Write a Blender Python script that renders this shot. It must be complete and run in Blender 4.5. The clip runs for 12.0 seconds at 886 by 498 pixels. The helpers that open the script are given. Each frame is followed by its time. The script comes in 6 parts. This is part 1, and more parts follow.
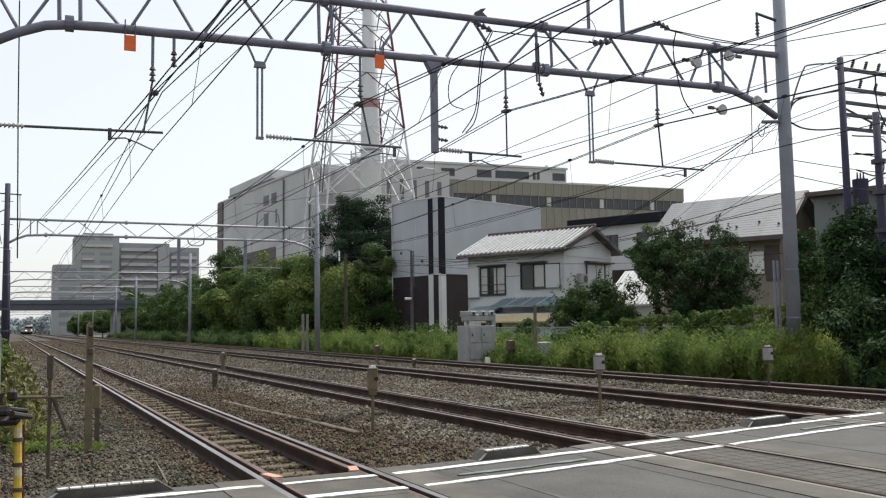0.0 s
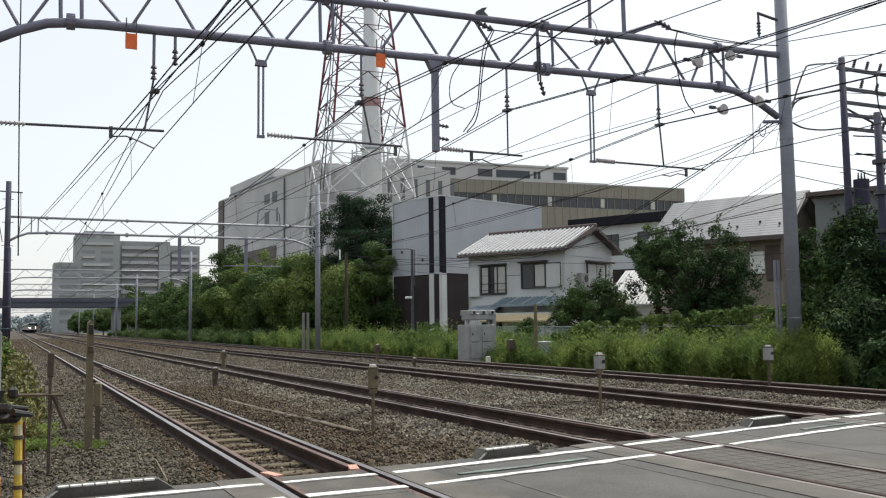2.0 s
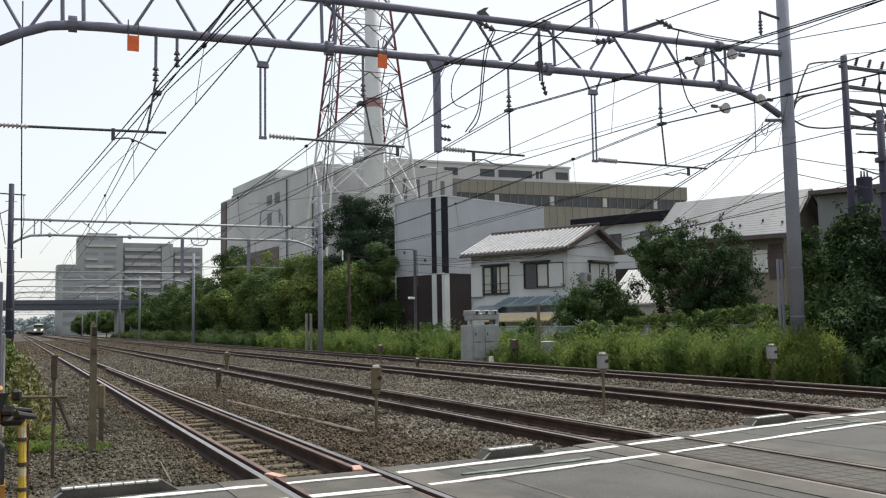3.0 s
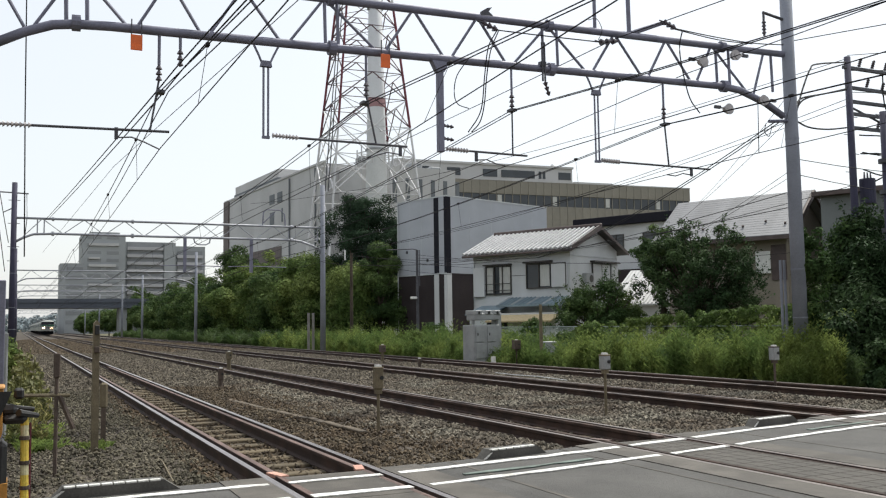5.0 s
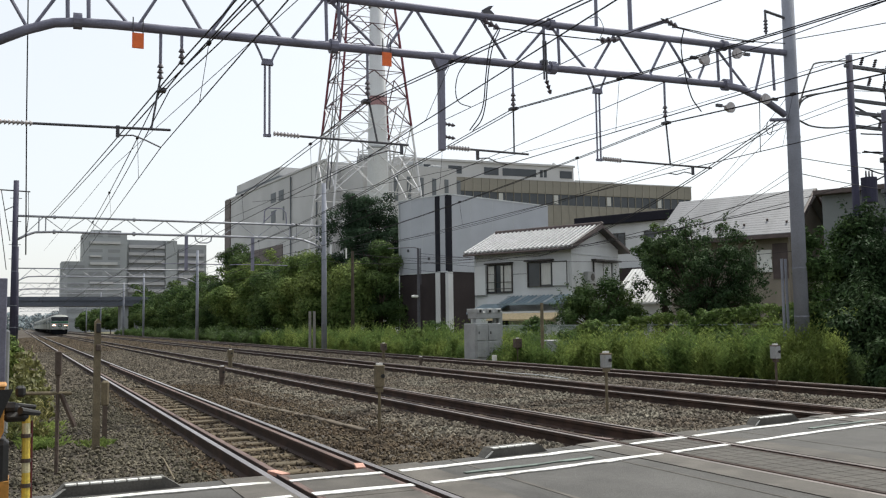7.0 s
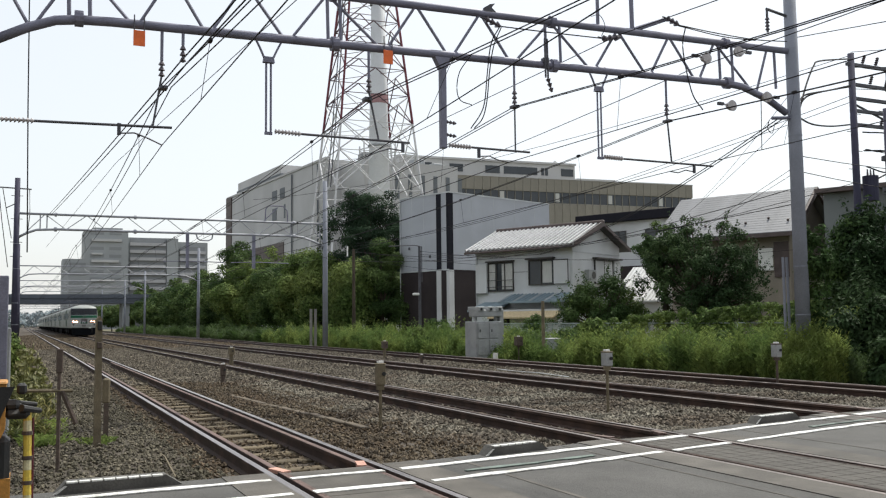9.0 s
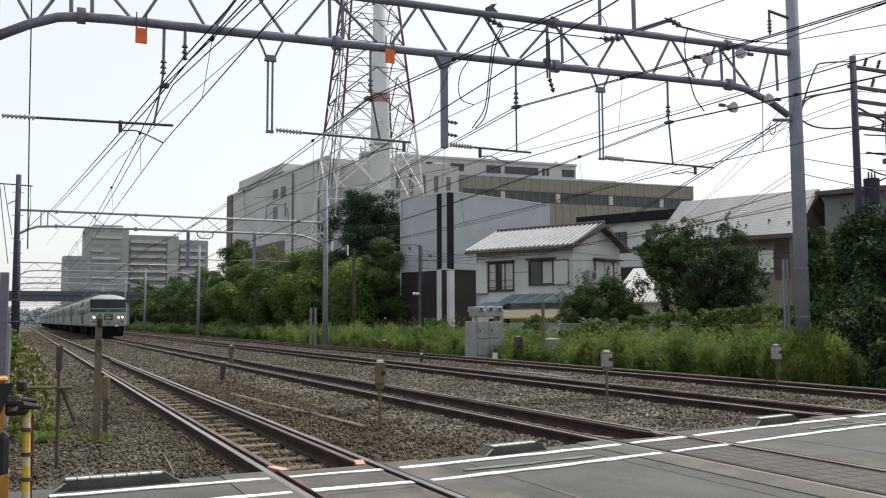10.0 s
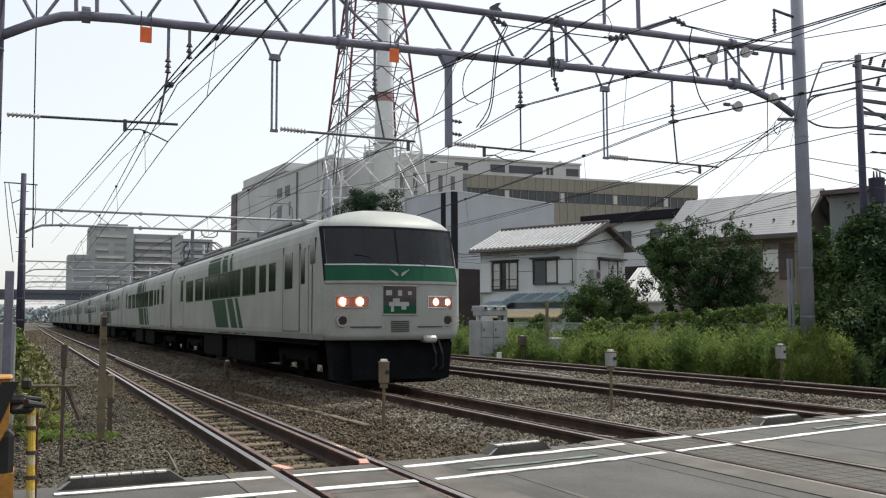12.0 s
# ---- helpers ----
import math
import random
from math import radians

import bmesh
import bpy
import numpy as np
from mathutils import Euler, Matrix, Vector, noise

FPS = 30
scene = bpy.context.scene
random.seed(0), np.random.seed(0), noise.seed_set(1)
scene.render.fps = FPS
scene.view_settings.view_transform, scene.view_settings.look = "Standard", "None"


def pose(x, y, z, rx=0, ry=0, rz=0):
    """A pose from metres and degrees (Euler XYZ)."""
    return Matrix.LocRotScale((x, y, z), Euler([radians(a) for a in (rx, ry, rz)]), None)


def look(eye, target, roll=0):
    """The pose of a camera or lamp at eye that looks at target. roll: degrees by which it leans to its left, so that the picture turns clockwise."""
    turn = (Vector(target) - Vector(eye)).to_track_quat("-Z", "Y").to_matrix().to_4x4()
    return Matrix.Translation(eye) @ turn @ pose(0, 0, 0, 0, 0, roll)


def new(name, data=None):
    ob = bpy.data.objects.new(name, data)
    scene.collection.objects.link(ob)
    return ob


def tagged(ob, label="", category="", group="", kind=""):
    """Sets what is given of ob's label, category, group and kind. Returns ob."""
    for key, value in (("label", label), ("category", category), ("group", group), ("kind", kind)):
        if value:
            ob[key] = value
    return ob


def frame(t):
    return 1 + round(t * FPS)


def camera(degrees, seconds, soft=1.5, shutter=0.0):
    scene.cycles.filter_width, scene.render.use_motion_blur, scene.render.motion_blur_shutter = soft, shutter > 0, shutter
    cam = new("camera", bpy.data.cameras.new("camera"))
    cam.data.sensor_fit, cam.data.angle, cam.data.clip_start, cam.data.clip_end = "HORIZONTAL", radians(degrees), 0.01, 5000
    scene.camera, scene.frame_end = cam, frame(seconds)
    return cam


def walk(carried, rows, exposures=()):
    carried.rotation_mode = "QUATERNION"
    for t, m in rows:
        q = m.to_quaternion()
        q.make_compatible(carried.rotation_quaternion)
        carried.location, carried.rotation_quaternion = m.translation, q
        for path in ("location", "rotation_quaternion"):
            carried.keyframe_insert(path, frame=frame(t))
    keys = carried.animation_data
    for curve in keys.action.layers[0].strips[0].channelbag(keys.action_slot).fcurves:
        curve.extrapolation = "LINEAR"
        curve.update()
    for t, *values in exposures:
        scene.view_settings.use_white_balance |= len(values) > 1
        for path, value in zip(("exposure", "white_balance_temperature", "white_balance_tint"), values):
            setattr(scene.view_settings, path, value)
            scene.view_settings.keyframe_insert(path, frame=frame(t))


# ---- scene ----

# ---------------------------------------------------------------- camera
EYE = (0.0, 0.0, 1.385)


def aim(yaw, pitch, roll):
    """Heading from the line of the tracks to the right, tilt upward, lean to the right, in degrees."""
    a, b = radians(yaw), radians(pitch)
    way = Vector((math.sin(a) * math.cos(b), math.cos(a) * math.cos(b), math.sin(b)))
    return look(EYE, Vector(EYE) + way * 10, -roll)


cam = camera(52.2, 12.0, soft=1.2)
HEADINGS = (
    (0, 25.557, 4.769, 0.905), (0.5, 25.483, 4.680, 0.546), (1, 25.514, 4.680, 0.548), (1.5, 25.434, 4.527, 0.559),
    (2, 25.514, 4.708, 0.741), (2.5, 25.509, 4.778, 0.873), (3, 25.351, 4.728, 1.006), (5, 25.196, 4.728, 0.808),
    (5.5, 25.240, 4.926, 0.690), (6, 25.163, 4.880, 0.847), (6.5, 25.154, 4.799, 0.789), (7, 25.116, 4.627, 0.753),
    (9, 25.043, 4.499, 0.683), (9.5, 25.047, 4.412, 0.624), (10, 25.014, 4.476, 0.270), (10.5, 24.962, 4.327, 0.225),
    (11, 25.004, 4.488, 0.274), (11.5, 24.959, 4.404, 0.244), (12, 24.754, 4.422, 0.195))
walk(cam, [(t, aim(a, b, c)) for t, a, b, c in HEADINGS], exposures=[(0, 0.11, 6390, 6), (12, 0.11, 6390, 6)])

# ---------------------------------------------------------------- light
SUN_HEADING, SUN_HEIGHT = 62.0, 58.0
world = bpy.data.worlds.new("sky")
scene.world = world
world.use_nodes = True
wn = world.node_tree.nodes
sky = wn.new("ShaderNodeTexSky")
sky.sky_type, sky.sun_disc = "NISHITA", False
sky.sun_elevation, sky.sun_rotation = radians(SUN_HEIGHT), radians(SUN_HEADING)
sky.air_density, sky.dust_density, sky.ozone_density = 1.0, 3.2, 1.0
wn["Background"].inputs[1].default_value = 0.15
veil = wn.new("ShaderNodeMix")
veil.data_type, veil.blend_type = "RGBA", "MIX"
veil.inputs["Factor"].default_value = 0.62
veil.inputs["B"].default_value = (7.3, 7.15, 7.15, 1)  # thin even summer haze
world.node_tree.links.new(sky.outputs[0], veil.inputs["A"])
world.node_tree.links.new(veil.outputs["Result"], wn["Background"].inputs[0])
sun = new("sun", bpy.data.lights.new("sun", "SUN"))
sun.data.energy, sun.data.angle, sun.data.color = 4.0, radians(1.0), (1.0, 0.95, 0.87)
sa, sb = radians(SUN_HEADING), radians(SUN_HEIGHT)
sun.matrix_world = look((math.sin(sa) * math.cos(sb) * 50, math.cos(sa) * math.cos(sb) * 50, math.sin(sb) * 50), (0, 0, 0))


# ---------------------------------------------------------------- materials
def material(name, color, rough=0.7, metal=0.0, vary=0.25, scale=6.0, fine=60.0, bump=0.15, second=None, island=0.0,
             piece=0.0, spec=0.5, emit=0.0, stretch=(1, 1, 1), edge=(0.42, 0.62), through_light=0.0):
    """A surface with stains at one scale and grain at another, in metres of the object's own space."""
    m = bpy.data.materials.new(name)
    m.use_nodes = True
    n, link = m.node_tree.nodes, m.node_tree.links.new
    shader = n["Principled BSDF"]
    shader.inputs["Roughness"].default_value, shader.inputs["Metallic"].default_value = rough, metal
    shader.inputs["Specular IOR Level"].default_value = spec
    where, stretched = n.new("ShaderNodeTexCoord"), n.new("ShaderNodeMapping")
    link(where.outputs["Object"], stretched.inputs[0])
    stretched.inputs["Scale"].default_value = stretch
    big, small = n.new("ShaderNodeTexNoise"), n.new("ShaderNodeTexNoise")
    for node, s, d in ((big, scale, 5), (small, fine, 3)):
        node.inputs["Scale"].default_value, node.inputs["Detail"].default_value = s, d
        link(stretched.outputs[0], node.inputs["Vector"])
    other = second or tuple(c * (1 - vary * 1.6) for c in color)
    ramp = n.new("ShaderNodeValToRGB")
    ramp.color_ramp.elements[0].position, ramp.color_ramp.elements[1].position = edge
    ramp.color_ramp.elements[0].color, ramp.color_ramp.elements[1].color = (*other, 1), (*color, 1)
    link(big.outputs["Fac"], ramp.inputs[0])
    mul = n.new("ShaderNodeMix")
    mul.data_type, mul.blend_type = "RGBA", "MULTIPLY"
    mul.inputs["Factor"].default_value = min(1.0, vary * 2)
    grey = n.new("ShaderNodeMapRange")
    grey.inputs[1].default_value, grey.inputs[2].default_value = 0.3, 0.7
    grey.inputs[3].default_value, grey.inputs[4].default_value = 0.45, 1.35
    link(small.outputs["Fac"], grey.inputs[0])
    link(ramp.outputs[0], mul.inputs["A"])
    link(grey.outputs[0], mul.inputs["B"])
    color_out = mul.outputs["Result"]
    for amount, kind, socket in ((island, "ShaderNodeNewGeometry", "Random Per Island"), (piece, "ShaderNodeObjectInfo", "Random")):
        if amount:
            source, spread, mix = n.new(kind), n.new("ShaderNodeMapRange"), n.new("ShaderNodeMix")
            mix.data_type, mix.blend_type = "RGBA", "MULTIPLY"
            mix.inputs["Factor"].default_value = 1.0
            spread.inputs[3].default_value, spread.inputs[4].default_value = 1 - amount, 1 + amount
            link(source.outputs[socket], spread.inputs[0])
            link(color_out, mix.inputs["A"])
            link(spread.outputs[0], mix.inputs["B"])
            color_out = mix.outputs["Result"]
    link(color_out, shader.inputs["Base Color"])
    if bump:
        b = n.new("ShaderNodeBump")
        b.inputs["Strength"].default_value, b.inputs["Distance"].default_value = bump, 0.02
        link(small.outputs["Fac"], b.inputs["Height"])
        link(b.outputs[0], shader.inputs["Normal"])
    if emit:
        shader.inputs["Emission Color"].default_value = (*color, 1)
        shader.inputs["Emission Strength"].default_value = emit
    if through_light:
        clear, mixer = n.new("ShaderNodeBsdfTranslucent"), n.new("ShaderNodeMixShader")
        mixer.inputs[0].default_value = through_light
        link(color_out, clear.inputs[0])
        link(shader.outputs[0], mixer.inputs[1])
        link(clear.outputs[0], mixer.inputs[2])
        link(mixer.outputs[0], n["Material Output"].inputs[0])
    return m


M = {}


def mats(**kw):
    for key, (color, opts) in kw.items():
        M[key] = material(key, color, **opts)


mats(
    rust_box=((0.115, 0.085, 0.068), dict(rough=0.8, vary=0.2, scale=8)),
    post_grey=((0.20, 0.165, 0.105), dict(rough=0.85, vary=0.2, scale=5, fine=60, bump=0.2)),
    cabinet=((0.35, 0.36, 0.36), dict(rough=0.55, metal=0.1, vary=0.1, scale=2.5, fine=30, bump=0.05)),
    shed_white=((0.62, 0.62, 0.61), dict(rough=0.6, vary=0.05, scale=1.5)),
    mesh_wire=((0.33, 0.38, 0.36), dict(rough=0.6, metal=0.3, vary=0.1)),
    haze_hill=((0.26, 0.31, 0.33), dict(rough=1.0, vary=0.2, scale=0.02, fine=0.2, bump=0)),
    sign_white=((0.78, 0.78, 0.75), dict(rough=0.6, vary=0.05)),
    ballast=((0.0731, 0.0602, 0.0447), dict(rough=0.95, vary=0.3, scale=0.9, fine=28, bump=0.9, second=(0.0533, 0.0396, 0.0292))),
    stone=((0.185, 0.169, 0.133), dict(rough=0.95, vary=0.2, scale=0.8, fine=90, island=0.6, second=(0.112, 0.0903, 0.0671))),
    stone_dust=((0.125, 0.11, 0.08), dict(rough=0.95, vary=0.2, scale=0.8, fine=90, island=0.55, second=(0.0731, 0.0645, 0.043))),
    stone_brown=((0.125, 0.107, 0.08), dict(rough=0.95, vary=0.2, scale=0.8, fine=90, island=0.55, second=(0.08, 0.066, 0.048))),
    stone_rust=((0.0989, 0.0774, 0.0499), dict(rough=0.95, vary=0.2, scale=0.8, fine=90, island=0.6, second=(0.0731, 0.0516, 0.031))),
    earth=((0.138, 0.112, 0.0731), dict(rough=1.0, vary=0.35, scale=0.5, fine=12, bump=0.6, second=(0.086, 0.0903, 0.043))),
    asphalt=((0.080, 0.077, 0.073), dict(rough=0.85, vary=0.3, scale=1.1, fine=75, bump=0.4, second=(0.055, 0.053, 0.050))),
    panel=((0.0989, 0.0894, 0.0774), dict(rough=0.85, vary=0.22, scale=2.2, fine=90, bump=0.25, piece=0.12)),
    white_line=((0.76, 0.76, 0.73), dict(rough=0.7, vary=0.22, scale=7, fine=60, second=(0.42, 0.41, 0.38), edge=(0.32, 0.5))),
    green_line=((0.15, 0.195, 0.17), dict(rough=0.75, vary=0.3, scale=5, fine=80)),
    rail_side=((0.0602, 0.0327, 0.0232), dict(rough=0.85, vary=0.3, scale=3, fine=70)),
    rail_dull=((0.17, 0.145, 0.135), dict(rough=0.5, metal=0.5, vary=0.15, scale=1.5, fine=60, bump=0.03)),
    tile_gap=((0.045, 0.04, 0.038), dict(rough=0.7, vary=0.15, scale=2)),
    rail_top=((0.378, 0.342, 0.333), dict(rough=0.32, metal=0.9, vary=0.1, scale=1.5, fine=60, bump=0.03)),
    guard=((0.15, 0.095, 0.08), dict(rough=0.65, metal=0.2, vary=0.2, scale=2, fine=60)),
    guard_end=((0.62, 0.34, 0.26), dict(rough=0.7, vary=0.15)),
    sleeper=((0.138, 0.107, 0.0645), dict(rough=0.95, vary=0.3, scale=3, fine=50, piece=0.25, stretch=(0.3, 2, 1))),
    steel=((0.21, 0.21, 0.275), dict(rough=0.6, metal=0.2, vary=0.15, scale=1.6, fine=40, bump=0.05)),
    # steel of the far gantries, with distance haze mixed into the colour
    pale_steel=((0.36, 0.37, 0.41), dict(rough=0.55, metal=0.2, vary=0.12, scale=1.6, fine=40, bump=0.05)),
    dark_steel=((0.10, 0.10, 0.115), dict(rough=0.6, metal=0.3, vary=0.2, scale=2, fine=40, bump=0.05)),
    galvanised=((0.55, 0.57, 0.58), dict(rough=0.5, metal=0.4, vary=0.12, scale=1.2, fine=40, bump=0.05)),
    kerb_dark=((0.12, 0.115, 0.105), dict(rough=0.9, vary=0.2, scale=3, fine=50, bump=0.2)),
    concrete=((0.27, 0.265, 0.245), dict(rough=0.9, vary=0.16, scale=1.3, fine=45, bump=0.2, second=(0.20, 0.19, 0.17))),
    pole_concrete=((0.25, 0.265, 0.31), dict(rough=0.85, vary=0.12, scale=0.9, fine=40, bump=0.15)),
    wire=((0.022, 0.02, 0.022), dict(rough=0.7, spec=0.2, metal=0.0, vary=0.1, bump=0)),
    insulator=((0.45, 0.42, 0.42), dict(rough=0.3, vary=0.1, scale=12)),
    dark_insulator=((0.09, 0.075, 0.09), dict(rough=0.35, vary=0.1, scale=12)),
    orange=((0.82, 0.15, 0.02), dict(rough=0.5, vary=0.1, scale=4)),
    white_wall=((0.60, 0.615, 0.62), dict(rough=0.85, vary=0.07, scale=0.5, fine=30, bump=0.1, second=(0.53, 0.54, 0.545))),
    grey_clad=((0.40, 0.42, 0.46), dict(rough=0.6, vary=0.06, scale=0.4, fine=25, bump=0.05)),
    dark_clad=((0.042, 0.034, 0.035), dict(rough=0.8, spec=0.2, vary=0.12, scale=0.6, fine=25, bump=0.05)),
    black_trim=((0.018, 0.018, 0.025), dict(rough=0.85, spec=0.15, vary=0.1)),
    tan_panel=((0.265, 0.247, 0.205), dict(rough=0.7, vary=0.1, scale=0.25, fine=12, bump=0.05, piece=0.05)),
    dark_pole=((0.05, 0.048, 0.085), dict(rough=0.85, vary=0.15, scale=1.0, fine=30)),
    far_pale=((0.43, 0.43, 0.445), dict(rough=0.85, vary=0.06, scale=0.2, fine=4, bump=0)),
    dull_wall=((0.17, 0.185, 0.185), dict(rough=0.85, vary=0.1, scale=0.7, fine=25)),
    tower_brace=((0.09, 0.04, 0.05), dict(rough=0.6, vary=0.1, scale=0.6)),
    far_white=((0.493, 0.493, 0.493), dict(rough=0.85, vary=0.07, scale=0.12, fine=6, bump=0.03)),
    # the next two greys have distance haze mixed into them
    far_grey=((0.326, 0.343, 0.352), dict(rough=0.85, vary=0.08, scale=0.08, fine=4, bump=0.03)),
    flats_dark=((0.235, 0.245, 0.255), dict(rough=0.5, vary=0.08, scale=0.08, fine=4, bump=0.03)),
    far_dark=((0.15, 0.165, 0.18), dict(rough=0.8, vary=0.08, scale=0.08, fine=4, bump=0.03)),
    glass_dark=((0.035, 0.042, 0.05), dict(rough=0.12, vary=0.1, scale=0.6, bump=0)),
    curtain=((0.55, 0.55, 0.52), dict(rough=0.8, vary=0.1, scale=4, stretch=(6, 6, 0.5))),
    frame_dark=((0.05, 0.045, 0.04), dict(rough=0.5, vary=0.1)),
    roof_tile=((0.558, 0.558, 0.567), dict(rough=0.55, vary=0.15, scale=2, fine=30, piece=0.1)),
    roof_brown=((0.095, 0.07, 0.065), dict(rough=0.6, vary=0.15, scale=2)),
    slate=((0.194, 0.198, 0.211), dict(rough=0.6, vary=0.12, scale=0.8, fine=20, island=0.08)),
    beige_wall=((0.30, 0.265, 0.215), dict(rough=0.85, vary=0.1, scale=0.7, fine=25)),
    blue_roof=((0.22, 0.29, 0.33), dict(rough=0.5, vary=0.12, scale=2, stretch=(1, 1, 1))),
    wood_worn=((0.135, 0.105, 0.072), dict(rough=0.9, vary=0.25, scale=3, fine=40, stretch=(2, 0.4, 1))),
    wood_strip=((0.55, 0.44, 0.26), dict(rough=0.7, vary=0.15, scale=3, stretch=(0.5, 6, 6))),
    tower_white=((0.62, 0.62, 0.64), dict(rough=0.6, vary=0.06, scale=0.6)),
    tower_red=((0.14, 0.02, 0.035), dict(rough=0.6, vary=0.1, scale=0.6)),
    chimney_band=((0.38, 0.22, 0.23), dict(rough=0.7, vary=0.12, scale=0.4, fine=5)),
    chimney_paint=((0.72, 0.74, 0.77), dict(rough=0.7, vary=0.05, scale=0.2, fine=5)),
    leaf=((0.182, 0.228, 0.0646), dict(rough=0.75, spec=0.15, vary=0.25, scale=0.35, fine=4, bump=0, island=0.45, second=(0.0836, 0.133, 0.0342), through_light=0.2)),
    leaf_pine=((0.045, 0.078, 0.042), dict(rough=0.8, spec=0.1, vary=0.25, scale=0.35, fine=4, bump=0, island=0.45, second=(0.022, 0.042, 0.024), through_light=0.12)),
    leaf_dark=((0.0645, 0.103, 0.0387), dict(rough=0.75, spec=0.15, vary=0.25, scale=0.35, fine=4, bump=0, island=0.45, second=(0.0301, 0.0585, 0.0224), through_light=0.12)),
    weed=((0.23, 0.285, 0.082), dict(rough=0.75, spec=0.15, vary=0.2, scale=0.5, fine=5, bump=0, island=0.4, second=(0.112, 0.172, 0.0516), through_light=0.4)),
    leaf_mid=((0.114, 0.163, 0.0494), dict(rough=0.75, spec=0.15, vary=0.25, scale=0.35, fine=4, bump=0, island=0.45, second=(0.0456, 0.0836, 0.0258), through_light=0.2)),
    weed_dull=((0.112, 0.163, 0.0645), dict(rough=0.6, vary=0.2, scale=0.3, fine=5, bump=0, island=0.4, second=(0.0602, 0.107, 0.0301), through_light=0.35)),
    dry_weed=((0.34, 0.30, 0.12), dict(rough=0.7, vary=0.2, scale=0.9, fine=5, bump=0, island=0.4, second=(0.103, 0.129, 0.0387), through_light=0.3)),
    bark=((0.09, 0.07, 0.05), dict(rough=0.95, vary=0.3, scale=3, fine=25, stretch=(1, 1, 0.2))),
    yellow=((0.75, 0.55, 0.08), dict(rough=0.45, vary=0.15, scale=5)),
    cream=((0.66, 0.60, 0.36), dict(rough=0.5, vary=0.15, scale=5)),
    black=((0.02, 0.02, 0.02), dict(rough=0.6, vary=0.1)),
    gate_orange=((0.55, 0.26, 0.05), dict(rough=0.6, vary=0.2, scale=5)),
    train_cream=((0.361, 0.383, 0.374), dict(rough=0.5, spec=0.2, vary=0.05, scale=1.2, fine=20, bump=0.02, second=(0.317, 0.33, 0.312))),
    train_green=((0.012, 0.088, 0.045), dict(rough=0.5, spec=0.15, vary=0.08, scale=1.2, bump=0.02)),
    train_stripe=((0.03, 0.075, 0.04), dict(rough=0.6, spec=0.1, vary=0.08, scale=1.2, bump=0.02)),
    train_under=((0.007, 0.007, 0.008), dict(rough=0.95, spec=0.1, vary=0.25, scale=4, fine=30)),
    train_skirt=((0.008, 0.010, 0.013), dict(rough=0.9, spec=0.1, vary=0.2, scale=3, fine=30)),
    train_roof_dark=((0.085, 0.085, 0.09), dict(rough=0.7, vary=0.2, scale=1.5, fine=20)),
    lamp_glow=((1.0, 0.55, 0.3), dict(rough=0.3, vary=0.0, bump=0, emit=80)),
    lamp_rim=((1.0, 0.2, 0.11), dict(rough=0.3, vary=0.0, bump=0, emit=1.8)),
    lamp_dim=((1.0, 0.55, 0.30), dict(rough=0.3, vary=0.0, bump=0, emit=16)),
    train_glass=((0.010, 0.015, 0.012), dict(rough=0.12, spec=0.3, vary=0.15, scale=1.5, bump=0)),
    cab_glass=((0.012, 0.015, 0.019), dict(rough=0.1, spec=0.3, vary=0.2, scale=1.5, bump=0)),
    train_band=((0.045, 0.06, 0.045), dict(rough=0.6, spec=0.1, vary=0.1, scale=1.2, bump=0)),
    train_seam=((0.16, 0.15, 0.13), dict(rough=0.8, vary=0.1, bump=0)),
    # brown-red housing; its faint emission stands for flare round the headlamps
    lit_reflector=((0.26, 0.12, 0.10), dict(rough=0.3, vary=0.0, bump=0, emit=0.12)),
    bridge_steel=((0.10, 0.112, 0.14), dict(rough=0.7, vary=0.1, scale=0.1, fine=3, bump=0)),
    chrome=((0.6, 0.6, 0.62), dict(rough=0.25, metal=0.9, vary=0.05, bump=0)),
    sign_dark=((0.055, 0.048, 0.05), dict(rough=0.4, vary=0.15, scale=6)),
)

# ---------------------------------------------------------------- building blocks


def part(name, bm, mat, parent=None, label="", m=None, smooth=False):
    """One mesh object from a bmesh, under a thing or a part."""
    me = bpy.data.meshes.new(name)
    bm.to_mesh(me)
    bm.free()
    me.materials.append(M[mat])
    if smooth:
        me.shade_smooth()
    ob = new(name, me)
    if parent is not None:
        ob.parent = parent
    if m is not None:
        ob.matrix_basis = m
    return tagged(ob, label)


def again(ob, m, parent=None):
    """Another object on the same mesh."""
    o = new(ob.name.split(".")[0], ob.data)
    o.parent = parent if parent is not None else ob.parent
    o.matrix_basis = m
    return o


def thing(name, label, category, m=None, group="", kind=""):
    ob = new(name)
    ob.empty_display_size = 0.2
    if m is not None:
        ob.matrix_basis = m
    return tagged(ob, label, category, group, kind)


def box(x0, x1, y0, y1, z0, z1, bm=None, bevel=0.0):
    bm = bm or bmesh.new()
    r = bmesh.ops.create_cube(bm, size=1.0, matrix=Matrix.LocRotScale(((x0 + x1) / 2, (y0 + y1) / 2, (z0 + z1) / 2), None, (abs(x1 - x0), abs(y1 - y0), abs(z1 - z0))))
    if bevel:
        edges = list({e for v in r["verts"] for e in v.link_edges})
        bmesh.ops.bevel(bm, geom=edges, offset=bevel, segments=1, affect="EDGES")
    return bm


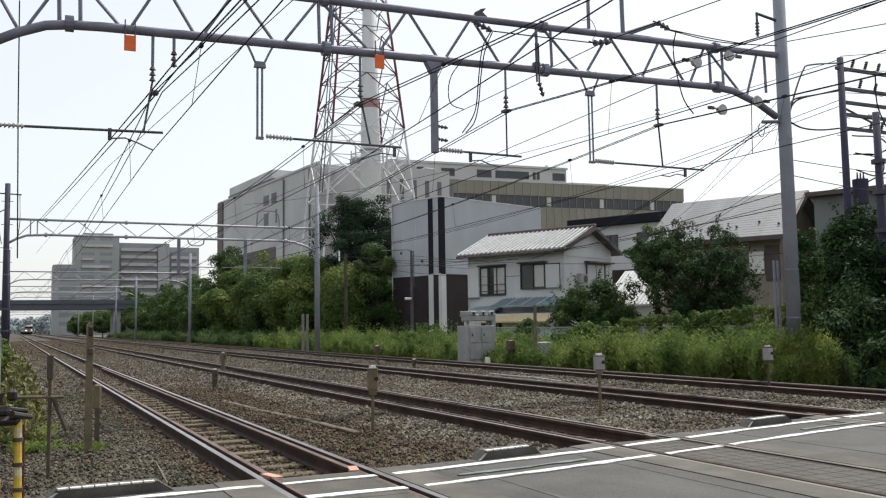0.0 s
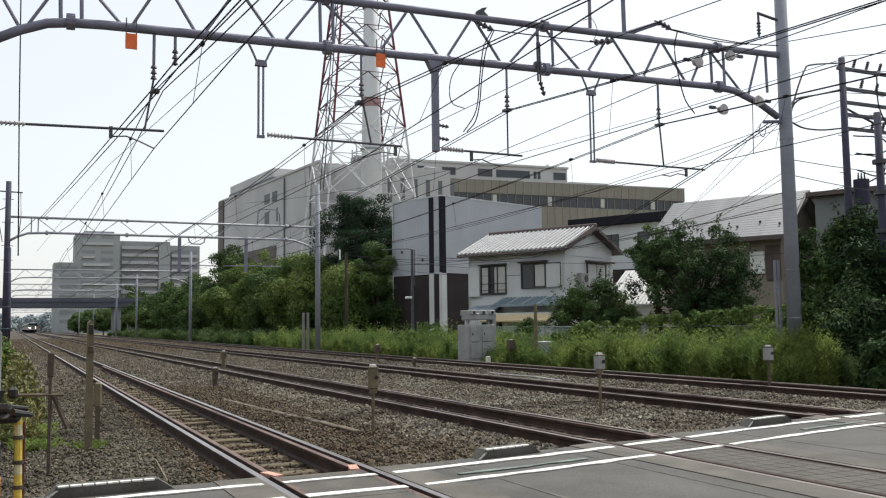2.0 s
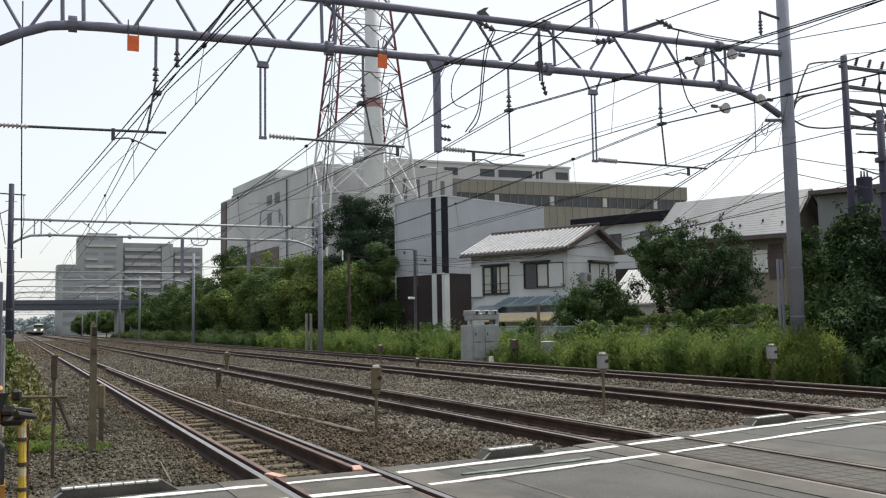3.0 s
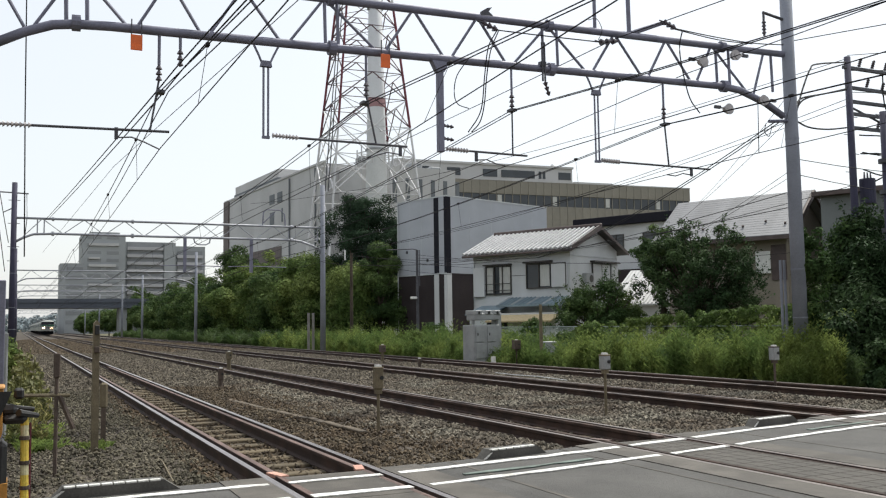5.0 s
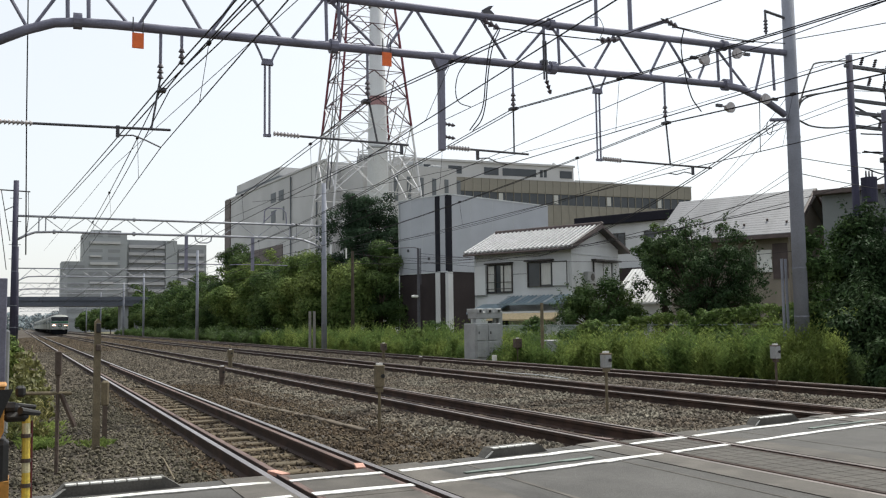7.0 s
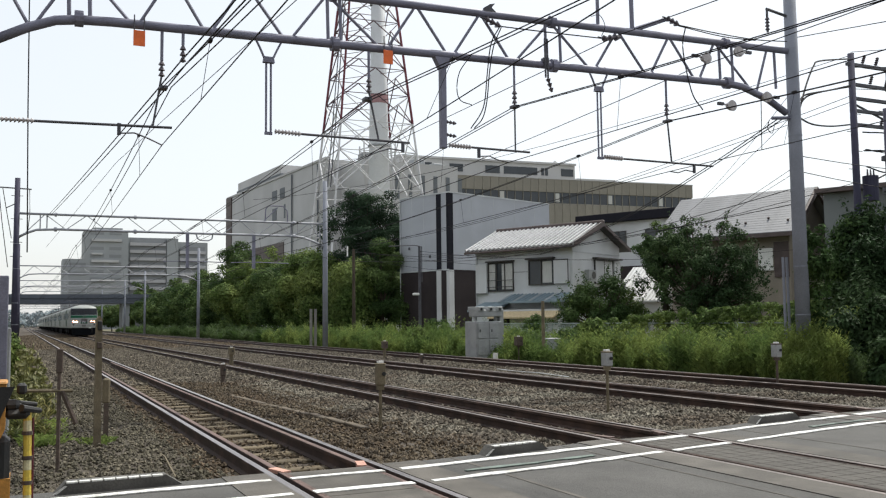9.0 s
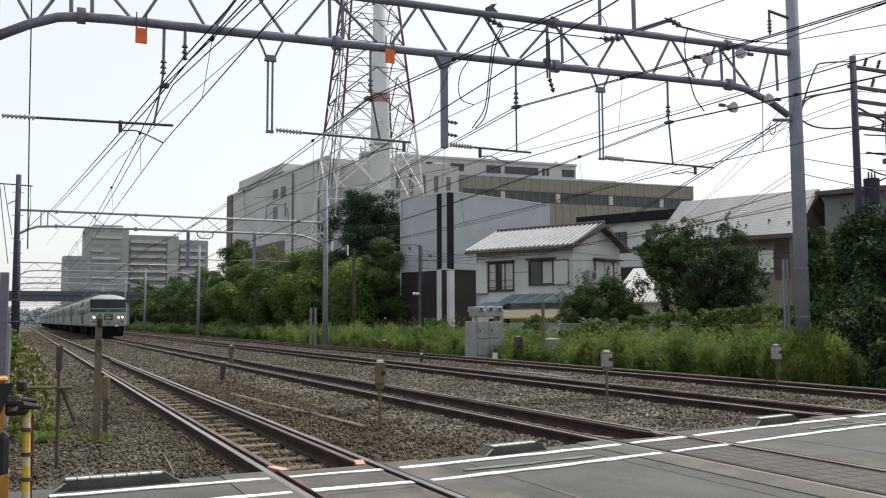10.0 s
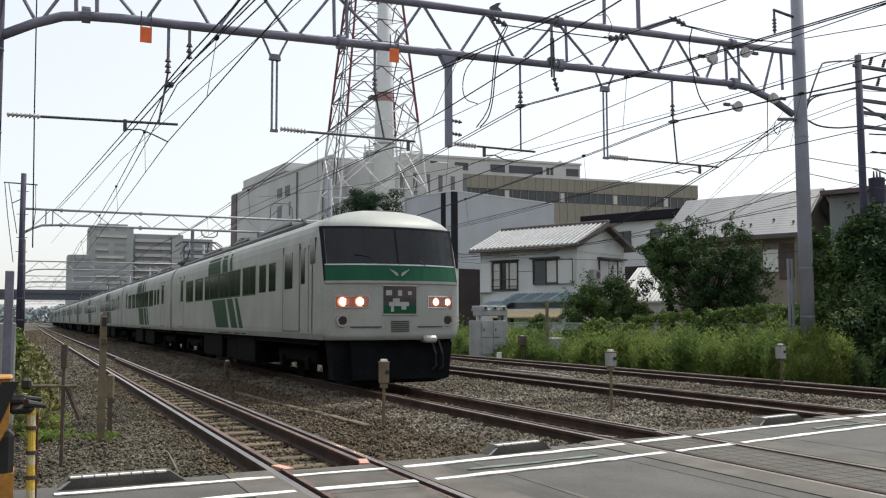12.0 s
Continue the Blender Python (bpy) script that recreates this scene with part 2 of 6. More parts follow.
def slab(pts, z0, z1, bm=None):
    """A plan outline raised from z0 to z1."""
    bm = bm or bmesh.new()
    a, b = [bm.verts.new((x, y, z0)) for x, y in pts], [bm.verts.new((x, y, z1)) for x, y in pts]
    n = len(pts)
    bm.faces.new(a[::-1]), bm.faces.new(b)
    for i in range(n):
        bm.faces.new((a[i], a[(i + 1) % n], b[(i + 1) % n], b[i]))
    bmesh.ops.recalc_face_normals(bm, faces=bm.faces)
    return bm


def prism(pts, axis, a0, a1, bm=None):
    """An outline drawn in the plane across the axis, carried from a0 to a1 along it."""
    bm = bm or bmesh.new()
    put = (lambda u, v, w: (w, u, v)) if axis == "x" else (lambda u, v, w: (u, w, v))
    a, b = [bm.verts.new(put(u, v, a0)) for u, v in pts], [bm.verts.new(put(u, v, a1)) for u, v in pts]
    n = len(pts)
    faces = [bm.faces.new(a[::-1]), bm.faces.new(b)]
    faces += [bm.faces.new((a[i], a[(i + 1) % n], b[(i + 1) % n], b[i])) for i in range(n)]
    bmesh.ops.recalc_face_normals(bm, faces=faces)
    return bm


def rod(p, q, r0, r1=None, n=8, bm=None, caps=True):
    bm = bm or bmesh.new()
    p, q = Vector(p), Vector(q)
    r1 = r0 if r1 is None else r1
    turn = (q - p).to_track_quat("Z", "Y").to_matrix()
    rings = []
    for c, r in ((p, r0), (q, r1)):
        rings.append([bm.verts.new(c + turn @ Vector((math.cos(2 * math.pi * i / n) * r, math.sin(2 * math.pi * i / n) * r, 0))) for i in range(n)])
    for i in range(n):
        bm.faces.new((rings[0][i], rings[0][(i + 1) % n], rings[1][(i + 1) % n], rings[1][i]))
    if caps:
        bm.faces.new(rings[0][::-1]), bm.faces.new(rings[1])
    return bm


def tube(points, r, n=6, bm=None):
    """A bent pipe or wire through the points."""
    bm = bm or bmesh.new()
    pts = [Vector(p) for p in points]
    rings = []
    for i, p in enumerate(pts):
        d = (pts[min(i + 1, len(pts) - 1)] - pts[max(i - 1, 0)]).normalized()
        side = d.cross(Vector((0, 0, 1)))
        side = side.normalized() if side.length > 1e-3 else Vector((1, 0, 0))
        up = side.cross(d)
        rings.append([bm.verts.new(p + (side * math.cos(2 * math.pi * k / n) + up * math.sin(2 * math.pi * k / n)) * r) for k in range(n)])
    for a, b in zip(rings, rings[1:]):
        for k in range(n):
            bm.faces.new((a[k], a[(k + 1) % n], b[(k + 1) % n], b[k]))
    bm.faces.new(rings[0][::-1]), bm.faces.new(rings[-1])
    bmesh.ops.recalc_face_normals(bm, faces=bm.faces)
    return bm


def sag(p, q, drop, n=10):
    """Points of a hanging wire."""
    p, q = Vector(p), Vector(q)
    return [p.lerp(q, i / n) - Vector((0, 0, 4 * drop * (i / n) * (1 - i / n))) for i in range(n + 1)]


def mesh_part(name, verts, faces, mat, parent=None, label="", smooth=False):
    me = bpy.data.meshes.new(name)
    me.from_pydata(verts, [], faces)
    me.materials.append(M[mat])
    if smooth:
        me.shade_smooth()
    ob = new(name, me)
    if parent is not None:
        ob.parent = parent
    return tagged(ob, label)


# ---------------------------------------------------------------- ground
RNG = np.random.default_rng(7)
TRACKS = (2.645, 6.66, 11.03, 14.75)
bm = bmesh.new()
xs = [-2500, -400, -60, -8, -1.5, 0.2, 17.0, 18.5, 24, 60, 400, 2500]
ys = [-600, -60, -8, 4, 9, 14, 25, 50, 120, 300, 900, 3500]
lev = lambda x: -0.62 if x < -1 or x > 19 else (-0.5 if x > 17.5 else -0.36)
grid = [[bm.verts.new((x, y, lev(x))) for x in xs] for y in ys]
for j in range(len(ys) - 1):
    for i in range(len(xs) - 1):
        bm.faces.new((grid[j][i], grid[j][i + 1], grid[j + 1][i + 1], grid[j + 1][i]))
tagged(part("ground", bm, "earth"), "brown earth with sparse green growth beside the railway", "ground", kind="structure")

bm = bmesh.new()
bed = [(-0.6, -0.37), (0.9, -0.16)]
for i, x in enumerate(TRACKS):
    bed += [(x - 1.0, -0.14), (x - 0.62, -0.15), (x - 0.5, -0.185), (x + 0.5, -0.185), (x + 0.62, -0.15), (x + 1.0, -0.14)]
    if i < 3:
        bed.append(((x + TRACKS[i + 1]) / 2, -0.19))
TOP = list(bed) + [(17.6, -0.52)]
bed = TOP + [(17.6, -0.9), (-0.6, -0.9)]
prism(bed, "y", 7.6, 900, bm)
prism(bed, "y", -300, -6.6, bm)
tagged(part("ballast_bed", bm, "ballast"), "grey-brown crushed stone ballast under four railway tracks", "ballast", kind="structure")

# ---------------------------------------------------------------- tracks
RAIL = [(-0.0625, -0.153), (0.0625, -0.153), (0.0625, -0.138), (0.012, -0.122), (0.009, -0.05), (0.032, -0.038), (0.032, -0.004), (0.026, 0.0),
        (-0.026, 0.0), (-0.032, -0.004), (-0.032, -0.038), (-0.009, -0.05), (-0.012, -0.122), (-0.0625, -0.138)]
NEAR_END, FAR_END = -12.0, 700.0


def rail_mesh(name, parent, x, label, y0=NEAR_END, y1=FAR_END, drop=0.0, top="rail_top", side="rail_side"):
    bm = prism([(x + u, v + drop) for u, v in RAIL], "y", y0, y1)
    bm.normal_update()
    ob = part(name, bm, side, parent, label)
    ob.data.materials.append(M[top])
    for p in ob.data.polygons:
        if p.normal.z > 0.5 and p.center.z > -0.05 + drop:
            p.material_index = 1
    return ob


CROSS = ((-4.0, 7.97), (3.3, 8.0), (4.3, 8.13), (5.4, 8.28), (9.4, 9.0), (11.6, 9.32), (18.0, 10.2), (26.0, 11.3))


def edge_y(x):
    for (a, b), (c, d) in zip(CROSS, CROSS[1:]):
        if x <= c:
            return b + (d - b) * (x - a) / (c - a)
    return CROSS[-1][1]


sleeper_mesh = None
for k, x in enumerate(TRACKS):
    track = thing("railway_track", "rusty steel narrow-gauge track with polished rail heads on ballast", "track", kind="structure", group="parallel tracks")
    for s in (-1, 1):
        rail_mesh("rail", track, x + s * 0.5335, "rust-brown steel rail with a worn bright head", top="rail_top" if k == 0 else "rail_dull")
        end = edge_y(x) + 0.30
        reach = (9.0, 5.0, 4.0, 3.5)[k]
        g = rail_mesh("guard_rail", track, x + s * 0.405, "dull brown guard rail with a flared pale red end", end - 9.0, end + 18.0 + reach, -0.004, "guard" if k == 0 else "rail_side")
        tip = part("guard_rail_tip", box(-0.045, 0.045, 0, 0.28, -0.03, 0.004), "guard_end" if k == 0 else "guard", track, "pale red painted guard rail tip" if k == 0 else "brown guard rail tip",
                   m=pose(x + s * 0.37, end + 0.05, 0, 0, 0, s * -14))
    for i in range(105):
        y = 8.8 + 0.62 * i + (0.3 if k % 2 else 0)
        if sleeper_mesh is None:
            sleeper_mesh = part("sleeper", box(-1.0, 1.0, -0.105, 0.105, -0.33, -0.152, bevel=0.012), "sleeper", track, m=pose(x, y, 0))
        else:
            again(sleeper_mesh, pose(x + random.uniform(-0.03, 0.03), y, random.uniform(-0.006, 0.004), 0, 0, random.uniform(-0.8, 0.8)), track)

# ---------------------------------------------------------------- level crossing
road = thing("crossing_road", "grey level crossing road with worn white lines", "road", kind="structure")


def strip(x0, x1, off0, off1, z0, z1, bm=None, near=None, wob=0.0):
    """A piece of the deck between two lines that run along its far edge."""
    cuts = [x0] + [a for a, _ in CROSS if x0 < a < x1] + [x1]
    if wob:
        cuts = list(np.linspace(x0, x1, max(2, int((x1 - x0) / 0.22))))
    far = [(x, edge_y(x) + off1 + random.uniform(-wob, wob)) for x in cuts]
    back = [(x, (near if near is not None else edge_y(x) + off0 + random.uniform(-wob, wob))) for x in cuts]
    return slab(back + far[::-1], z0, z1, bm)


gaps = [-6.0]
for x in TRACKS:
    gaps += [x - 0.5335, x + 0.5335]
gaps.append(30.0)
for i, (a, b) in enumerate(zip(gaps, gaps[1:])):
    inner = i % 2 == 1
    if inner:
        # panels between the rails, with a flangeway along each rail
        y = edge_y(a) + 0.33
        blocks = None
        for j in range(14):
            if i == 3 and j < 5:
                # ribbed rubber blocks between the second track's rails
                y1 = y - 1.25 if j else edge_y(a) - 0.95
                rows_ = int(round((y - y1) / 0.2))
                for r in range(rows_):
                    for c in range(5):
                        w = (b - a - 0.23) / 5
                        p = pose(a + 0.115 + c * w, y1 + r * (y - y1) / rows_, 0)
                        if blocks is None:
                            blocks = part("crossing_block", box(0.002, w - 0.002, 0.002, 0.198, -0.16, -0.004, bevel=0.005), "panel", road, m=p)
                        else:
                            again(blocks, p, road)
                y = y1
                continue
            y1 = y - 1.25 if j else edge_y(a) - 0.95
            part("crossing_panel", box(a + 0.115, b - 0.115, y1 + 0.006, y - 0.006, -0.16, -0.004, bevel=0.008), "panel", road)
            y = y1
    else:
        part("asphalt", strip(a + 0.036, b - 0.036, 0, 0.33 if 0 < i < 8 else 0.35, -0.3, -0.006, near=-7.0), "asphalt", road, "dusty grey asphalt")
# outer boards beside the rails
for x in TRACKS:
    for s in (-1, 1):
        a = x + s * 0.5335 + s * 0.04
        part("edge_board", strip(min(a, a + s * 0.40), max(a, a + s * 0.40), 0, 0.36, -0.1, 0.002, near=-5.0), "panel", road, "worn brown board beside the rail")
for lo, hi, name in ((-0.085, 0.02, "far"), (-0.80, -0.70, "near")):
    cuts = [0.25] + [v for x in TRACKS for v in (x - 0.62, x - 0.44, x + 0.44, x + 0.62)] + [24.0]
    for a, b in zip(cuts[::2], cuts[1::2]):
        part("white_line", strip(a, b, lo, hi, -0.002, 0.0065, wob=0.022), "white_line", road, "worn white painted line")
part("green_line", strip(3.75, 5.3, -0.51, -0.44, -0.002, 0.006, wob=0.02), "green_line", road, "faded green painted line")
part("green_line", strip(9.0, 10.4, -0.51, -0.44, -0.002, 0.006, wob=0.02), "green_line", road, "faded green painted line")
# seams in the roadway
for x, w in ((TRACKS[0] + 1.33, 0.05), (TRACKS[1] - 1.25, 0.03), (TRACKS[1] + 1.4, 0.03), (TRACKS[2] - 1.3, 0.03)):
    part("seam", box(x, x + w, -5, edge_y(x) + 0.3, -0.004, -0.0025), "panel", road, "pale joint in the asphalt")


def kerb_block(x, y, length, turn):
    k = thing("kerb_block", "grey concrete crossing kerb block with a white painted top edge", "kerb", pose(x, y, 0, 0, 0, turn), group="crossing kerb blocks")
    h = 0.09
    part("block", prism([(0, -0.02), (length, -0.02), (length - 0.16, h), (0.10, h)], "y", 0, 0.15), "kerb_dark", k)
    n = max(1, int(length / 0.13))
    w = (length - 0.28) / n
    for i in range(n):
        part("edge_paint", box(0.105 + i * w, 0.10 + (i + 1) * w - 0.006, -0.003, 0.045, h - 0.012, h + 0.004, bevel=0.003), "white_line", k, "white painted edge")
    part("end_paint", prism([(0.0, 0.0), (0.035, 0.0), (0.112, h - 0.03), (0.085, h - 0.03)], "y", -0.004, 0.0), "white_line", k, "white painted end")
    return k


kerb_block(0.27, 8.17, 1.06, 1)
kerb_block(4.33, 8.30, 0.86, 9)
kerb_block(8.66, 9.03, 1.0, 10)

# ---------------------------------------------------------------- ballast stones
def stones(name, count, x0, x1, y0, y1, smin, smax, power, label, mat="stone"):
    """Loose crushed stones, each an uneven eight-sided piece."""
    x = RNG.uniform(x0, x1, count)
    y = y0 + (y1 - y0) * RNG.random(count) ** power
    keep = np.ones(count, bool)
    for k, t in enumerate(TRACKS):
        for s in (-1, 1):
            keep &= np.abs(x - (t + s * 0.5335)) > 0.085
        inside = np.abs(x - t) < 0.52
        keep &= ~(inside & (RNG.random(count) < (0.2 if k == 0 else 0.35)))
    keep &= y > np.interp(x, [a for a, _ in CROSS], [b for _, b in CROSS]) + 0.42
    x, y = x[keep], y[keep]
    n = len(x)
    bx, bz = [a for a, _ in TOP], [b for _, b in TOP]
    z = np.interp(x, bx, bz)
    z = z + RNG.uniform(-0.014, 0.03, n) + 0.012 * np.sin(x * 5.1 + y * 1.3) * np.sin(y * 3.7)
    size = RNG.uniform(smin, smax, n)
    base = np.array([(1, 0, 0), (0, 1, 0), (-1, 0, 0), (0, -1, 0), (0.15, 0.1, 0.8), (0, 0, -0.7)])
    v = base[None] * (0.7 + 0.6 * RNG.random((n, 6, 1))) * size[:, None, None]
    a = RNG.uniform(0, 6.28, n)
    b = RNG.uniform(-0.7, 0.7, n)
    ca, sa_, cb, sb_ = np.cos(a)[:, None], np.sin(a)[:, None], np.cos(b)[:, None], np.sin(b)[:, None]
    vx, vy, vz = v[..., 0], v[..., 1] * 0.75, v[..., 2]
    vy, vz = vy * cb - vz * sb_, vy * sb_ + vz * cb
    vx, vy = vx * ca - vy * sa_, vx * sa_ + vy * ca
    v = np.stack([vx + x[:, None], vy + y[:, None], vz + z[:, None]], -1).reshape(-1, 3)
    tri = np.array([(0, 1, 4), (1, 2, 4), (2, 3, 4), (3, 0, 4), (1, 0, 5), (2, 1, 5), (3, 2, 5), (0, 3, 5)])
    f = (np.arange(n)[:, None, None] * 6 + (tri if y0 < 20 else tri[:4])[None]).reshape(-1, 3)
    return tagged(mesh_part(name, v.tolist(), f.tolist(), mat), label, "ballast", kind="stuff")


stones("ballast_stones", 15000, -0.3, 1.9, 8.0, 24.0, 0.017, 0.036, 1.2, "dusty grey-olive crushed ballast stones on the shoulder", "stone_dust")
stones("ballast_stones", 18000, 1.7, 5.3, 8.0, 24.0, 0.021, 0.043, 1.2, "rusty brown crushed ballast stones round the first track", "stone_rust")
stones("ballast_stones", 50000, 4.9, 17.0, 8.0, 24.0, 0.026, 0.049, 1.2, "loose grey-brown crushed ballast stones between the rails")
stones("ballast_stones", 50000, -0.3, 17.4, 24.0, 60.0, 0.045, 0.075, 1.2, "loose brown crushed ballast stones farther along the line", "stone_brown")
stones("ballast_stones", 26000, -0.3, 17.4, 60.0, 150.0, 0.07, 0.12, 1.1, "brown crushed ballast stones far along the line", "stone_rust")

# ---------------------------------------------------------------- overhead line


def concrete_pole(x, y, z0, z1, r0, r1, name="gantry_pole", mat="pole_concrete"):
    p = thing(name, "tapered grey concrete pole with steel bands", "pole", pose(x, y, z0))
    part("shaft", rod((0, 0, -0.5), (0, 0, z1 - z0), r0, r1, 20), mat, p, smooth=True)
    for z in (1.9, 3.1, 5.0, 6.4):
        if z < z1 - z0 - 0.5:
            r = r0 + (r1 - r0) * z / (z1 - z0)
            part("band", rod((0, 0, z), (0, 0, z + 0.03), r + 0.006, r + 0.006, 20), "pole_concrete", p)
    return p


def gantry(y, xl, xr, zl, zu, detail=True, pitch=1.42, r=0.085, tilt=0.0, low=None, up=None):
    """A truss portal across the tracks: two chords, diagonals, hangers, and the arms at each track."""
    g = thing("catenary_gantry", "grey-painted steel truss portal spanning four railway tracks", "gantry", pose(0, y, 0, 0, -tilt, 0), group="catenary gantries")
    curve = [(xr - 0.12, 0, zl - 0.62), (xr - 0.7, 0, zl - 0.32), (xr - 1.5, 0, zl - 0.06), (xr - 2.1, 0, zl), (xl + 2.1, 0, zl), (xl + 1.0, 0, zl - 0.06), (xl + 0.5, 0, zl - 0.26), (xl + 0.1, 0, zl - 0.5)]
    if detail and low:
        curve[5:] = [(0.97, 0, zl - 0.02), (0.59, 0, zl - 0.07), (0.15, 0, zl - 0.24), (-0.42, 0, zl - 0.54)]
    n = 12 if detail else 6
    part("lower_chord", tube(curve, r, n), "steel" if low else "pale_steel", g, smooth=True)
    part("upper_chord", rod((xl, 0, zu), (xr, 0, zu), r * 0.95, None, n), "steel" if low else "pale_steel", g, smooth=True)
    zlo = lambda v: zl - max(0, (xl + 1.2 - v)) * 0.4 - max(0, (v - xr + 1.9)) * 0.22
    if low:
        for i, a in enumerate(low):
            for b in ([-0.45] if i == 0 else [up[i - 1]]) + [up[i]]:
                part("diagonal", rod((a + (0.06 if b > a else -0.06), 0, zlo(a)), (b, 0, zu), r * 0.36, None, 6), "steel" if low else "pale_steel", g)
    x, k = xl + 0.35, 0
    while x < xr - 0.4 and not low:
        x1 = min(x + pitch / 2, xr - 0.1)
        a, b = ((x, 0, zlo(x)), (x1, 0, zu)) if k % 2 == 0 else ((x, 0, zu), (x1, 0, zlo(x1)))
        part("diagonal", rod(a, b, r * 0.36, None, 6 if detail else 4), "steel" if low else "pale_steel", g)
        x, k = x1, k + 1
    if detail:
        for x in ((0.97, 5.63, 10.66, 15.6) if low else (xl + 2.0, xr - 2.05, xl + 6.3)):
            part("flange_joint", rod((x - 0.07, 0, zl), (x + 0.07, 0, zl), r + 0.06, None, 12), "steel" if low else "pale_steel", g)
            part("flange_joint", rod((x - 0.06, 0, zu), (x + 0.06, 0, zu), r + 0.05, None, 12), "steel" if low else "pale_steel", g)
        for x in ((0.81, 1.15, 5.5, 5.76, 10.48, 10.85, 15.39, 15.79, 17.18) if low else (xl + 1.2, xl + 1.55, xr - 2.25, xr - 0.35)):
            part("upright", rod((x, 0, zl - 0.02), (x, 0, zu), 0.035, None, 6), "steel" if low else "pale_steel", g)
    return g


GY = 16.62


def chord(x):
    """Height of the near gantry's lower chord, which rises a little across the tracks."""
    return 6.68 + 0.0236 * x


gantry(GY, -0.58, 17.6, 6.68, 7.66, tilt=1.35, low=(0.21, 1.9, 3.18, 4.68, 6.66, 8.14, 9.62, 11.67, 13.22, 14.66, 16.46),
       up=(1.0, 2.55, 3.9, 5.5, 7.4, 8.88, 10.61, 12.41, 13.88, 15.26, 16.95))
concrete_pole(17.6, GY, -0.5, 11.5, 0.185, 0.145)
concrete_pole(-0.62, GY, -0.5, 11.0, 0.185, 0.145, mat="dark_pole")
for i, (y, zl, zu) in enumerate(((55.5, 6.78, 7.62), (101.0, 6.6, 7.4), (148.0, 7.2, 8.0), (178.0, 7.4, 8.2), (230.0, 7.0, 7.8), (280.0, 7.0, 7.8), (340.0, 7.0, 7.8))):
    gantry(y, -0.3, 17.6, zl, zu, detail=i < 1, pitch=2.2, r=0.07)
    concrete_pole(17.6, y, -0.5, 10.4 if i == 0 else 9.6, 0.18, 0.14)
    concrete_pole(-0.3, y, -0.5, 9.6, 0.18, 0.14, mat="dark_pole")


def disc_stack(p, q, n, r, mat, parent, name="insulator", label=""):
    """A string of insulator sheds between two points."""
    bm = bmesh.new()
    p, q = Vector(p), Vector(q)
    rod(p, q, r * 0.4, None, 8, bm)
    for i in range(n):
        c = p.lerp(q, (i + 0.5) / n)
        d = (q - p).normalized() * ((q - p).length / n * 0.3)
        rod(c - d, c + d, r, r * 0.5, 10, bm)
    return part(name, bm, mat, parent, label)


def drop_post(x, ztop, zbot, style, y=GY):
    """A post hung from the gantry that carries a registration arm."""
    d = thing("drop_post", "slim grey steel post hung from the gantry", "drop post", pose(x, y, 0), group="drop posts")
    if style == "pair":
        for s in (-0.045, 0.045):
            part("leg", rod((s, 0, zbot), (s, 0, ztop - 0.42), 0.022, None, 6), "steel", d)
        part("yoke", prism([(-0.11, ztop - 0.44), (0.11, ztop - 0.44), (0.09, ztop - 0.33), (-0.09, ztop - 0.33)], "y", -0.05, 0.05), "steel", d)
        for s in (-1, 1):
            part("brace", tube([(s * 0.08, 0, ztop - 0.36), (s * 0.15, 0, ztop - 0.2), (s * 0.25, 0, ztop)], 0.022, 6), "steel", d)
        part("tie", box(-0.07, 0.07, -0.03, 0.03, zbot - 0.02, zbot + 0.03), "steel", d)
    else:
        part("leg", box(-0.065, 0.065, -0.065, 0.065, zbot, ztop - 0.2, bevel=0.012), "steel", d)
        part("head", prism([(-0.08, ztop - 0.24), (0.08, ztop - 0.24), (0.2, ztop - 0.02), (-0.2, ztop - 0.02)], "y", -0.08, 0.08), "steel", d)
        for z in (ztop - 1.35, ztop - 1.62):
            disc_stack((0.065, 0, z), (0.3, 0.0, z - 0.02), 3, 0.045, "dark_insulator", d)
    return d


drop_post(4.16, chord(4.16) - 0.05, 4.93, "pair")
drop_post(7.80, chord(7.8) - 0.05, 4.90, "box")
drop_post(11.68, chord(11.68) - 0.05, 4.95, "pair")


def hold_arm(x0, x1, z, hang, xs, wire_at, low=0.0, lean=0.0):
    """A registration arm: an insulated tube from the post, hung by a rod, with a curved steady arm to the contact wire."""
    a = thing("registration_arm", "dark steel registration arm with a ribbed insulator", "registration arm", pose(0, GY, 0), group="registration arms")
    s = 1 if x1 > x0 else -1
    top = chord(hang)
    disc_stack((x0 + s * 0.08, 0, z - low), (x0 + s * 0.6, 0, z - 0.01 - low * 0.8), 8, 0.055, "insulator", a, "insulator", "pale ribbed insulator")
    part("tube", rod((x0 + s * 0.6, 0, z - 0.01 - low * 0.8), (x1, 0, z - 0.02), 0.024, None, 8), "dark_steel", a)
    part("hanger", rod((hang - lean, 0, z - 0.01), (hang, 0, top - 0.9), 0.02, None, 6), "dark_steel", a)
    disc_stack((hang, 0, top - 0.92), (hang, 0, top - 0.62), 3, 0.06, "dark_insulator", a)
    part("rod", rod((hang, 0, top - 0.62), (hang, 0, top), 0.028, None, 6), "steel", a)
    part("drop_lug", box(xs - 0.03, xs + 0.03, -0.02, 0.02, z - 0.22, z - 0.01), "dark_steel", a)
    (cx, cz), zl = wire_at, z - 0.19
    part("steady_arm", tube([(xs, 0, zl), (xs + (cx - xs) * 0.35, 0.02, zl + 0.03), (xs + (cx - xs) * 0.65, 0.04, zl - 0.04), (cx, 0.05, cz)], 0.014, 6), "dark_steel", a)
    return a


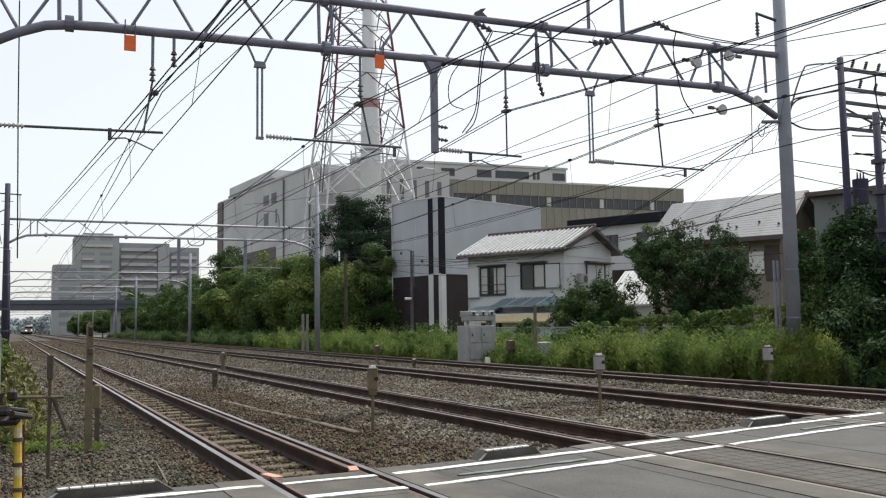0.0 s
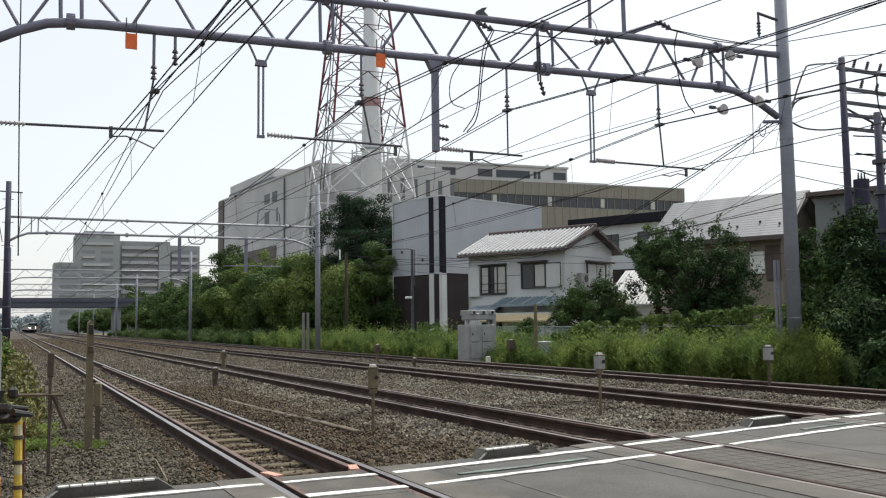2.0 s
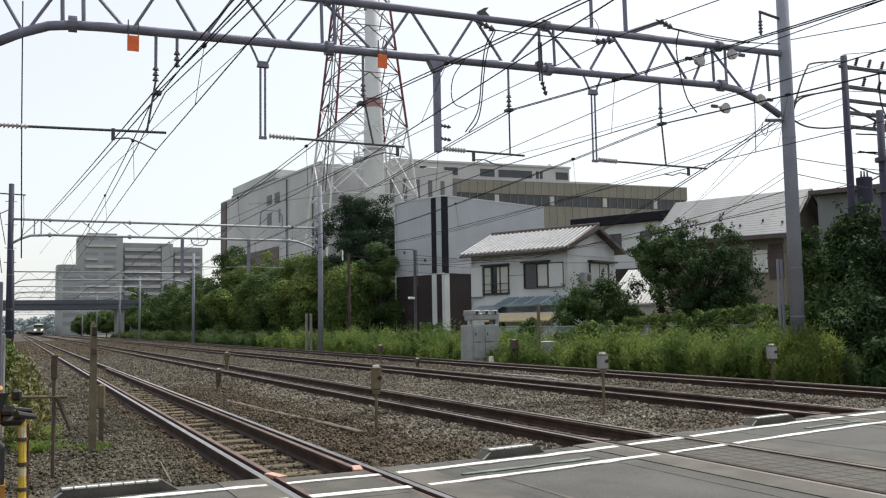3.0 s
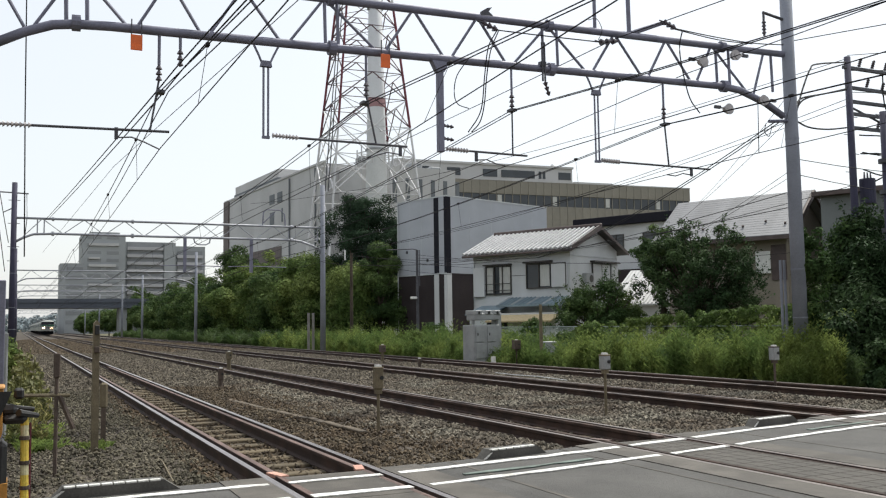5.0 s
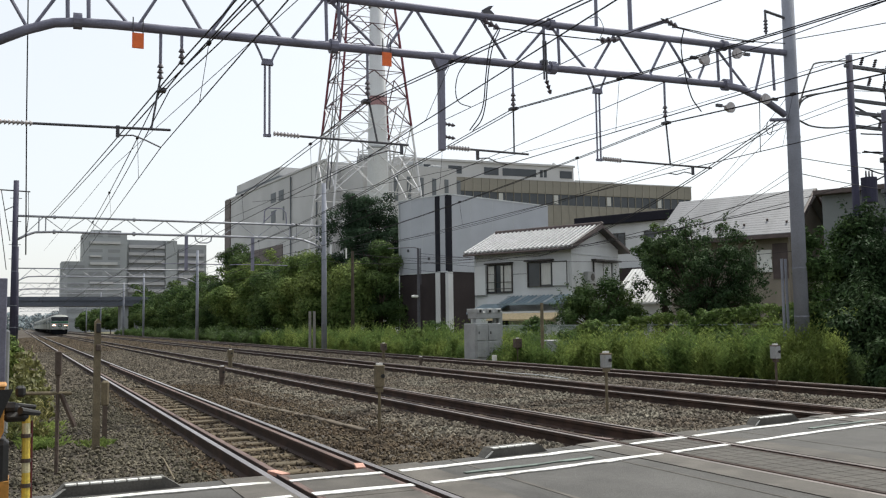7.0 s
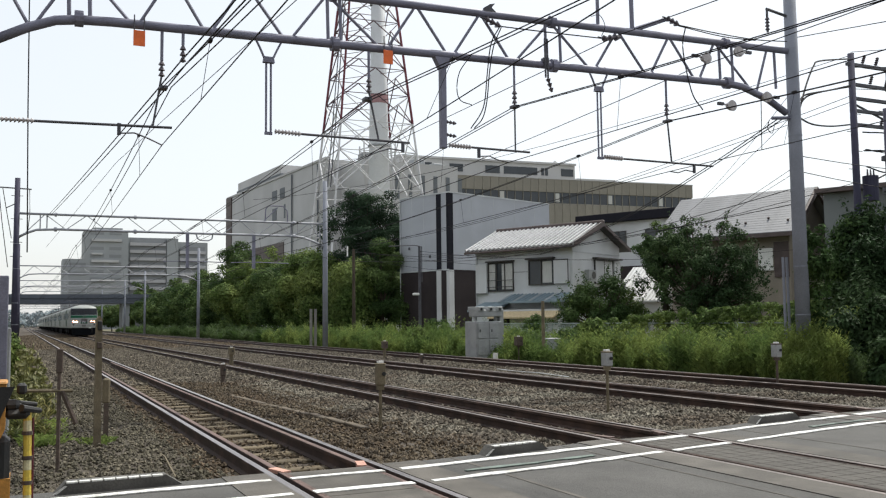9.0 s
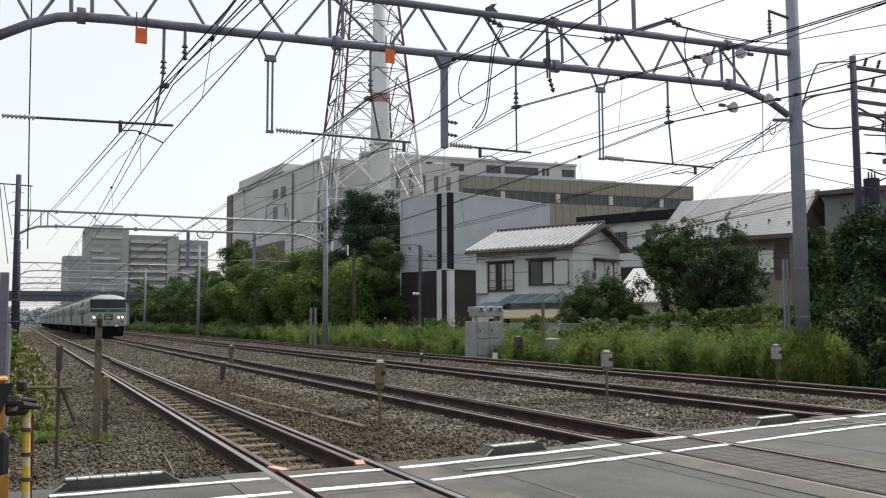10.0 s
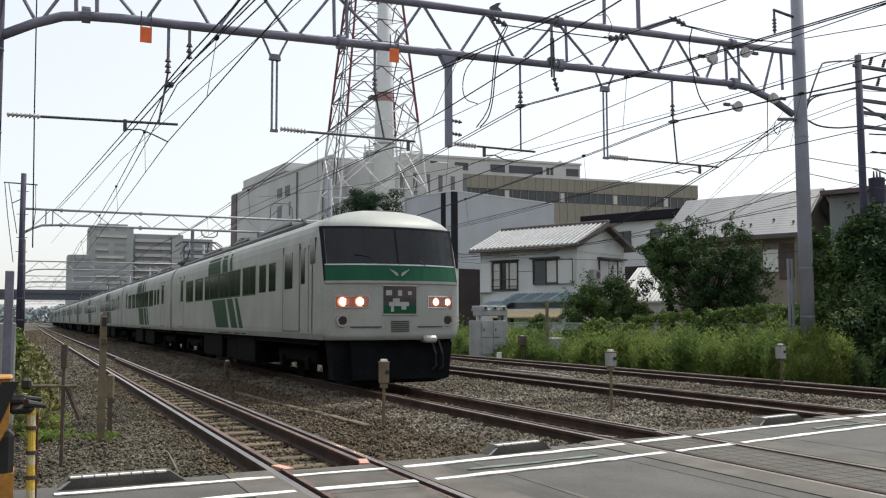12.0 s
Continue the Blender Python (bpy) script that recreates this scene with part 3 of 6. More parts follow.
CARRIER = ((2.22, 5.61), (6.12, 5.77), (9.48, 5.92), (13.57, 5.95))
CONTACT = ((2.24, 4.58), (6.14, 4.63), (9.36, 4.72), (13.65, 4.78))
hold_arm(-0.46, 2.40, 4.92, 2.21, 1.50, CONTACT[0], 0.09, 0.14)
carrier_hanger = thing("wire_hanger", "short steel hanger with a ribbed insulator under the gantry", "hanger", pose(2.58, GY, 0))
part("rod", rod((0, 0, chord(2.58) - 0.3), (0, 0, chord(2.58)), 0.028, None, 6), "steel", carrier_hanger)
disc_stack((0, 0, chord(2.58) - 0.62), (0, 0, chord(2.58) - 0.3), 3, 0.06, "dark_insulator", carrier_hanger)
hold_arm(4.2, 7.05, 4.98, 6.18, 6.90, CONTACT[1], 0, -0.2)
hold_arm(7.85, 9.85, 4.98, 9.50, 8.62, CONTACT[2])
hold_arm(11.7, 14.9, 4.99, 13.57, 14.33, CONTACT[3], 0, -0.1)


def smooth_line(points, steps=5):
    """A soft curve through the points."""
    p = [Vector(q) for q in points]
    p = [p[0] * 2 - p[1]] + p + [p[-1] * 2 - p[-2]]
    out = []
    for a, b, c, d in zip(p, p[1:], p[2:], p[3:]):
        for i in range(steps):
            t = i / steps
            out.append(0.5 * (2 * b + (c - a) * t + (2 * a - 5 * b + 4 * c - d) * t * t + (3 * b - a - 3 * c + d) * t ** 3))
    return out + [p[-2]]


def cable(points, r, label, mat="wire", group="overhead wires", n=5, name="overhead_wire"):
    return tagged(part(name, tube(points, r, n), mat), label, "wire", group)


SUPPORTS = [-18, GY, 55.5, 101, 148, 190, 240]
NEAR_CARRIER = ((4.3, 5.75), (8.52, 5.75), (11.98, 5.75), (17.5, 6.0))
NEAR_CONTACT = ((2.84, 4.8), (3.6, 4.7), (11.96, 5.0), (13.45, 4.7))
NEAR_SAG = (0.35, 0.3, 0.5, 0.3)
for k, x in enumerate(TRACKS):
    contact, carrier, drops = [], [], []
    stop = [((x + 0.15 * (-1) ** i, 4.78), (x, 5.7)) if y != GY else (CONTACT[k], CARRIER[k]) for i, y in enumerate(SUPPORTS)]
    stop[0] = (NEAR_CONTACT[k], NEAR_CARRIER[k])
    for i, (a, b) in enumerate(zip(SUPPORTS, SUPPORTS[1:])):
        (ca, ma), (cb, mb) = stop[i], stop[i + 1]
        cp, cq = Vector((ca[0], a, ca[1])), Vector((cb[0], b, cb[1]))
        contact += [cp, cp.lerp(cq, 0.5)]
        line = sag((ma[0], a, ma[1]), (mb[0], b, mb[1]), NEAR_SAG[k] if i == 0 else 0.35, 10)
        carrier += line[:-1]
        if i < 4:
            drops += [(cp.lerp(cq, j / 10), line[j]) for j in (1, 3, 5, 7, 9)]
    w = thing("catenary", "dark contact wires and sagging carrier wires over a track", "wire", group="overhead wires")
    part("contact_wire", tube(contact, 0.009, 5), "wire", w)
    part("carrier_wire", tube(carrier, 0.0105, 5), "wire", w)
    part("carrier_wire", tube([p + Vector((0.16, 0, 0.03)) for p in carrier], 0.0105, 5), "wire", w)
    for p, q in drops:
        part("dropper", rod(p, q, 0.005, None, 4), "wire", w)
        if p.y < 60:
            part("dropper_clip", box(-0.03, 0.03, -0.06, 0.06, -0.025, 0.035, bevel=0.01), "wire", w, m=pose(q.x, q.y, q.z))
    part("clamp", box(CARRIER[k][0] - 0.05, CARRIER[k][0] + 0.09, GY - 0.1, GY + 0.1, CARRIER[k][1] - 0.025, CARRIER[k][1] + 0.03), "dark_steel", w)

# feeders and earth wires fixed to the gantries
for near, mid, far, r in (((15.0, -18, 7.3), (12.28, GY, 7.85), (11.31, 55.5, 7.78), 0.011), ((13.5, -18, 7.4), (14.31, GY, 7.25), (17.5, 55.5, 7.73), 0.011)):
    cable(sag(near, mid, 0.3, 8)[:-1] + sag(mid, far, 0.1, 10)[:-1] + sag(far, (far[0] + 0.4, 101, 7.6), 0.4, 8), r, "thin dark feeder wire fixed to the gantries")
cable([(4.2, 3.0, 6.0), (3.27, 14.0, 5.89), (2.29, 26.0, 5.8), (1.2, 55.5, 5.7)], 0.007, "thin dark wire over the first track")
cable(sag((17.72, GY, 8.45), (26.0, -5, 8.0), 0.2, 8), 0.012, "thin dark feeder wire tied off on a concrete pole")
for dx in (0.0, 0.14):
    cable(sag((17.08 + dx, GY, 6.32), (26.13 + dx, 43.4, 4.98), 0.45, 12), 0.014, "dark service cable from the pole to the house", group="service wires", name="service_wire")
cable(sag((26.13, 43.4, 4.98), (21.0, 59.6, 6.2), 0.25, 10), 0.014, "dark service cable from the house to a pole", group="service wires", name="service_wire")
for a, b in (((17.55, GY, 7.05), (28.81, 33.0, 6.85)), ((17.5, GY, 6.4), (27.6, 33.2, 5.9)), ((17.5, GY, 5.1), (32.6, 40.0, 5.5)), ((17.5, GY, 4.95), (32.2, 40.0, 5.3))):
    cable(sag(a, b, 0.12, 10), 0.007, "very thin service wire from the pole to a roof", group="service wires", name="service_wire")
for dx, dz in ((0, 0), (0.15, 0.03)):
    pts = sag((4.5 + dx, -18, 6.4 + dz), (2.5 + dx, GY, 6.08 + dz), 0.2, 8) + sag((2.2 + dx, GY + 0.05, 5.66 + dz), (1.33 + dx, 55.5, 7.6 + dz), 0.05, 10)
    cable(pts, 0.014, "thin dark feeder wire fixed to the gantries")
# slack jumper loops under the near gantry
for r, pts in ((0.011, [(8.4, 6.88), (8.14, 6.51), (8.07, 6.14), (8.15, 5.91), (8.41, 5.84)]), (0.013, [(9.09, 7.57), (8.89, 7.2), (8.79, 6.58), (8.72, 5.97), (8.61, 5.66), (8.38, 5.34)]),
               (0.013, [(9.14, 7.58), (8.95, 7.15), (8.84, 6.58), (8.77, 5.97), (8.66, 5.58), (8.46, 5.35)]), (0.014, [(9.12, 7.6), (10.24, 7.62), (11.73, 7.66)]),
               (0.015, [(14.11, 8.22), (14.01, 7.82), (14.07, 7.29), (14.26, 6.62), (14.55, 6.28)]), (0.014, [(13.91, 8.25), (15.03, 8.2), (16.28, 8.19), (17.32, 8.27)]),
               (0.013, [(13.91, 8.23), (15.2, 8.14), (16.28, 8.17)]), (0.008, [(11.44, 8.13), (11.67, 8.19), (11.81, 7.95), (11.7, 7.7)]),
               (0.010, [(16.63, 6.21), (16.57, 6.0), (16.71, 5.89), (16.82, 6.16)]), (0.010, [(16.39, 6.76), (16.35, 5.44)])):
    cable(smooth_line([(a, GY - 0.12, b) for a, b in pts]), r, "slack black jumper cable hanging under the gantry", group="jumper cables", name="jumper_cable")
for p, q, n in (((8.75, 7.72), (9.12, 7.6), 3), ((11.73, 7.66), (12.22, 7.74), 3), ((13.56, 8.37), (13.91, 8.25), 3)):
    t = thing("insulator", "dark ribbed strain insulator on the gantry", "insulator", pose(0, GY - 0.12, 0), group="gantry insulators")
    disc_stack((p[0], 0, p[1]), (q[0], 0, q[1]), n, 0.075, "dark_insulator", t, "sheds")
    part("eye_bolt", rod((p[0] - 0.12, 0, p[1] + 0.02), (p[0] + 0.02, 0, p[1]), 0.018, None, 6), "dark_steel", t)
t = thing("line_switch", "slim dark line switch hung under the gantry", "switch", pose(0, GY - 0.12, 0))
for s in (-0.03, 0.03):
    part("tube", rod((10.24 + s, 0, 7.47), (10.25 + s, 0, 6.61), 0.022, None, 8), "dark_steel", t)
part("clamp", box(10.18, 10.32, 0.0, 0.12, 6.95, 7.05), "dark_steel", t)
disc_stack((10.27, 0, 6.6), (10.37, 0, 6.3), 3, 0.06, "dark_insulator", t)
t = thing("chord_clip", "small bent steel clip on the gantry's upper tube", "bracket", pose(8.92, GY - 0.05, 7.9))
part("plate", prism([(-0.16, 0), (0.12, 0.02), (0.02, 0.1), (0.1, 0.2), (-0.02, 0.17), (-0.16, 0.08)], "y", -0.03, 0.03), "dark_steel", t)


def strain_insulator(x, z, s):
    t = thing("insulator", "round grey porcelain strain insulator on the gantry", "insulator", pose(x, GY - 0.1, z), group="gantry insulators")
    bm = bmesh.new()
    for a, r, d in ((-0.06, 0.08, 0.03), (0.0, 0.135, 0.045), (0.05, 0.1, 0.06)):
        rod((a * s, -d, 0), (a * s, d, 0), r, r * 0.8, 16, bm)
    rod((-0.05 * s, 0, 0), (0.35 * s, 0, 0.03), 0.022, None, 6, bm)
    part("disc", bm, "insulator", t)
    part("clevis", box(min(0.25 * s, 0.42 * s), max(0.25 * s, 0.42 * s), -0.03, 0.03, -0.01, 0.06), "dark_steel", t)


for x, z, s in ((14.72, 7.55, -1), (15.72, 7.82, 1), (15.45, 6.46, -1), (16.58, 6.78, 1)):
    strain_insulator(x, z, s)
for x, z in ((1.805, 6.44), (6.55, 6.64)):
    t = thing("marker_plate", "square orange marker plate hung under the gantry", "sign", pose(x, GY - 0.12, z), group="orange marker plates")
    part("plate", box(-0.1, 0.1, -0.01, 0.01, -0.14, 0.14, bevel=0.004), "orange", t)
    for s in (-0.085, 0.085):
        part("hanger", rod((s, 0, 0.14), (s, 0, 0.42), 0.012, None, 5), "dark_steel", t)
t = thing("wire_bracket", "steel bracket post on top of the gantry", "bracket", pose(12.65, GY, 8.0))
part("post", rod((0, 0, 0), (-0.02, 0, 1.6), 0.05, None, 8), "steel", t)
part("strut", rod((0.05, 0, 0.02), (0.95, 0, 0.38), 0.06, 0.05, 8), "steel", t)
t = thing("wire_bracket", "steel bracket post on top of the gantry", "bracket", pose(11.7, GY, 7.9))
part("post", rod((0, 0, 0), (0, 0, 1.6), 0.04, None, 8), "steel", t)
t = thing("pole_bracket", "dark steel arm with an insulator on a pole", "bracket", pose(16.95, GY, 8.83))
part("arm", rod((-0.15, 0, 0.25), (0.75, 0, 0.12), 0.035, None, 6), "dark_steel", t)
part("stem", rod((-0.13, 0, 0.25), (-0.13, 0, -0.35), 0.03, None, 6), "dark_steel", t)
disc_stack((-0.13, 0, -0.3), (-0.13, 0, 0.05), 4, 0.06, "dark_insulator", t)
t = thing("pole_bracket", "dark steel arm with a wire grip on a pole", "bracket", pose(17.0, GY, 6.3))
part("arm", rod((-0.15, 0, 0.0), (0.5, 0, 0.06), 0.045, None, 6), "steel", t)
# arms and hanging cables on the dark pole of the second gantry
t = thing("pole_bracket", "dark steel arms with hanging cables on a pole", "bracket", pose(-0.3, 55.5, 0))
part("arm", rod((-1.0, 0, 9.05), (0.72, 0, 9.0), 0.04, None, 6), "dark_steel", t)
part("arm", rod((-0.55, 0, 7.9), (0.0, 0, 8.2), 0.03, None, 6), "dark_steel", t)
for a, b, c in (((0.62, 9.0), (0.66, 7.6), (0.55, 6.4)), ((-0.75, 9.05), (-0.5, 7.6), (-0.25, 6.2)), ((-0.95, 9.05), (-0.75, 7.2), (-0.4, 4.6))):
    part("hanging_cable", tube([(a[0], 0, a[1]), (b[0], 0, b[1]), (c[0], 0, c[1])], 0.022, 5), "wire", t)
for z in (8.6, 7.3, 6.0, 5.2):
    part("step_bolt", rod((-0.3, 0, z), (0.3, 0, z), 0.018, None, 4), "dark_steel", t)
t = thing("cable_loop", "bent grey tube loop under the gantry", "hoop", pose(10.0, 55.5, 6.78))
part("loop", tube([(-0.5, 0, 0), (-0.42, 0, -0.3), (-0.2, 0, -0.42), (0.25, 0, -0.42), (0.45, 0, -0.3), (0.5, 0, 0)], 0.045, 6), "pale_steel", t)
# second gantry: drop post, insulator arms and signal loop
for x in (9.0, 13.0):
    t = thing("drop_post", "slim grey steel post hung from the gantry", "drop post", pose(x, 55.5, 0), group="drop posts")
    part("leg", box(-0.09, 0.09, -0.08, 0.08, 4.7, 6.75), "steel", t)
    part("arm", rod((0, 0, 5.1), (2.2, 0, 5.05), 0.03, None, 6), "steel", t)
    part("arm", rod((0, 0, 5.1), (-1.4, 0, 5.05), 0.03, None, 6), "steel", t)
t = thing("gantry_ladder", "bent grey tube hoop on top of the gantry", "hoop", pose(14.4, 55.5, 7.6))
part("hoop", tube([(-0.7, 0, 0), (-0.65, 0, 0.85), (-0.45, 0, 1.05), (0.45, 0, 1.05), (0.7, 0, 0.8), (0.75, 0, 0)], 0.04, 6), "steel", t)
part("diagonal", rod((-0.65, 0, 0.2), (0.1, 0, 0.95), 0.03, None, 5), "steel", t)
# hanging weight wire beside the near gantry's far end
cable([(0.02, GY, 7.0), (0.04, GY, 5.0), (0.08, GY, 2.6)], 0.011, "black cable hanging down beside the pole", group="hanging cables", name="hanging_cable")

# ---------------------------------------------------------------- buildings
def at_corner(x, y, turn):
    return pose(x, y, 0, 0, 0, turn)


def wall_window(parent, face, a, b, z0, z1, panes=2, shutter=0.0, name="window", depth=0.09, glass="glass_dark", frame="frame_dark"):
    """A window on the face along local x (y = 0) or along local y (x = 0): frame bars, panes and a sill."""
    def put(u0, u1, d0, d1, w0, w1):
        return box(u0, u1, d0, d1, w0, w1) if face == "x" else box(d0, d1, u0, u1, w0, w1)
    w = part(name, put(a, b, -0.02, 0.06, z0, z1), glass, parent, "dark window glass")
    t = 0.055
    for c in [a + (b - a) * i / panes for i in range(panes + 1)]:
        part("frame_bar", put(c - t / 2, c + t / 2, -depth, 0.0, z0, z1), frame, w)
    for z in (z0, z1):
        part("frame_bar", put(a - t / 2, b + t / 2, -depth - 0.01, 0.0, z - t / 2, z + t / 2), frame, w)
    return w


# two-storey house
HOUSE = at_corner(28.6, 43.71, 25)
house = thing("house", "white two-storey house with a pale tiled roof and dark window frames", "house", HOUSE)
HL, HW, HE, HR = 6.95, 5.45, 5.83, 7.02
part("wall", box(0, HW, 0, HL, -0.7, HE), "white_wall", house)
part("gable", prism([(0, HE - 0.05), (HW, HE - 0.05), (HW / 2, HR - 0.12)], "y", 0.0, HL), "white_wall", house)
slope = math.atan2(HR - HE, HW / 2)
for s in (0, 1):
    run = HW / 2 + 0.55
    u = (lambda d: (HW / 2 - d * math.cos(slope), HR - d * math.sin(slope))) if s == 0 else (lambda d: (HW / 2 + d * math.cos(slope), HR - d * math.sin(slope)))
    L = run / math.cos(slope)
    pts = [u(0), u(L), (u(L)[0], u(L)[1] - 0.12), (u(0)[0], u(0)[1] - 0.14)]
    # bed under the tiles is near black, for the shade between their rows
    part("roof", prism(pts, "y", -0.5, HL + 0.5), "tile_gap", house, "roof slope bed coloured dark for shade between pale grey clay tiles")
# columns of rounded tiles up the slope that faces the railway, each tile lapping over the one below
n, steps = 25, 12
L = (HW / 2 + 0.55) / math.cos(slope)
tile = None
for i in range(n):
    y = -0.42 + (HL + 0.84) * i / (n - 1)
    for k in range(steps):
        d = L * (1 - k / steps)
        at = pose(HW / 2 - d * math.cos(slope), y, HR - d * math.sin(slope) + 0.035, 0, -math.degrees(slope), 0)
        if tile is None:
            tile = part("roof_tile", rod((-0.02, 0, 0.014), (L / steps + 0.03, 0, 0.0), 0.078, 0.074, 8), "roof_tile", house, m=at)
        else:
            again(tile, at, house)
part("verge", prism([(HW / 2 - L * math.cos(slope), HR - L * math.sin(slope) + 0.02), (HW / 2, HR + 0.02), (HW / 2, HR + 0.14), (HW / 2 - L * math.cos(slope), HR - L * math.sin(slope) + 0.14)], "y", -0.53, -0.46), "roof_brown", house, "brown verge tiles")
part("ridge", box(HW / 2 - 0.14, HW / 2 + 0.14, -0.55, HL + 0.4, HR - 0.02, HR + 0.2, bevel=0.05), "roof_brown", house, "brown ridge tiles")
for s in (-1, 1):
    part("barge_board", prism([(HW / 2, HR + 0.02), (HW / 2 + s * (HW / 2 + 0.55), HE - 0.2), (HW / 2 + s * (HW / 2 + 0.55), HE - 0.38), (HW / 2, HR - 0.18)], "y", -0.56, -0.48), "roof_brown", house, "brown barge board")
part("gutter", box(-0.66, -0.52, -0.5, HL + 0.5, HE - 0.42, HE - 0.3, bevel=0.03), "roof_brown", house)
wall_window(house, "y", 1.25, 3.0, 3.4, 4.82, 2)
wall_window(house, "y", 4.15, 6.0, 3.1, 4.82, 3)
part("shutter_box", box(-0.2, 0, 0.16, 1.18, 3.4, 4.8, bevel=0.02), "white_wall", house, "white shutter box")
part("shutter_frame", box(-0.215, -0.2, 0.16, 0.22, 3.4, 4.8), "frame_dark", house)
part("shutter_frame", box(-0.215, -0.2, 0.16, 1.18, 4.76, 4.82), "frame_dark", house)
part("shutter_box", box(-0.2, 0, 6.06, 6.9, 2.98, 4.78, bevel=0.02), "white_wall", house, "white shutter box")
part("shutter_frame", box(-0.215, -0.2, 6.06, 6.9, 2.96, 3.0), "frame_dark", house)
part("curtain", box(-0.035, -0.025, 1.4, 2.05, 3.5, 4.75), "curtain", house, "pale curtain")
part("curtain", box(-0.035, -0.025, 5.5, 5.95, 3.2, 4.75), "curtain", house, "pale curtain")
part("curtain", box(-0.035, -0.025, 4.2, 5.0, 3.2, 4.75), "curtain", house, "pale curtain")
part("hood", box(-0.35, 0, 1.15, 3.1, 4.88, 4.98, bevel=0.02), "frame_dark", house)
part("hood", box(-0.3, 0, 4.05, 6.1, 4.86, 4.94, bevel=0.02), "frame_dark", house)
for z in (3.35, 3.75):
    part("window_rail", rod((-0.14, 4.1, z), (-0.14, 6.05, z), 0.022, None, 5), "frame_dark", house)
wall_window(house, "x", 2.4, 4.5, 3.45, 4.85, 2)
part("shutter", box(2.47, 3.42, -0.08, -0.03, 3.5, 4.8), "white_wall", house, "closed white shutter")
part("shutter", box(3.48, 4.43, -0.08, -0.03, 3.5, 4.8), "white_wall", house, "closed white shutter")
part("hood", box(2.2, 5.3, -0.35, 0, 4.9, 5.0, bevel=0.02), "frame_dark", house)
part("shutter_box", box(4.55, 5.3, -0.16, 0, 3.45, 4.85, bevel=0.02), "white_wall", house, "white shutter box")
part("gable_trim", box(0.0, HW, -0.03, 0.0, 5.2, 5.26), "galvanised", house)
part("downpipe", rod((-0.1, 6.9, -0.5), (-0.1, 6.9, 5.5), 0.045, None, 6), "galvanised", house)
part("lean_to_roof", prism([(-1.3, 2.42), (0, 2.86), (0, 2.76), (-1.3, 2.32)], "y", -0.1, 4.4), "blue_roof", house, "blue-grey corrugated lean-to roof")
part("lean_to", box(-1.5, 0, 0.1, 6.2, -0.7, 1.95), "white_wall", house)
part("lean_to_roof", prism([(-1.7, 1.95), (0, 2.45), (0, 2.35), (-1.7, 1.85)], "y", 4.4, 6.4), "blue_roof", house, "blue-grey lean-to roof")
# black sheet on the solid wall stands for shade in an opening
part("dark_opening", box(-1.54, -1.5, 3.4, 4.9, 0.3, 1.7), "black_trim", house)
part("awning", prism([(-2.5, 1.5), (-1.5, 1.85), (-1.5, 1.78), (-2.5, 1.42)], "y", -0.2, 4.3), "wood_strip", house, "pale tan awning over the doorway")
for i in range(17):
    y = 0.0 + i * 0.27
    part("corrugation", rod((-1.28, y, 2.44), (0, y, 2.88), 0.05, None, 6), "blue_roof" if i % 4 else "galvanised", house)
unit = thing("air_conditioner", "white outdoor air conditioner on the house wall", "air conditioner", HOUSE @ pose(1.25, -0.32, 3.6))
part("case", box(0, 0.85, 0, 0.3, 0, 0.62, bevel=0.02), "cabinet", unit)
part("fan", rod((0.55, -0.01, 0.3), (0.55, 0.02, 0.3), 0.22, None, 16), "frame_dark", unit, "dark round fan")
part("bracket", box(0, 0.85, 0.02, 0.32, -0.06, 0.0), "galvanised", unit)
unit = thing("air_conditioner", "white outdoor air conditioner on the house wall", "air conditioner", HOUSE @ pose(5.5, 0.05, 3.0))
part("case", box(0, 0.8, 0, 0.3, 0, 0.6, bevel=0.02), "cabinet", unit)
part("fan", rod((0.4, -0.01, 0.3), (0.4, 0.02, 0.3), 0.22, None, 16), "frame_dark", unit, "dark round fan")
part("bracket", box(0, 0.8, 0.02, 0.32, -0.06, 0.0), "galvanised", unit)

# grey and dark block with stripes
BLOCK = at_corner(30.62, 64.4, 18.6)
block = thing("apartment_block", "grey metal-clad block with dark lower floor and black stripes", "building", BLOCK)
BL, BW, BM, BT = 5.9, 12.42, 5.38, 11.5
part("upper_wall", box(0, BW, 0, BL, BM, BT), "grey_clad", block)
part("lower_wall", box(0.02, BW - 0.02, 0.02, BL - 0.02, -0.8, BM), "dark_clad", block, "dark brown cladding")
part("parapet", box(-0.04, BW + 0.04, -0.04, BL + 0.04, BT, BT + 0.1), "galvanised", block)
for a, b in ((0.89, 1.43), (-0.03, 0.26)):
    part("stripe", box(-0.03, 0.0, a, b, BM, BT - 0.02), "black_trim", block, "black vertical stripe")
part("stripe", box(0.0, 0.45, -0.03, 0.0, BM, BT - 0.02), "black_trim", block, "black vertical stripe")
for a, b in ((0.93, 1.46), (-0.03, 0.3)):
    part("stripe", box(-0.03, 0.02, a, b, -0.7, BM - 0.03), "white_wall", block, "white vertical stripe")
part("stripe", box(0.02, 0.5, -0.03, 0.02, -0.7, BM - 0.03), "white_wall", block, "white vertical stripe")
for a in (2.95, 4.4):
    part("panel_joint", box(-0.008, 0.0, a, a + 0.02, BM, BT), "galvanised", block)
for a in (2.6, 5.2, 7.8, 10.4):
    part("panel_joint", box(a, a + 0.025, -0.008, 0.0, BM, BT), "galvanised", block)
for a, z in ((4.6, 7.2), (2.1, 6.4)):
    part("wall_vent", box(-0.12, 0.0, a, a + 0.18, z, z + 0.22, bevel=0.03), "dark_steel", block, "small dark wall vent")
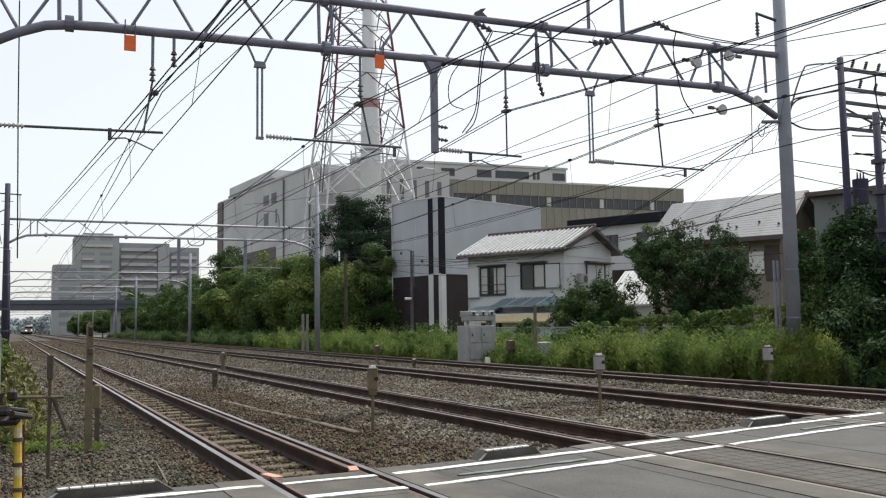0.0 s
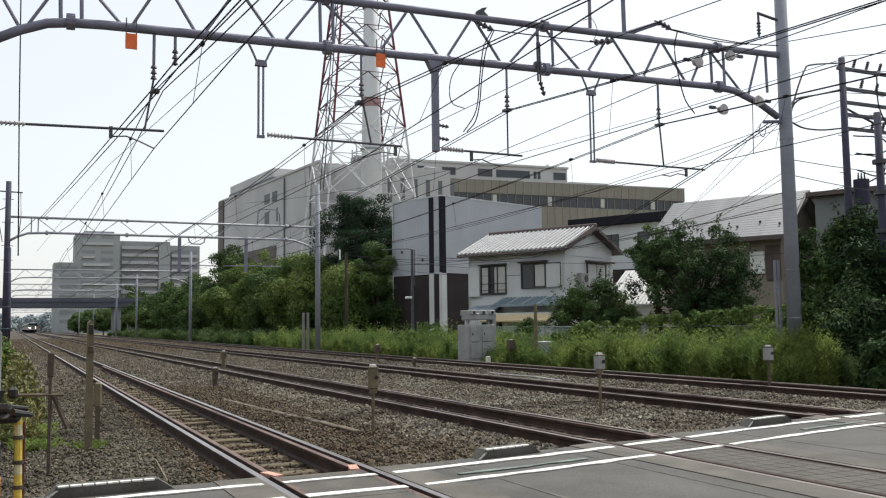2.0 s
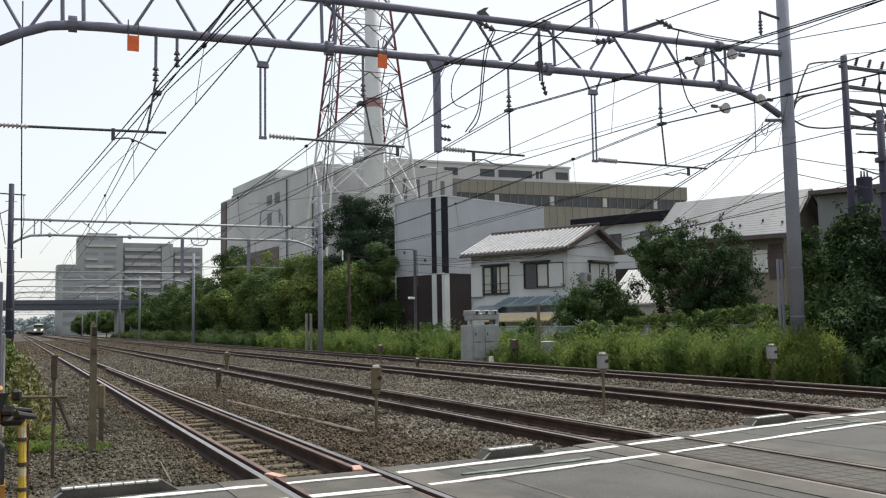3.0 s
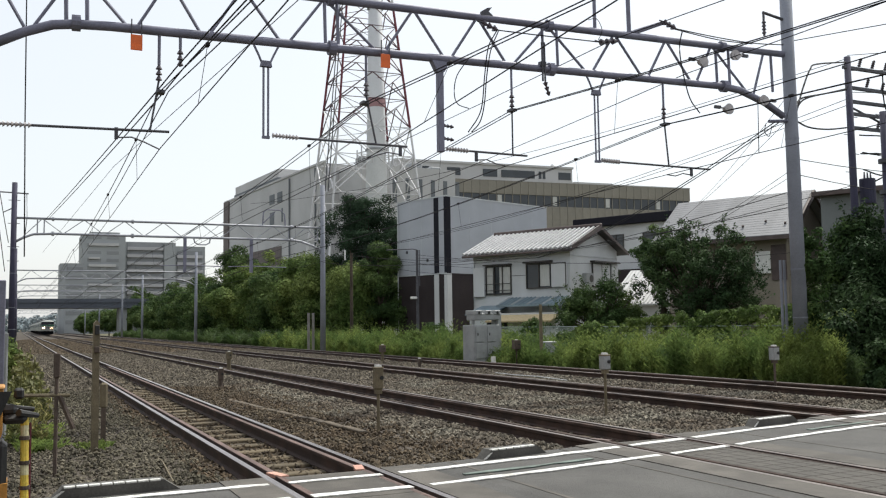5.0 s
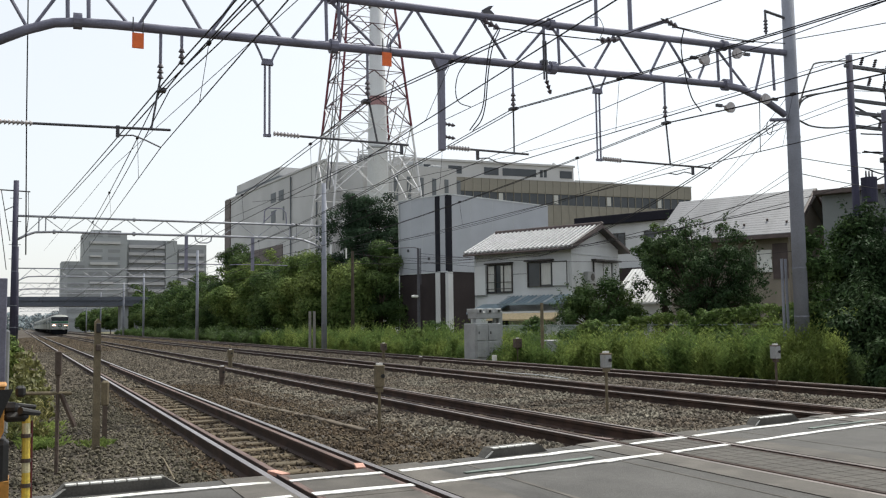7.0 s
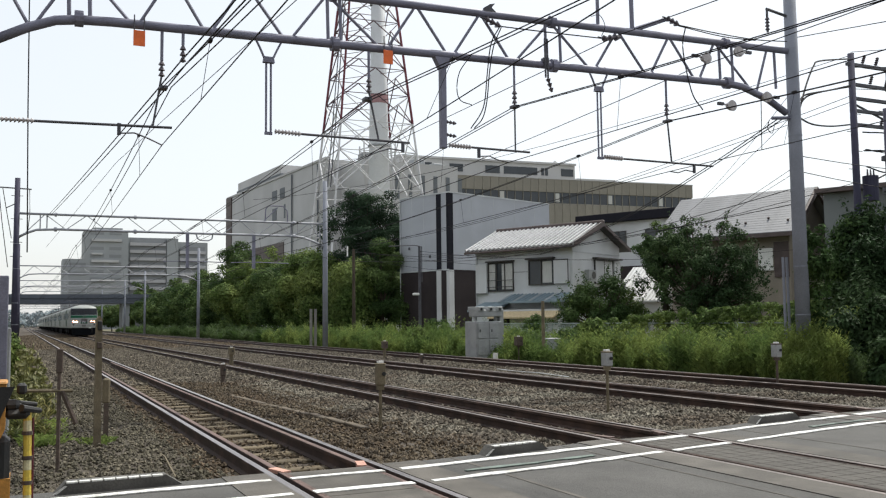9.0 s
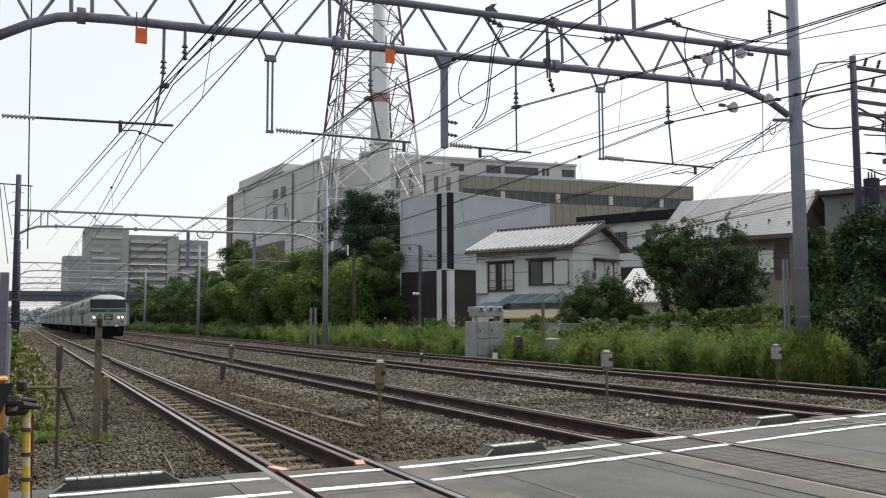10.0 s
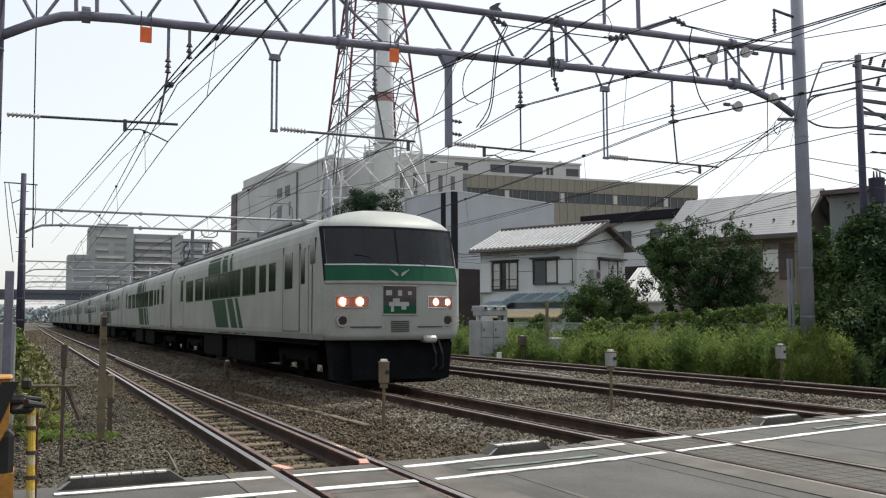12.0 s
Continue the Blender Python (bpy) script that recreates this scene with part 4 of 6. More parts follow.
part("downpipe", rod((-0.07, BL - 0.1, -0.7), (-0.07, BL - 0.1, BT), 0.05, None, 6), "galvanised", block)
part("belt", box(-0.04, 0.0, 0, BL, BM - 0.06, BM + 0.04), "galvanised", block)

# office building far behind
office = thing("office_building", "long tan and white office building with ribbon windows", "building", at_corner(68.9, 155.8, -5))
part("wall", box(0, 60.5, 0.35, 34, -0.8, 29.2), "tan_panel", office)
part("window_band", box(0.2, 60.2, 0.25, 0.5, 24.5, 26.65), "glass_dark", office, "dark ribbon window")
pieces = {}
for i in range(35):
    x = i * 1.73
    if i == 0:
        pieces["m"] = part("mullion", box(0, 0.1, 0.1, 0.34, 24.5, 26.65), "tan_panel", office)
        pieces["a"] = part("panel", box(0.03, 1.71, 0.05, 0.34, 26.67, 29.3, bevel=0.03), "tan_panel", office)
        pieces["b"] = part("panel", box(0.03, 1.71, 0.05, 0.34, 20.2, 24.48, bevel=0.03), "tan_panel", office)
        pieces["c"] = part("panel", box(0.03, 1.71, 0.05, 0.34, 13.0, 17.2, bevel=0.03), "tan_panel", office)
    else:
        for o in pieces.values():
            again(o, pose(x, 0, 0), office)
    if i % 7 == 2:
        part("blind", box(x + 0.3, x + 1.2, 0.2, 0.24, 24.7, 26.5), "curtain", office, "pale window blind")
part("parapet", box(-0.1, 60.6, 0.0, 0.5, 29.3, 29.5), "far_white", office)
pent = part("penthouse", box(-4, 34, 3, 20, 29.2, 32.8), "far_white", office, "white roof storey")
part("cornice", box(-4.2, 34.2, 2.7, 20.2, 32.8, 33.2), "far_white", pent)
for a, b in ((1.3, 2.7), (6.4, 9.2), (14.0, 17.1), (18.0, 25.4), (26.3, 26.9), (27.2, 27.8), (30.8, 33.6)):
    part("penthouse_window", box(a, b, 2.9, 3.1, 30.5, 32.0), "glass_dark", pent)
part("roof_box", box(35, 44, 4, 16, 29.3, 30.4), "far_white", office)
for x in (14, 30):
    part("roof_dish", rod((x, 4, 33.2), (x, 4, 33.8), 0.7, 0.2, 10), "far_white", office)

works = thing("incineration_plant", "large plain white industrial building with stepped roof", "building", at_corner(50.0, 157.0, 5))
part("wall", box(0, 30, 0, 61, -0.8, 31.0), "far_white", works)
part("parapet", box(-0.2, 0.2, -0.2, 61.2, 31.0, 31.4), "far_white", works)
upper = part("roof_storey", box(2.2, 14, 30, 60, 31.0, 34.8), "far_white", works)
# no hollow here: a dark band stands for the recess's shade
part("dark_recess", box(1.9, 14.05, 29.7, 60.05, 31.4, 32.9), "far_dark", upper, "dark band standing for a shaded recess")
part("end_wall", box(-0.25, 1.0, 57.5, 61.6, -0.8, 31.2), "roof_brown", works, "brown end wall")
part("roof_block", box(3, 22, -10, 12, -0.8, 29.6), "far_white", works)
for y, z, h, w in ((26.2, 26.7, 2.0, 3.0), (21.6, 26.6, 2.1, 2.8), (26.4, 22.4, 2.6, 2.6), (21.2, 22.4, 2.8, 0.8)):
    part("window", box(-0.08, 0.2, y, y + w, z, z + h), "far_dark", works, "dark window")
part("brown_panel", box(-0.12, 0.1, 22, 48, 12.5, 17.6), "roof_brown", works, "large brown louvre panel")
for y in (17, 3.5):
    part("downpipe", rod((-0.25, y, 8), (-0.25, y, 30.6), 0.16, None, 6), "far_dark", works)
for i in range(7):
    part("slot", box(22.0 - i * 2.6, 22.8 - i * 2.6, -10.1, -9.9, 21.5 + (i % 2) * 1.5, 27.5), "far_dark", works, "dark slot window")
for x, h in ((4, 2.6), (8, 1.4), (14, 2.0), (18, 1.2)):
    part("roof_plant", box(x, x + 2.2, -8, -5, 29.6, 29.6 + h * 0.7, bevel=0.2), "far_grey", works)

# chimney in its lattice tower
chimney = thing("chimney", "tall pale grey chimney shaft with a red band", "chimney", pose(53.1, 138.2, 0))
part("shaft", rod((0, 0, -0.6), (0, 0, 75), 2.25, 0.72, 24), "chimney_paint", chimney, smooth=True)
part("band", rod((0, 0, 37.2), (0, 0, 38.7), 1.52, 1.49, 24), "chimney_band", chimney, "dull red band")
for z in (30, 46, 54, 62):
    part("collar", rod((0, 0, z), (0, 0, z + 0.3), 2.45 - 0.02 * z, None, 24), "far_grey", chimney)
tower = thing("lattice_tower", "red and white steel lattice tower round a chimney", "tower", pose(51.22, 138.8, 0))


def corner(i, z):
    r = 9.1 - (z - 28) * 0.14
    a = radians(-48.9) + i * math.pi / 2
    return Vector((math.cos(a) * r, math.sin(a) * r, z))


levels = [-0.6, 8, 15.5, 22, 28.2, 33, 37.6, 42, 46.2, 50, 53.8, 57.4, 61, 65, 69]
for i in range(4):
    for a, b in zip(levels, levels[1:]):
        # red legs and upper bracing are coloured darker, as against a bright sky
        mat = "tower_red" if 32 < a < 53 else "tower_white"
        thin = "tower_white" if a < 32 else "tower_brace"
        leg = part("leg", rod(corner(i, a), corner(i, b), 0.18 if a < 30 else 0.2, None, 6), mat, tower)
        mid = (corner(i, b) + corner((i + 1) % 4, b)) / 2
        part("brace", rod(corner(i, a), mid, 0.1, None, 5), thin, tower)
        part("brace", rod(corner((i + 1) % 4, a), mid, 0.1, None, 5), thin, tower)
        part("ring_bar", rod(corner(i, b), corner((i + 1) % 4, b), 0.07, None, 5), thin, tower)
        if 20 < a < 34:
            low = (corner(i, a) + corner((i + 1) % 4, a)) / 2
            part("brace", rod(low, corner(i, b), 0.1, None, 5), "tower_white", tower)
            part("brace", rod(low, corner((i + 1) % 4, b), 0.1, None, 5), "tower_white", tower)
        part("tie", rod(corner(i, b), corner((i + 2) % 4, b), 0.05, None, 4), thin, tower)
for k in range(9):
    a = 0.7 * k
    part("roof_pipe", rod((1.7 + 3.0 * math.cos(a), -0.6 + 3.0 * math.sin(a), 27.5), (1.7 + 3.0 * math.cos(a), -0.6 + 3.0 * math.sin(a), 29.6 + (k % 3) * 0.5), 0.12, None, 5), "tower_white", tower)
part("deck_rail", tube([(1.7 + 3.1 * math.cos(0.5 * k), -0.6 + 3.1 * math.sin(0.5 * k), 29.4) for k in range(13)], 0.09, 5), "tower_white", tower)
for i in range(2):
    a = corner(3, 22) + Vector((-1.4 + i * 0.5, 0, 0))
    b = corner(3, 69) + Vector((-1.0 + i * 0.35, 0, 0))
    part("ladder_rail", rod(a, b, 0.09, None, 5), "dark_steel", tower, "dark ladder rail")

# far apartment blocks, with the haze put into their pale, low-contrast colours
flats = thing("apartment_tower", "long grey many-storey apartment building in haze", "building", pose(0, 375, 0))
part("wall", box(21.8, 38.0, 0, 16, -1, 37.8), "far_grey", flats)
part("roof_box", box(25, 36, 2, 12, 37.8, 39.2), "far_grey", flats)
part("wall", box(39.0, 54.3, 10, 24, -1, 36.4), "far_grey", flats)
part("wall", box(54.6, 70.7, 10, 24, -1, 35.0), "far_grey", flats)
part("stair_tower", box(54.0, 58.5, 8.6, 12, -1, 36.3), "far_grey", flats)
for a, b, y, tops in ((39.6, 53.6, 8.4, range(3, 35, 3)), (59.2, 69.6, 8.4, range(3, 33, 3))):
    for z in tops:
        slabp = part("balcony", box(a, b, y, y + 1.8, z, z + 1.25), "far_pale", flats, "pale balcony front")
        # shade behind each balcony front is drawn as a darker box
        part("balcony_shade", box(a + 0.2, b - 0.2, y + 1.2, y + 1.9, z + 1.25, z + 3.0), "flats_dark", flats, "dull box standing for shade in the balcony opening")
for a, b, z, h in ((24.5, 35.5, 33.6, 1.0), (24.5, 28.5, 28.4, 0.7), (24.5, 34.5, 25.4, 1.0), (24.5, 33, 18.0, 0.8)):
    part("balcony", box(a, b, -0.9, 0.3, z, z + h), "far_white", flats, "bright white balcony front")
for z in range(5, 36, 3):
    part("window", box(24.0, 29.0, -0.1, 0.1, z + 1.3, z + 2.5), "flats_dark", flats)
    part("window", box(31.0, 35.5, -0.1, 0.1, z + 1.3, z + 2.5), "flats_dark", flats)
low = thing("apartment_tower", "dull grey apartment building with a rounded corner in haze", "building", pose(0, 330, 0))
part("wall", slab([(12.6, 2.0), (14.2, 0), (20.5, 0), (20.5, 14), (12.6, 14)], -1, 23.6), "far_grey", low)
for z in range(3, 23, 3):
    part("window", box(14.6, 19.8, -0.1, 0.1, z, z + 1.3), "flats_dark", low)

# road bridge over the tracks
bridge = thing("road_bridge", "dark steel girder road bridge across the railway", "bridge", pose(0, 212, 0), kind="structure")
part("girder", box(-60, 75, 0, 8, 5.9, 7.3), "bridge_steel", bridge)
part("parapet", box(-60, 75, -0.25, -0.05, 7.1, 7.95), "bridge_steel", bridge)
for i in range(24):
    part("stiffener", box(-20 + i * 2.2, -19.8 + i * 2.2, -0.12, 0.0, 5.9, 7.1), "bridge_steel", bridge)
for x in (-8, 20.5, 24):
    part("pier", box(x, x + 1.6, 1, 7, -1, 5.9), "far_grey", bridge)

# beige house with the broad roof
house2 = thing("house", "beige house with a broad pale slate roof and dark eaves", "house", pose(36.0, 32.3, 0.27, 0, 0, 25))
part("wall", box(0, 7, 1.8, 8.3, -0.7, 5.5), "beige_wall", house2)
part("gable", prism([(0, 5.45), (7, 5.45), (3.0, 7.7)], "y", 1.8, 8.3), "beige_wall", house2)
part("roof", prism([(-0.75, 5.35), (3.0, 7.95), (7.8, 5.2), (7.8, 5.05), (3.0, 7.75), (-0.75, 5.2)], "y", 1.35, 8.98), "slate", house2, "pale slate roof")
for i in range(18):
    t0 = i / 18
    x, z = -0.75 + 3.75 * t0, 5.35 + 2.6 * t0
    part("slate_course", box(0, 0.235, 1.35, 8.98, 0, 0.008), "slate", house2, m=pose(x, 0, z + 0.006, 0, -34.7, 0))
for i in range(6):
    part("snow_guard", box(-0.02, 0.06, 0, 0.1, 0, 0.1), "roof_brown", house2, m=pose(0.05 + (i % 2) * 0.3, 1.8 + i * 1.1, 5.95 + (i % 2) * 0.2, 0, -34.7, 0))
part("eave", box(-0.85, -0.7, 1.35, 8.98, 5.12, 5.32), "roof_brown", house2, "dark brown eaves board")
part("dark_panel", box(-0.06, 0, 1.85, 2.6, 3.1, 4.9), "roof_brown", house2, "dark brown panel")
part("shutter", box(-0.12, 0, 2.65, 3.4, 3.45, 4.6, bevel=0.02), "sign_white", house2, "white shutter box")
part("barge_board", prism([(-0.8, 5.25), (3.0, 7.95), (7.9, 5.15), (7.9, 4.9), (3.0, 7.65), (-0.8, 5.0)], "y", 1.22, 1.35), "roof_brown", house2, "dark brown barge board")
# next house to it, mostly behind foliage
house3 = thing("house", "grey house with a dark roof edge behind foliage", "house", at_corner(39.15, 27.1, 25))
part("wall", box(0, 9, -1.5, 6.3, -0.7, 7.49), "dull_wall", house3)
part("roof", prism([(-0.45, 7.72), (4.4, 8.2), (9.7, 7.7), (9.7, 7.45), (4.4, 7.5), (-0.45, 7.5)], "y", -2.0, 6.6), "roof_brown", house3, "dark brown roof")
wall_window(house3, "y", 1.2, 3.0, 3.0, 4.4, 2)
# flat-roofed house in the middle
house4 = thing("house", "pale house with a flat black roof edge", "house", at_corner(47.8, 56.8, 25))
part("wall", box(0, 8, 0, 9.3, -0.7, 9.4), "white_wall", house4)
part("roof_edge", box(-0.6, 8.4, -0.6, 9.74, 9.4, 10.15, bevel=0.04), "black_trim", house4, "black flat roof edge")
for a, b in ((1.5, 3.4), (5.2, 6.6), (7.6, 8.8)):
    wall_window(house4, "y", a, b, 7.0, 8.6, 2)
part("downpipe", rod((-0.08, 8.3, 0), (-0.08, 8.3, 8.8), 0.06, None, 6), "roof_brown", house4)
part("balcony", box(-1.2, 0, 0.5, 7.0, 4.6, 5.6), "dark_clad", house4)
shed = thing("shed", "bright white corrugated metal shed", "shed", at_corner(34.95, 43.9, 25))
for i in range(13):
    part("corrugation", rod((-0.3, i * 0.27, 2.46), (3.0, i * 0.27, 4.66), 0.055, None, 6), "shed_white", shed)
part("body", prism([(0, -0.7), (2.8, -0.7), (2.8, 4.4), (0, 2.55)], "y", 0, 3.2), "shed_white", shed)
part("roof", prism([(-0.35, 2.32), (3.05, 4.58), (3.05, 4.68), (-0.35, 2.42)], "y", -0.15, 3.4), "shed_white", shed)

# plain street houses added out of view behind the camera to block sky light
for x, y, w, d, h in ((-26, -24, 16, 9, 8), (-8, -26, 14, 9, 9.5), (9, -25, 13, 9, 8.5), (24, -26, 15, 9, 9), (-22, -6, 9, 14, 8), (-24, 12, 10, 16, 8.5), (-22, 32, 9, 18, 8)):
    b = thing("house", "plain beige street house, unseen, added behind the crossing to block sky light", "house", pose(x, y, 0), group="street houses")
    part("wall", box(0, w, 0, d, -0.7, h), "beige_wall", b)
    part("roof", prism([(-0.5, h), (w / 2, h + 2), (w + 0.5, h), (w + 0.5, h - 0.15), (w / 2, h + 1.8), (-0.5, h - 0.15)], "y", -0.5, d + 0.5), "roof_brown", b)

# ---------------------------------------------------------------- plants
def leaf_cloud(name, centres, radii, count, size, mat, parent, label="", squash=0.8, lean=1.25, slim=False):
    """A crown: leaves scattered in the shells of many small clumps."""
    centres, radii = np.array(centres, float), np.array(radii, float)
    pick = RNG.choice(len(centres), count, p=radii ** 2 / (radii ** 2).sum())
    d = RNG.normal(size=(count, 3))
    d /= np.linalg.norm(d, axis=1)[:, None]
    d[:, 2] = np.where(RNG.random(count) < 0.35, np.abs(d[:, 2]), d[:, 2])
    rad = radii[pick] * (0.5 + 0.6 * RNG.random(count) ** 0.7)
    pos = centres[pick] + d * rad[:, None] * np.array([1, 1, squash])
    return leaf_mesh(name, pos, d * lean, size, mat, parent, label, slim)


def leaf_mesh(name, pos, out, size, mat, parent, label="", slim=False):
    """Leaves at the places given, turned roughly outward; slim ones are narrow three-cornered blades."""
    count = len(pos)
    nrm = out + RNG.normal(size=(count, 3)) * 0.5 + np.array([0, 0, 0.35])
    nrm /= np.linalg.norm(nrm, axis=1)[:, None]
    side = np.cross(nrm, RNG.normal(size=(count, 3)))
    side /= np.linalg.norm(side, axis=1)[:, None]
    up = np.cross(nrm, side)
    s = size * (0.6 + 0.8 * RNG.random(count))[:, None]
    if slim:
        v = np.stack([pos - side * s * 0.55 - up * s * 0.6, pos + side * s * 0.55 - up * s * 0.5, pos + up * s * 1.1], 1).reshape(-1, 3)
        f = np.arange(count * 3).reshape(-1, 3)
    else:
        v = np.stack([pos - up * s, pos + side * s * 0.42 + nrm * s * 0.1, pos + up * s, pos - side * s * 0.42 + nrm * s * 0.1], 1).reshape(-1, 3)
        f = np.arange(count * 4).reshape(-1, 4)
    return mesh_part(name, v.tolist(), f.tolist(), mat, parent, label)


def clumps(w, d, h, n, base, rmin, rmax, top=0.75, loose=0.55):
    """Centres and radii of clumps gathered on boughs that fill an uneven crown."""
    boughs = []
    while len(boughs) < max(6, n // 6):
        u = RNG.uniform(-1, 1, 3)
        if 0.15 < (u ** 2).sum() <= 1:
            boughs.append(u)
    c, r = [], []
    while len(c) < n:
        u = boughs[RNG.integers(len(boughs))] + RNG.normal(0, 0.17, 3) if RNG.random() < loose else RNG.uniform(-1, 1, 3)
        if (u ** 2).sum() > 1.1:
            continue
        k = 1 - max(0, u[2]) * (1 - top)
        c.append((u[0] * w / 2 * k, u[1] * d / 2 * k, base + (u[2] + 1) / 2 * h))
        r.append(RNG.uniform(rmin, rmax))
    return c, r


def tree(name, x, y, z, w, d, h, base, label, mat="leaf", n=40, leaves=7000, size=0.2, rmin=0.5, rmax=1.2, category="tree", top=0.7, trunk=0.2, slim=False, shoots=0, loose=0.55):
    t = thing(name, label, category, pose(x, y, z))
    c, r = clumps(w - rmax, d - rmax, h - base - rmax, n, base + rmax * 0.5, rmin, rmax, top, loose)
    bm = bmesh.new()
    hub = Vector((0, 0, base + (h - base) * 0.3))
    tube([(0, 0, -0.3), (0.05, 0.02, base * 0.5), hub], trunk, 8, bm)
    for i in range(0, len(c), 3):
        rod(hub - Vector((0, 0, random.uniform(0, base * 0.4))), c[i], trunk * 0.4, trunk * 0.1, 5, bm)
    part("trunk", bm, "bark", t)
    leaf_cloud("crown", c, r, leaves, size, mat, t, slim=slim)
    if shoots:
        # young shoots that stand out of the crown, with leaves along them
        pos, out = [], []
        for i in RNG.integers(0, len(c), shoots):
            p = np.array(c[i])
            way = p - np.array([0, 0, base + (h - base) * 0.35])
            way = way / np.linalg.norm(way) + np.array([0, 0, 0.7]) + RNG.normal(0, 0.35, 3)
            way /= np.linalg.norm(way)
            reach = r[i] + RNG.uniform(0.25, 0.65)
            for q in np.linspace(0.4, 1.0, 13):
                pos.append(p + way * reach * q + RNG.normal(0, 0.035, 3))
                out.append(way * 0.3 + RNG.normal(0, 0.4, 3))
        tagged(leaf_mesh("new_growth", np.array(pos), np.array(out), size * 1.05, mat, t), kind="stuff")
    return t


# belt of trees along the far side of the line
BELT = [(19.6, 318, 6, 10, 6.5, 0), (21.2, 290, 7, 14, 7.2, 1), (22.6, 262, 7, 14, 6.8, 0), (23.6, 238, 6, 10, 7.4, 1), (27, 234, 9, 12, 12.5, 1), (27.5, 262, 12, 20, 8.6, 0), (26.5, 205, 10, 13, 8.2, 0), (26.5, 186, 10, 15, 8.0, 1), (26.5, 172, 10, 14, 9.8, 0), (25.5, 158, 9, 14, 8.0, 1), (26.5, 145, 10, 13, 9.8, 0), (25.3, 133, 9, 12, 8.0, 1),
        (27.5, 122, 10, 11, 12.6, 0), (25.0, 112, 8.5, 11, 8.8, 0), (26.3, 101, 9, 9, 10.4, 0), (24.6, 93, 7, 8, 8.0, 1), (25.2, 86, 6.5, 8, 8.6, 0), (24.4, 78, 5.5, 6.5, 7.6, 0), (24.8, 71.5, 3.8, 4.5, 6.9, 0)]
for x, y, w, d, h, dark in BELT:
    tree("tree", x, y, -0.6, w, d, h + 0.6, 0.3, "bushy deciduous tree in full green leaf beside the line", "leaf_mid" if dark or y > 118 else "leaf", n=130, leaves=46000 if y < 125 else 22000, size=0.072 + 0.0006 * y, rmin=0.5, rmax=1.3, top=0.75, slim=True)
tree("tree", 29.0, 77.8, -0.6, 11.8, 8, 14.8, 1.0, "tall dark evergreen tree beside a grey building", "leaf_pine", n=230, leaves=90000, size=0.098, rmin=0.4, rmax=1.15, top=0.72, trunk=0.3, slim=True)
tree("tree", 27.3, 70.5, -0.6, 5.6, 5, 9.4, 0.8, "leafy tree in dappled shade beside a grey building", "leaf_mid", n=70, leaves=36000, size=0.09, rmin=0.35, rmax=0.9, top=0.6, slim=True)
tree("tree", 29.4, 73.0, -0.6, 6.4, 5, 8.0, 0.2, "dark undergrowth tree below taller trees", "leaf_pine", n=50, leaves=14000, size=0.16, rmin=0.5, rmax=1.1, slim=True)
# out-of-view trees added so that the train windows reflect something dark
for i in range(15):
    tree("tree", -13.5 + 1.5 * math.sin(i * 2.3), 46 + i * 15, -0.6, 9, 14, 10 + 1.5 * math.sin(i * 1.7), 0.4, "bushy dark green tree across the line, unseen, added to darken train window reflections", "leaf_dark", n=50, leaves=5000, size=0.42, rmin=0.9, rmax=1.8, slim=True)
# low woods far down the line, the haze put into their leaf colour
c = [(RNG.uniform(-160, 190), RNG.uniform(560, 700), RNG.uniform(0, 8)) for _ in range(240)]
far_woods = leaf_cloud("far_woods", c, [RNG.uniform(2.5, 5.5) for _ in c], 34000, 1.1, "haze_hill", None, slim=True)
tagged(far_woods, "low grey-green hazy woods far down the line", "woods", kind="stuff")
# garden trees round the houses
tree("tree", 29.2, 33.6, -0.6, 6.3, 5.4, 7.0, 0.3, "spreading dark green garden tree with ragged limbs", "leaf_dark", n=420, leaves=44000, size=0.066, rmin=0.1, rmax=0.45, top=0.85, trunk=0.14, shoots=320, loose=0.88)
# sunlight on this limb is put into leaves paler than its tree's
tree("tree", 28.3, 35.2, -0.6, 3.0, 3.0, 6.9, 3.6, "high garden tree limb with leaves coloured paler for sunlight", "leaf_mid", n=40, leaves=9000, size=0.07, rmin=0.16, rmax=0.45, top=0.7)
tree("shrub", 25.7, 36.7, -0.6, 5.2, 3.0, 4.1, 0.2, "spreading green garden shrub with thin shoots", "leaf_mid", n=170, leaves=30000, size=0.062, rmin=0.18, rmax=0.45, shoots=160, loose=0.12)
tree("shrub", 25.6, 25.3, -0.6, 2.4, 2.2, 2.9, 0.2, "bright yellow-green rounded garden shrub", "weed", n=24, leaves=3500, size=0.09, rmin=0.25, rmax=0.5)
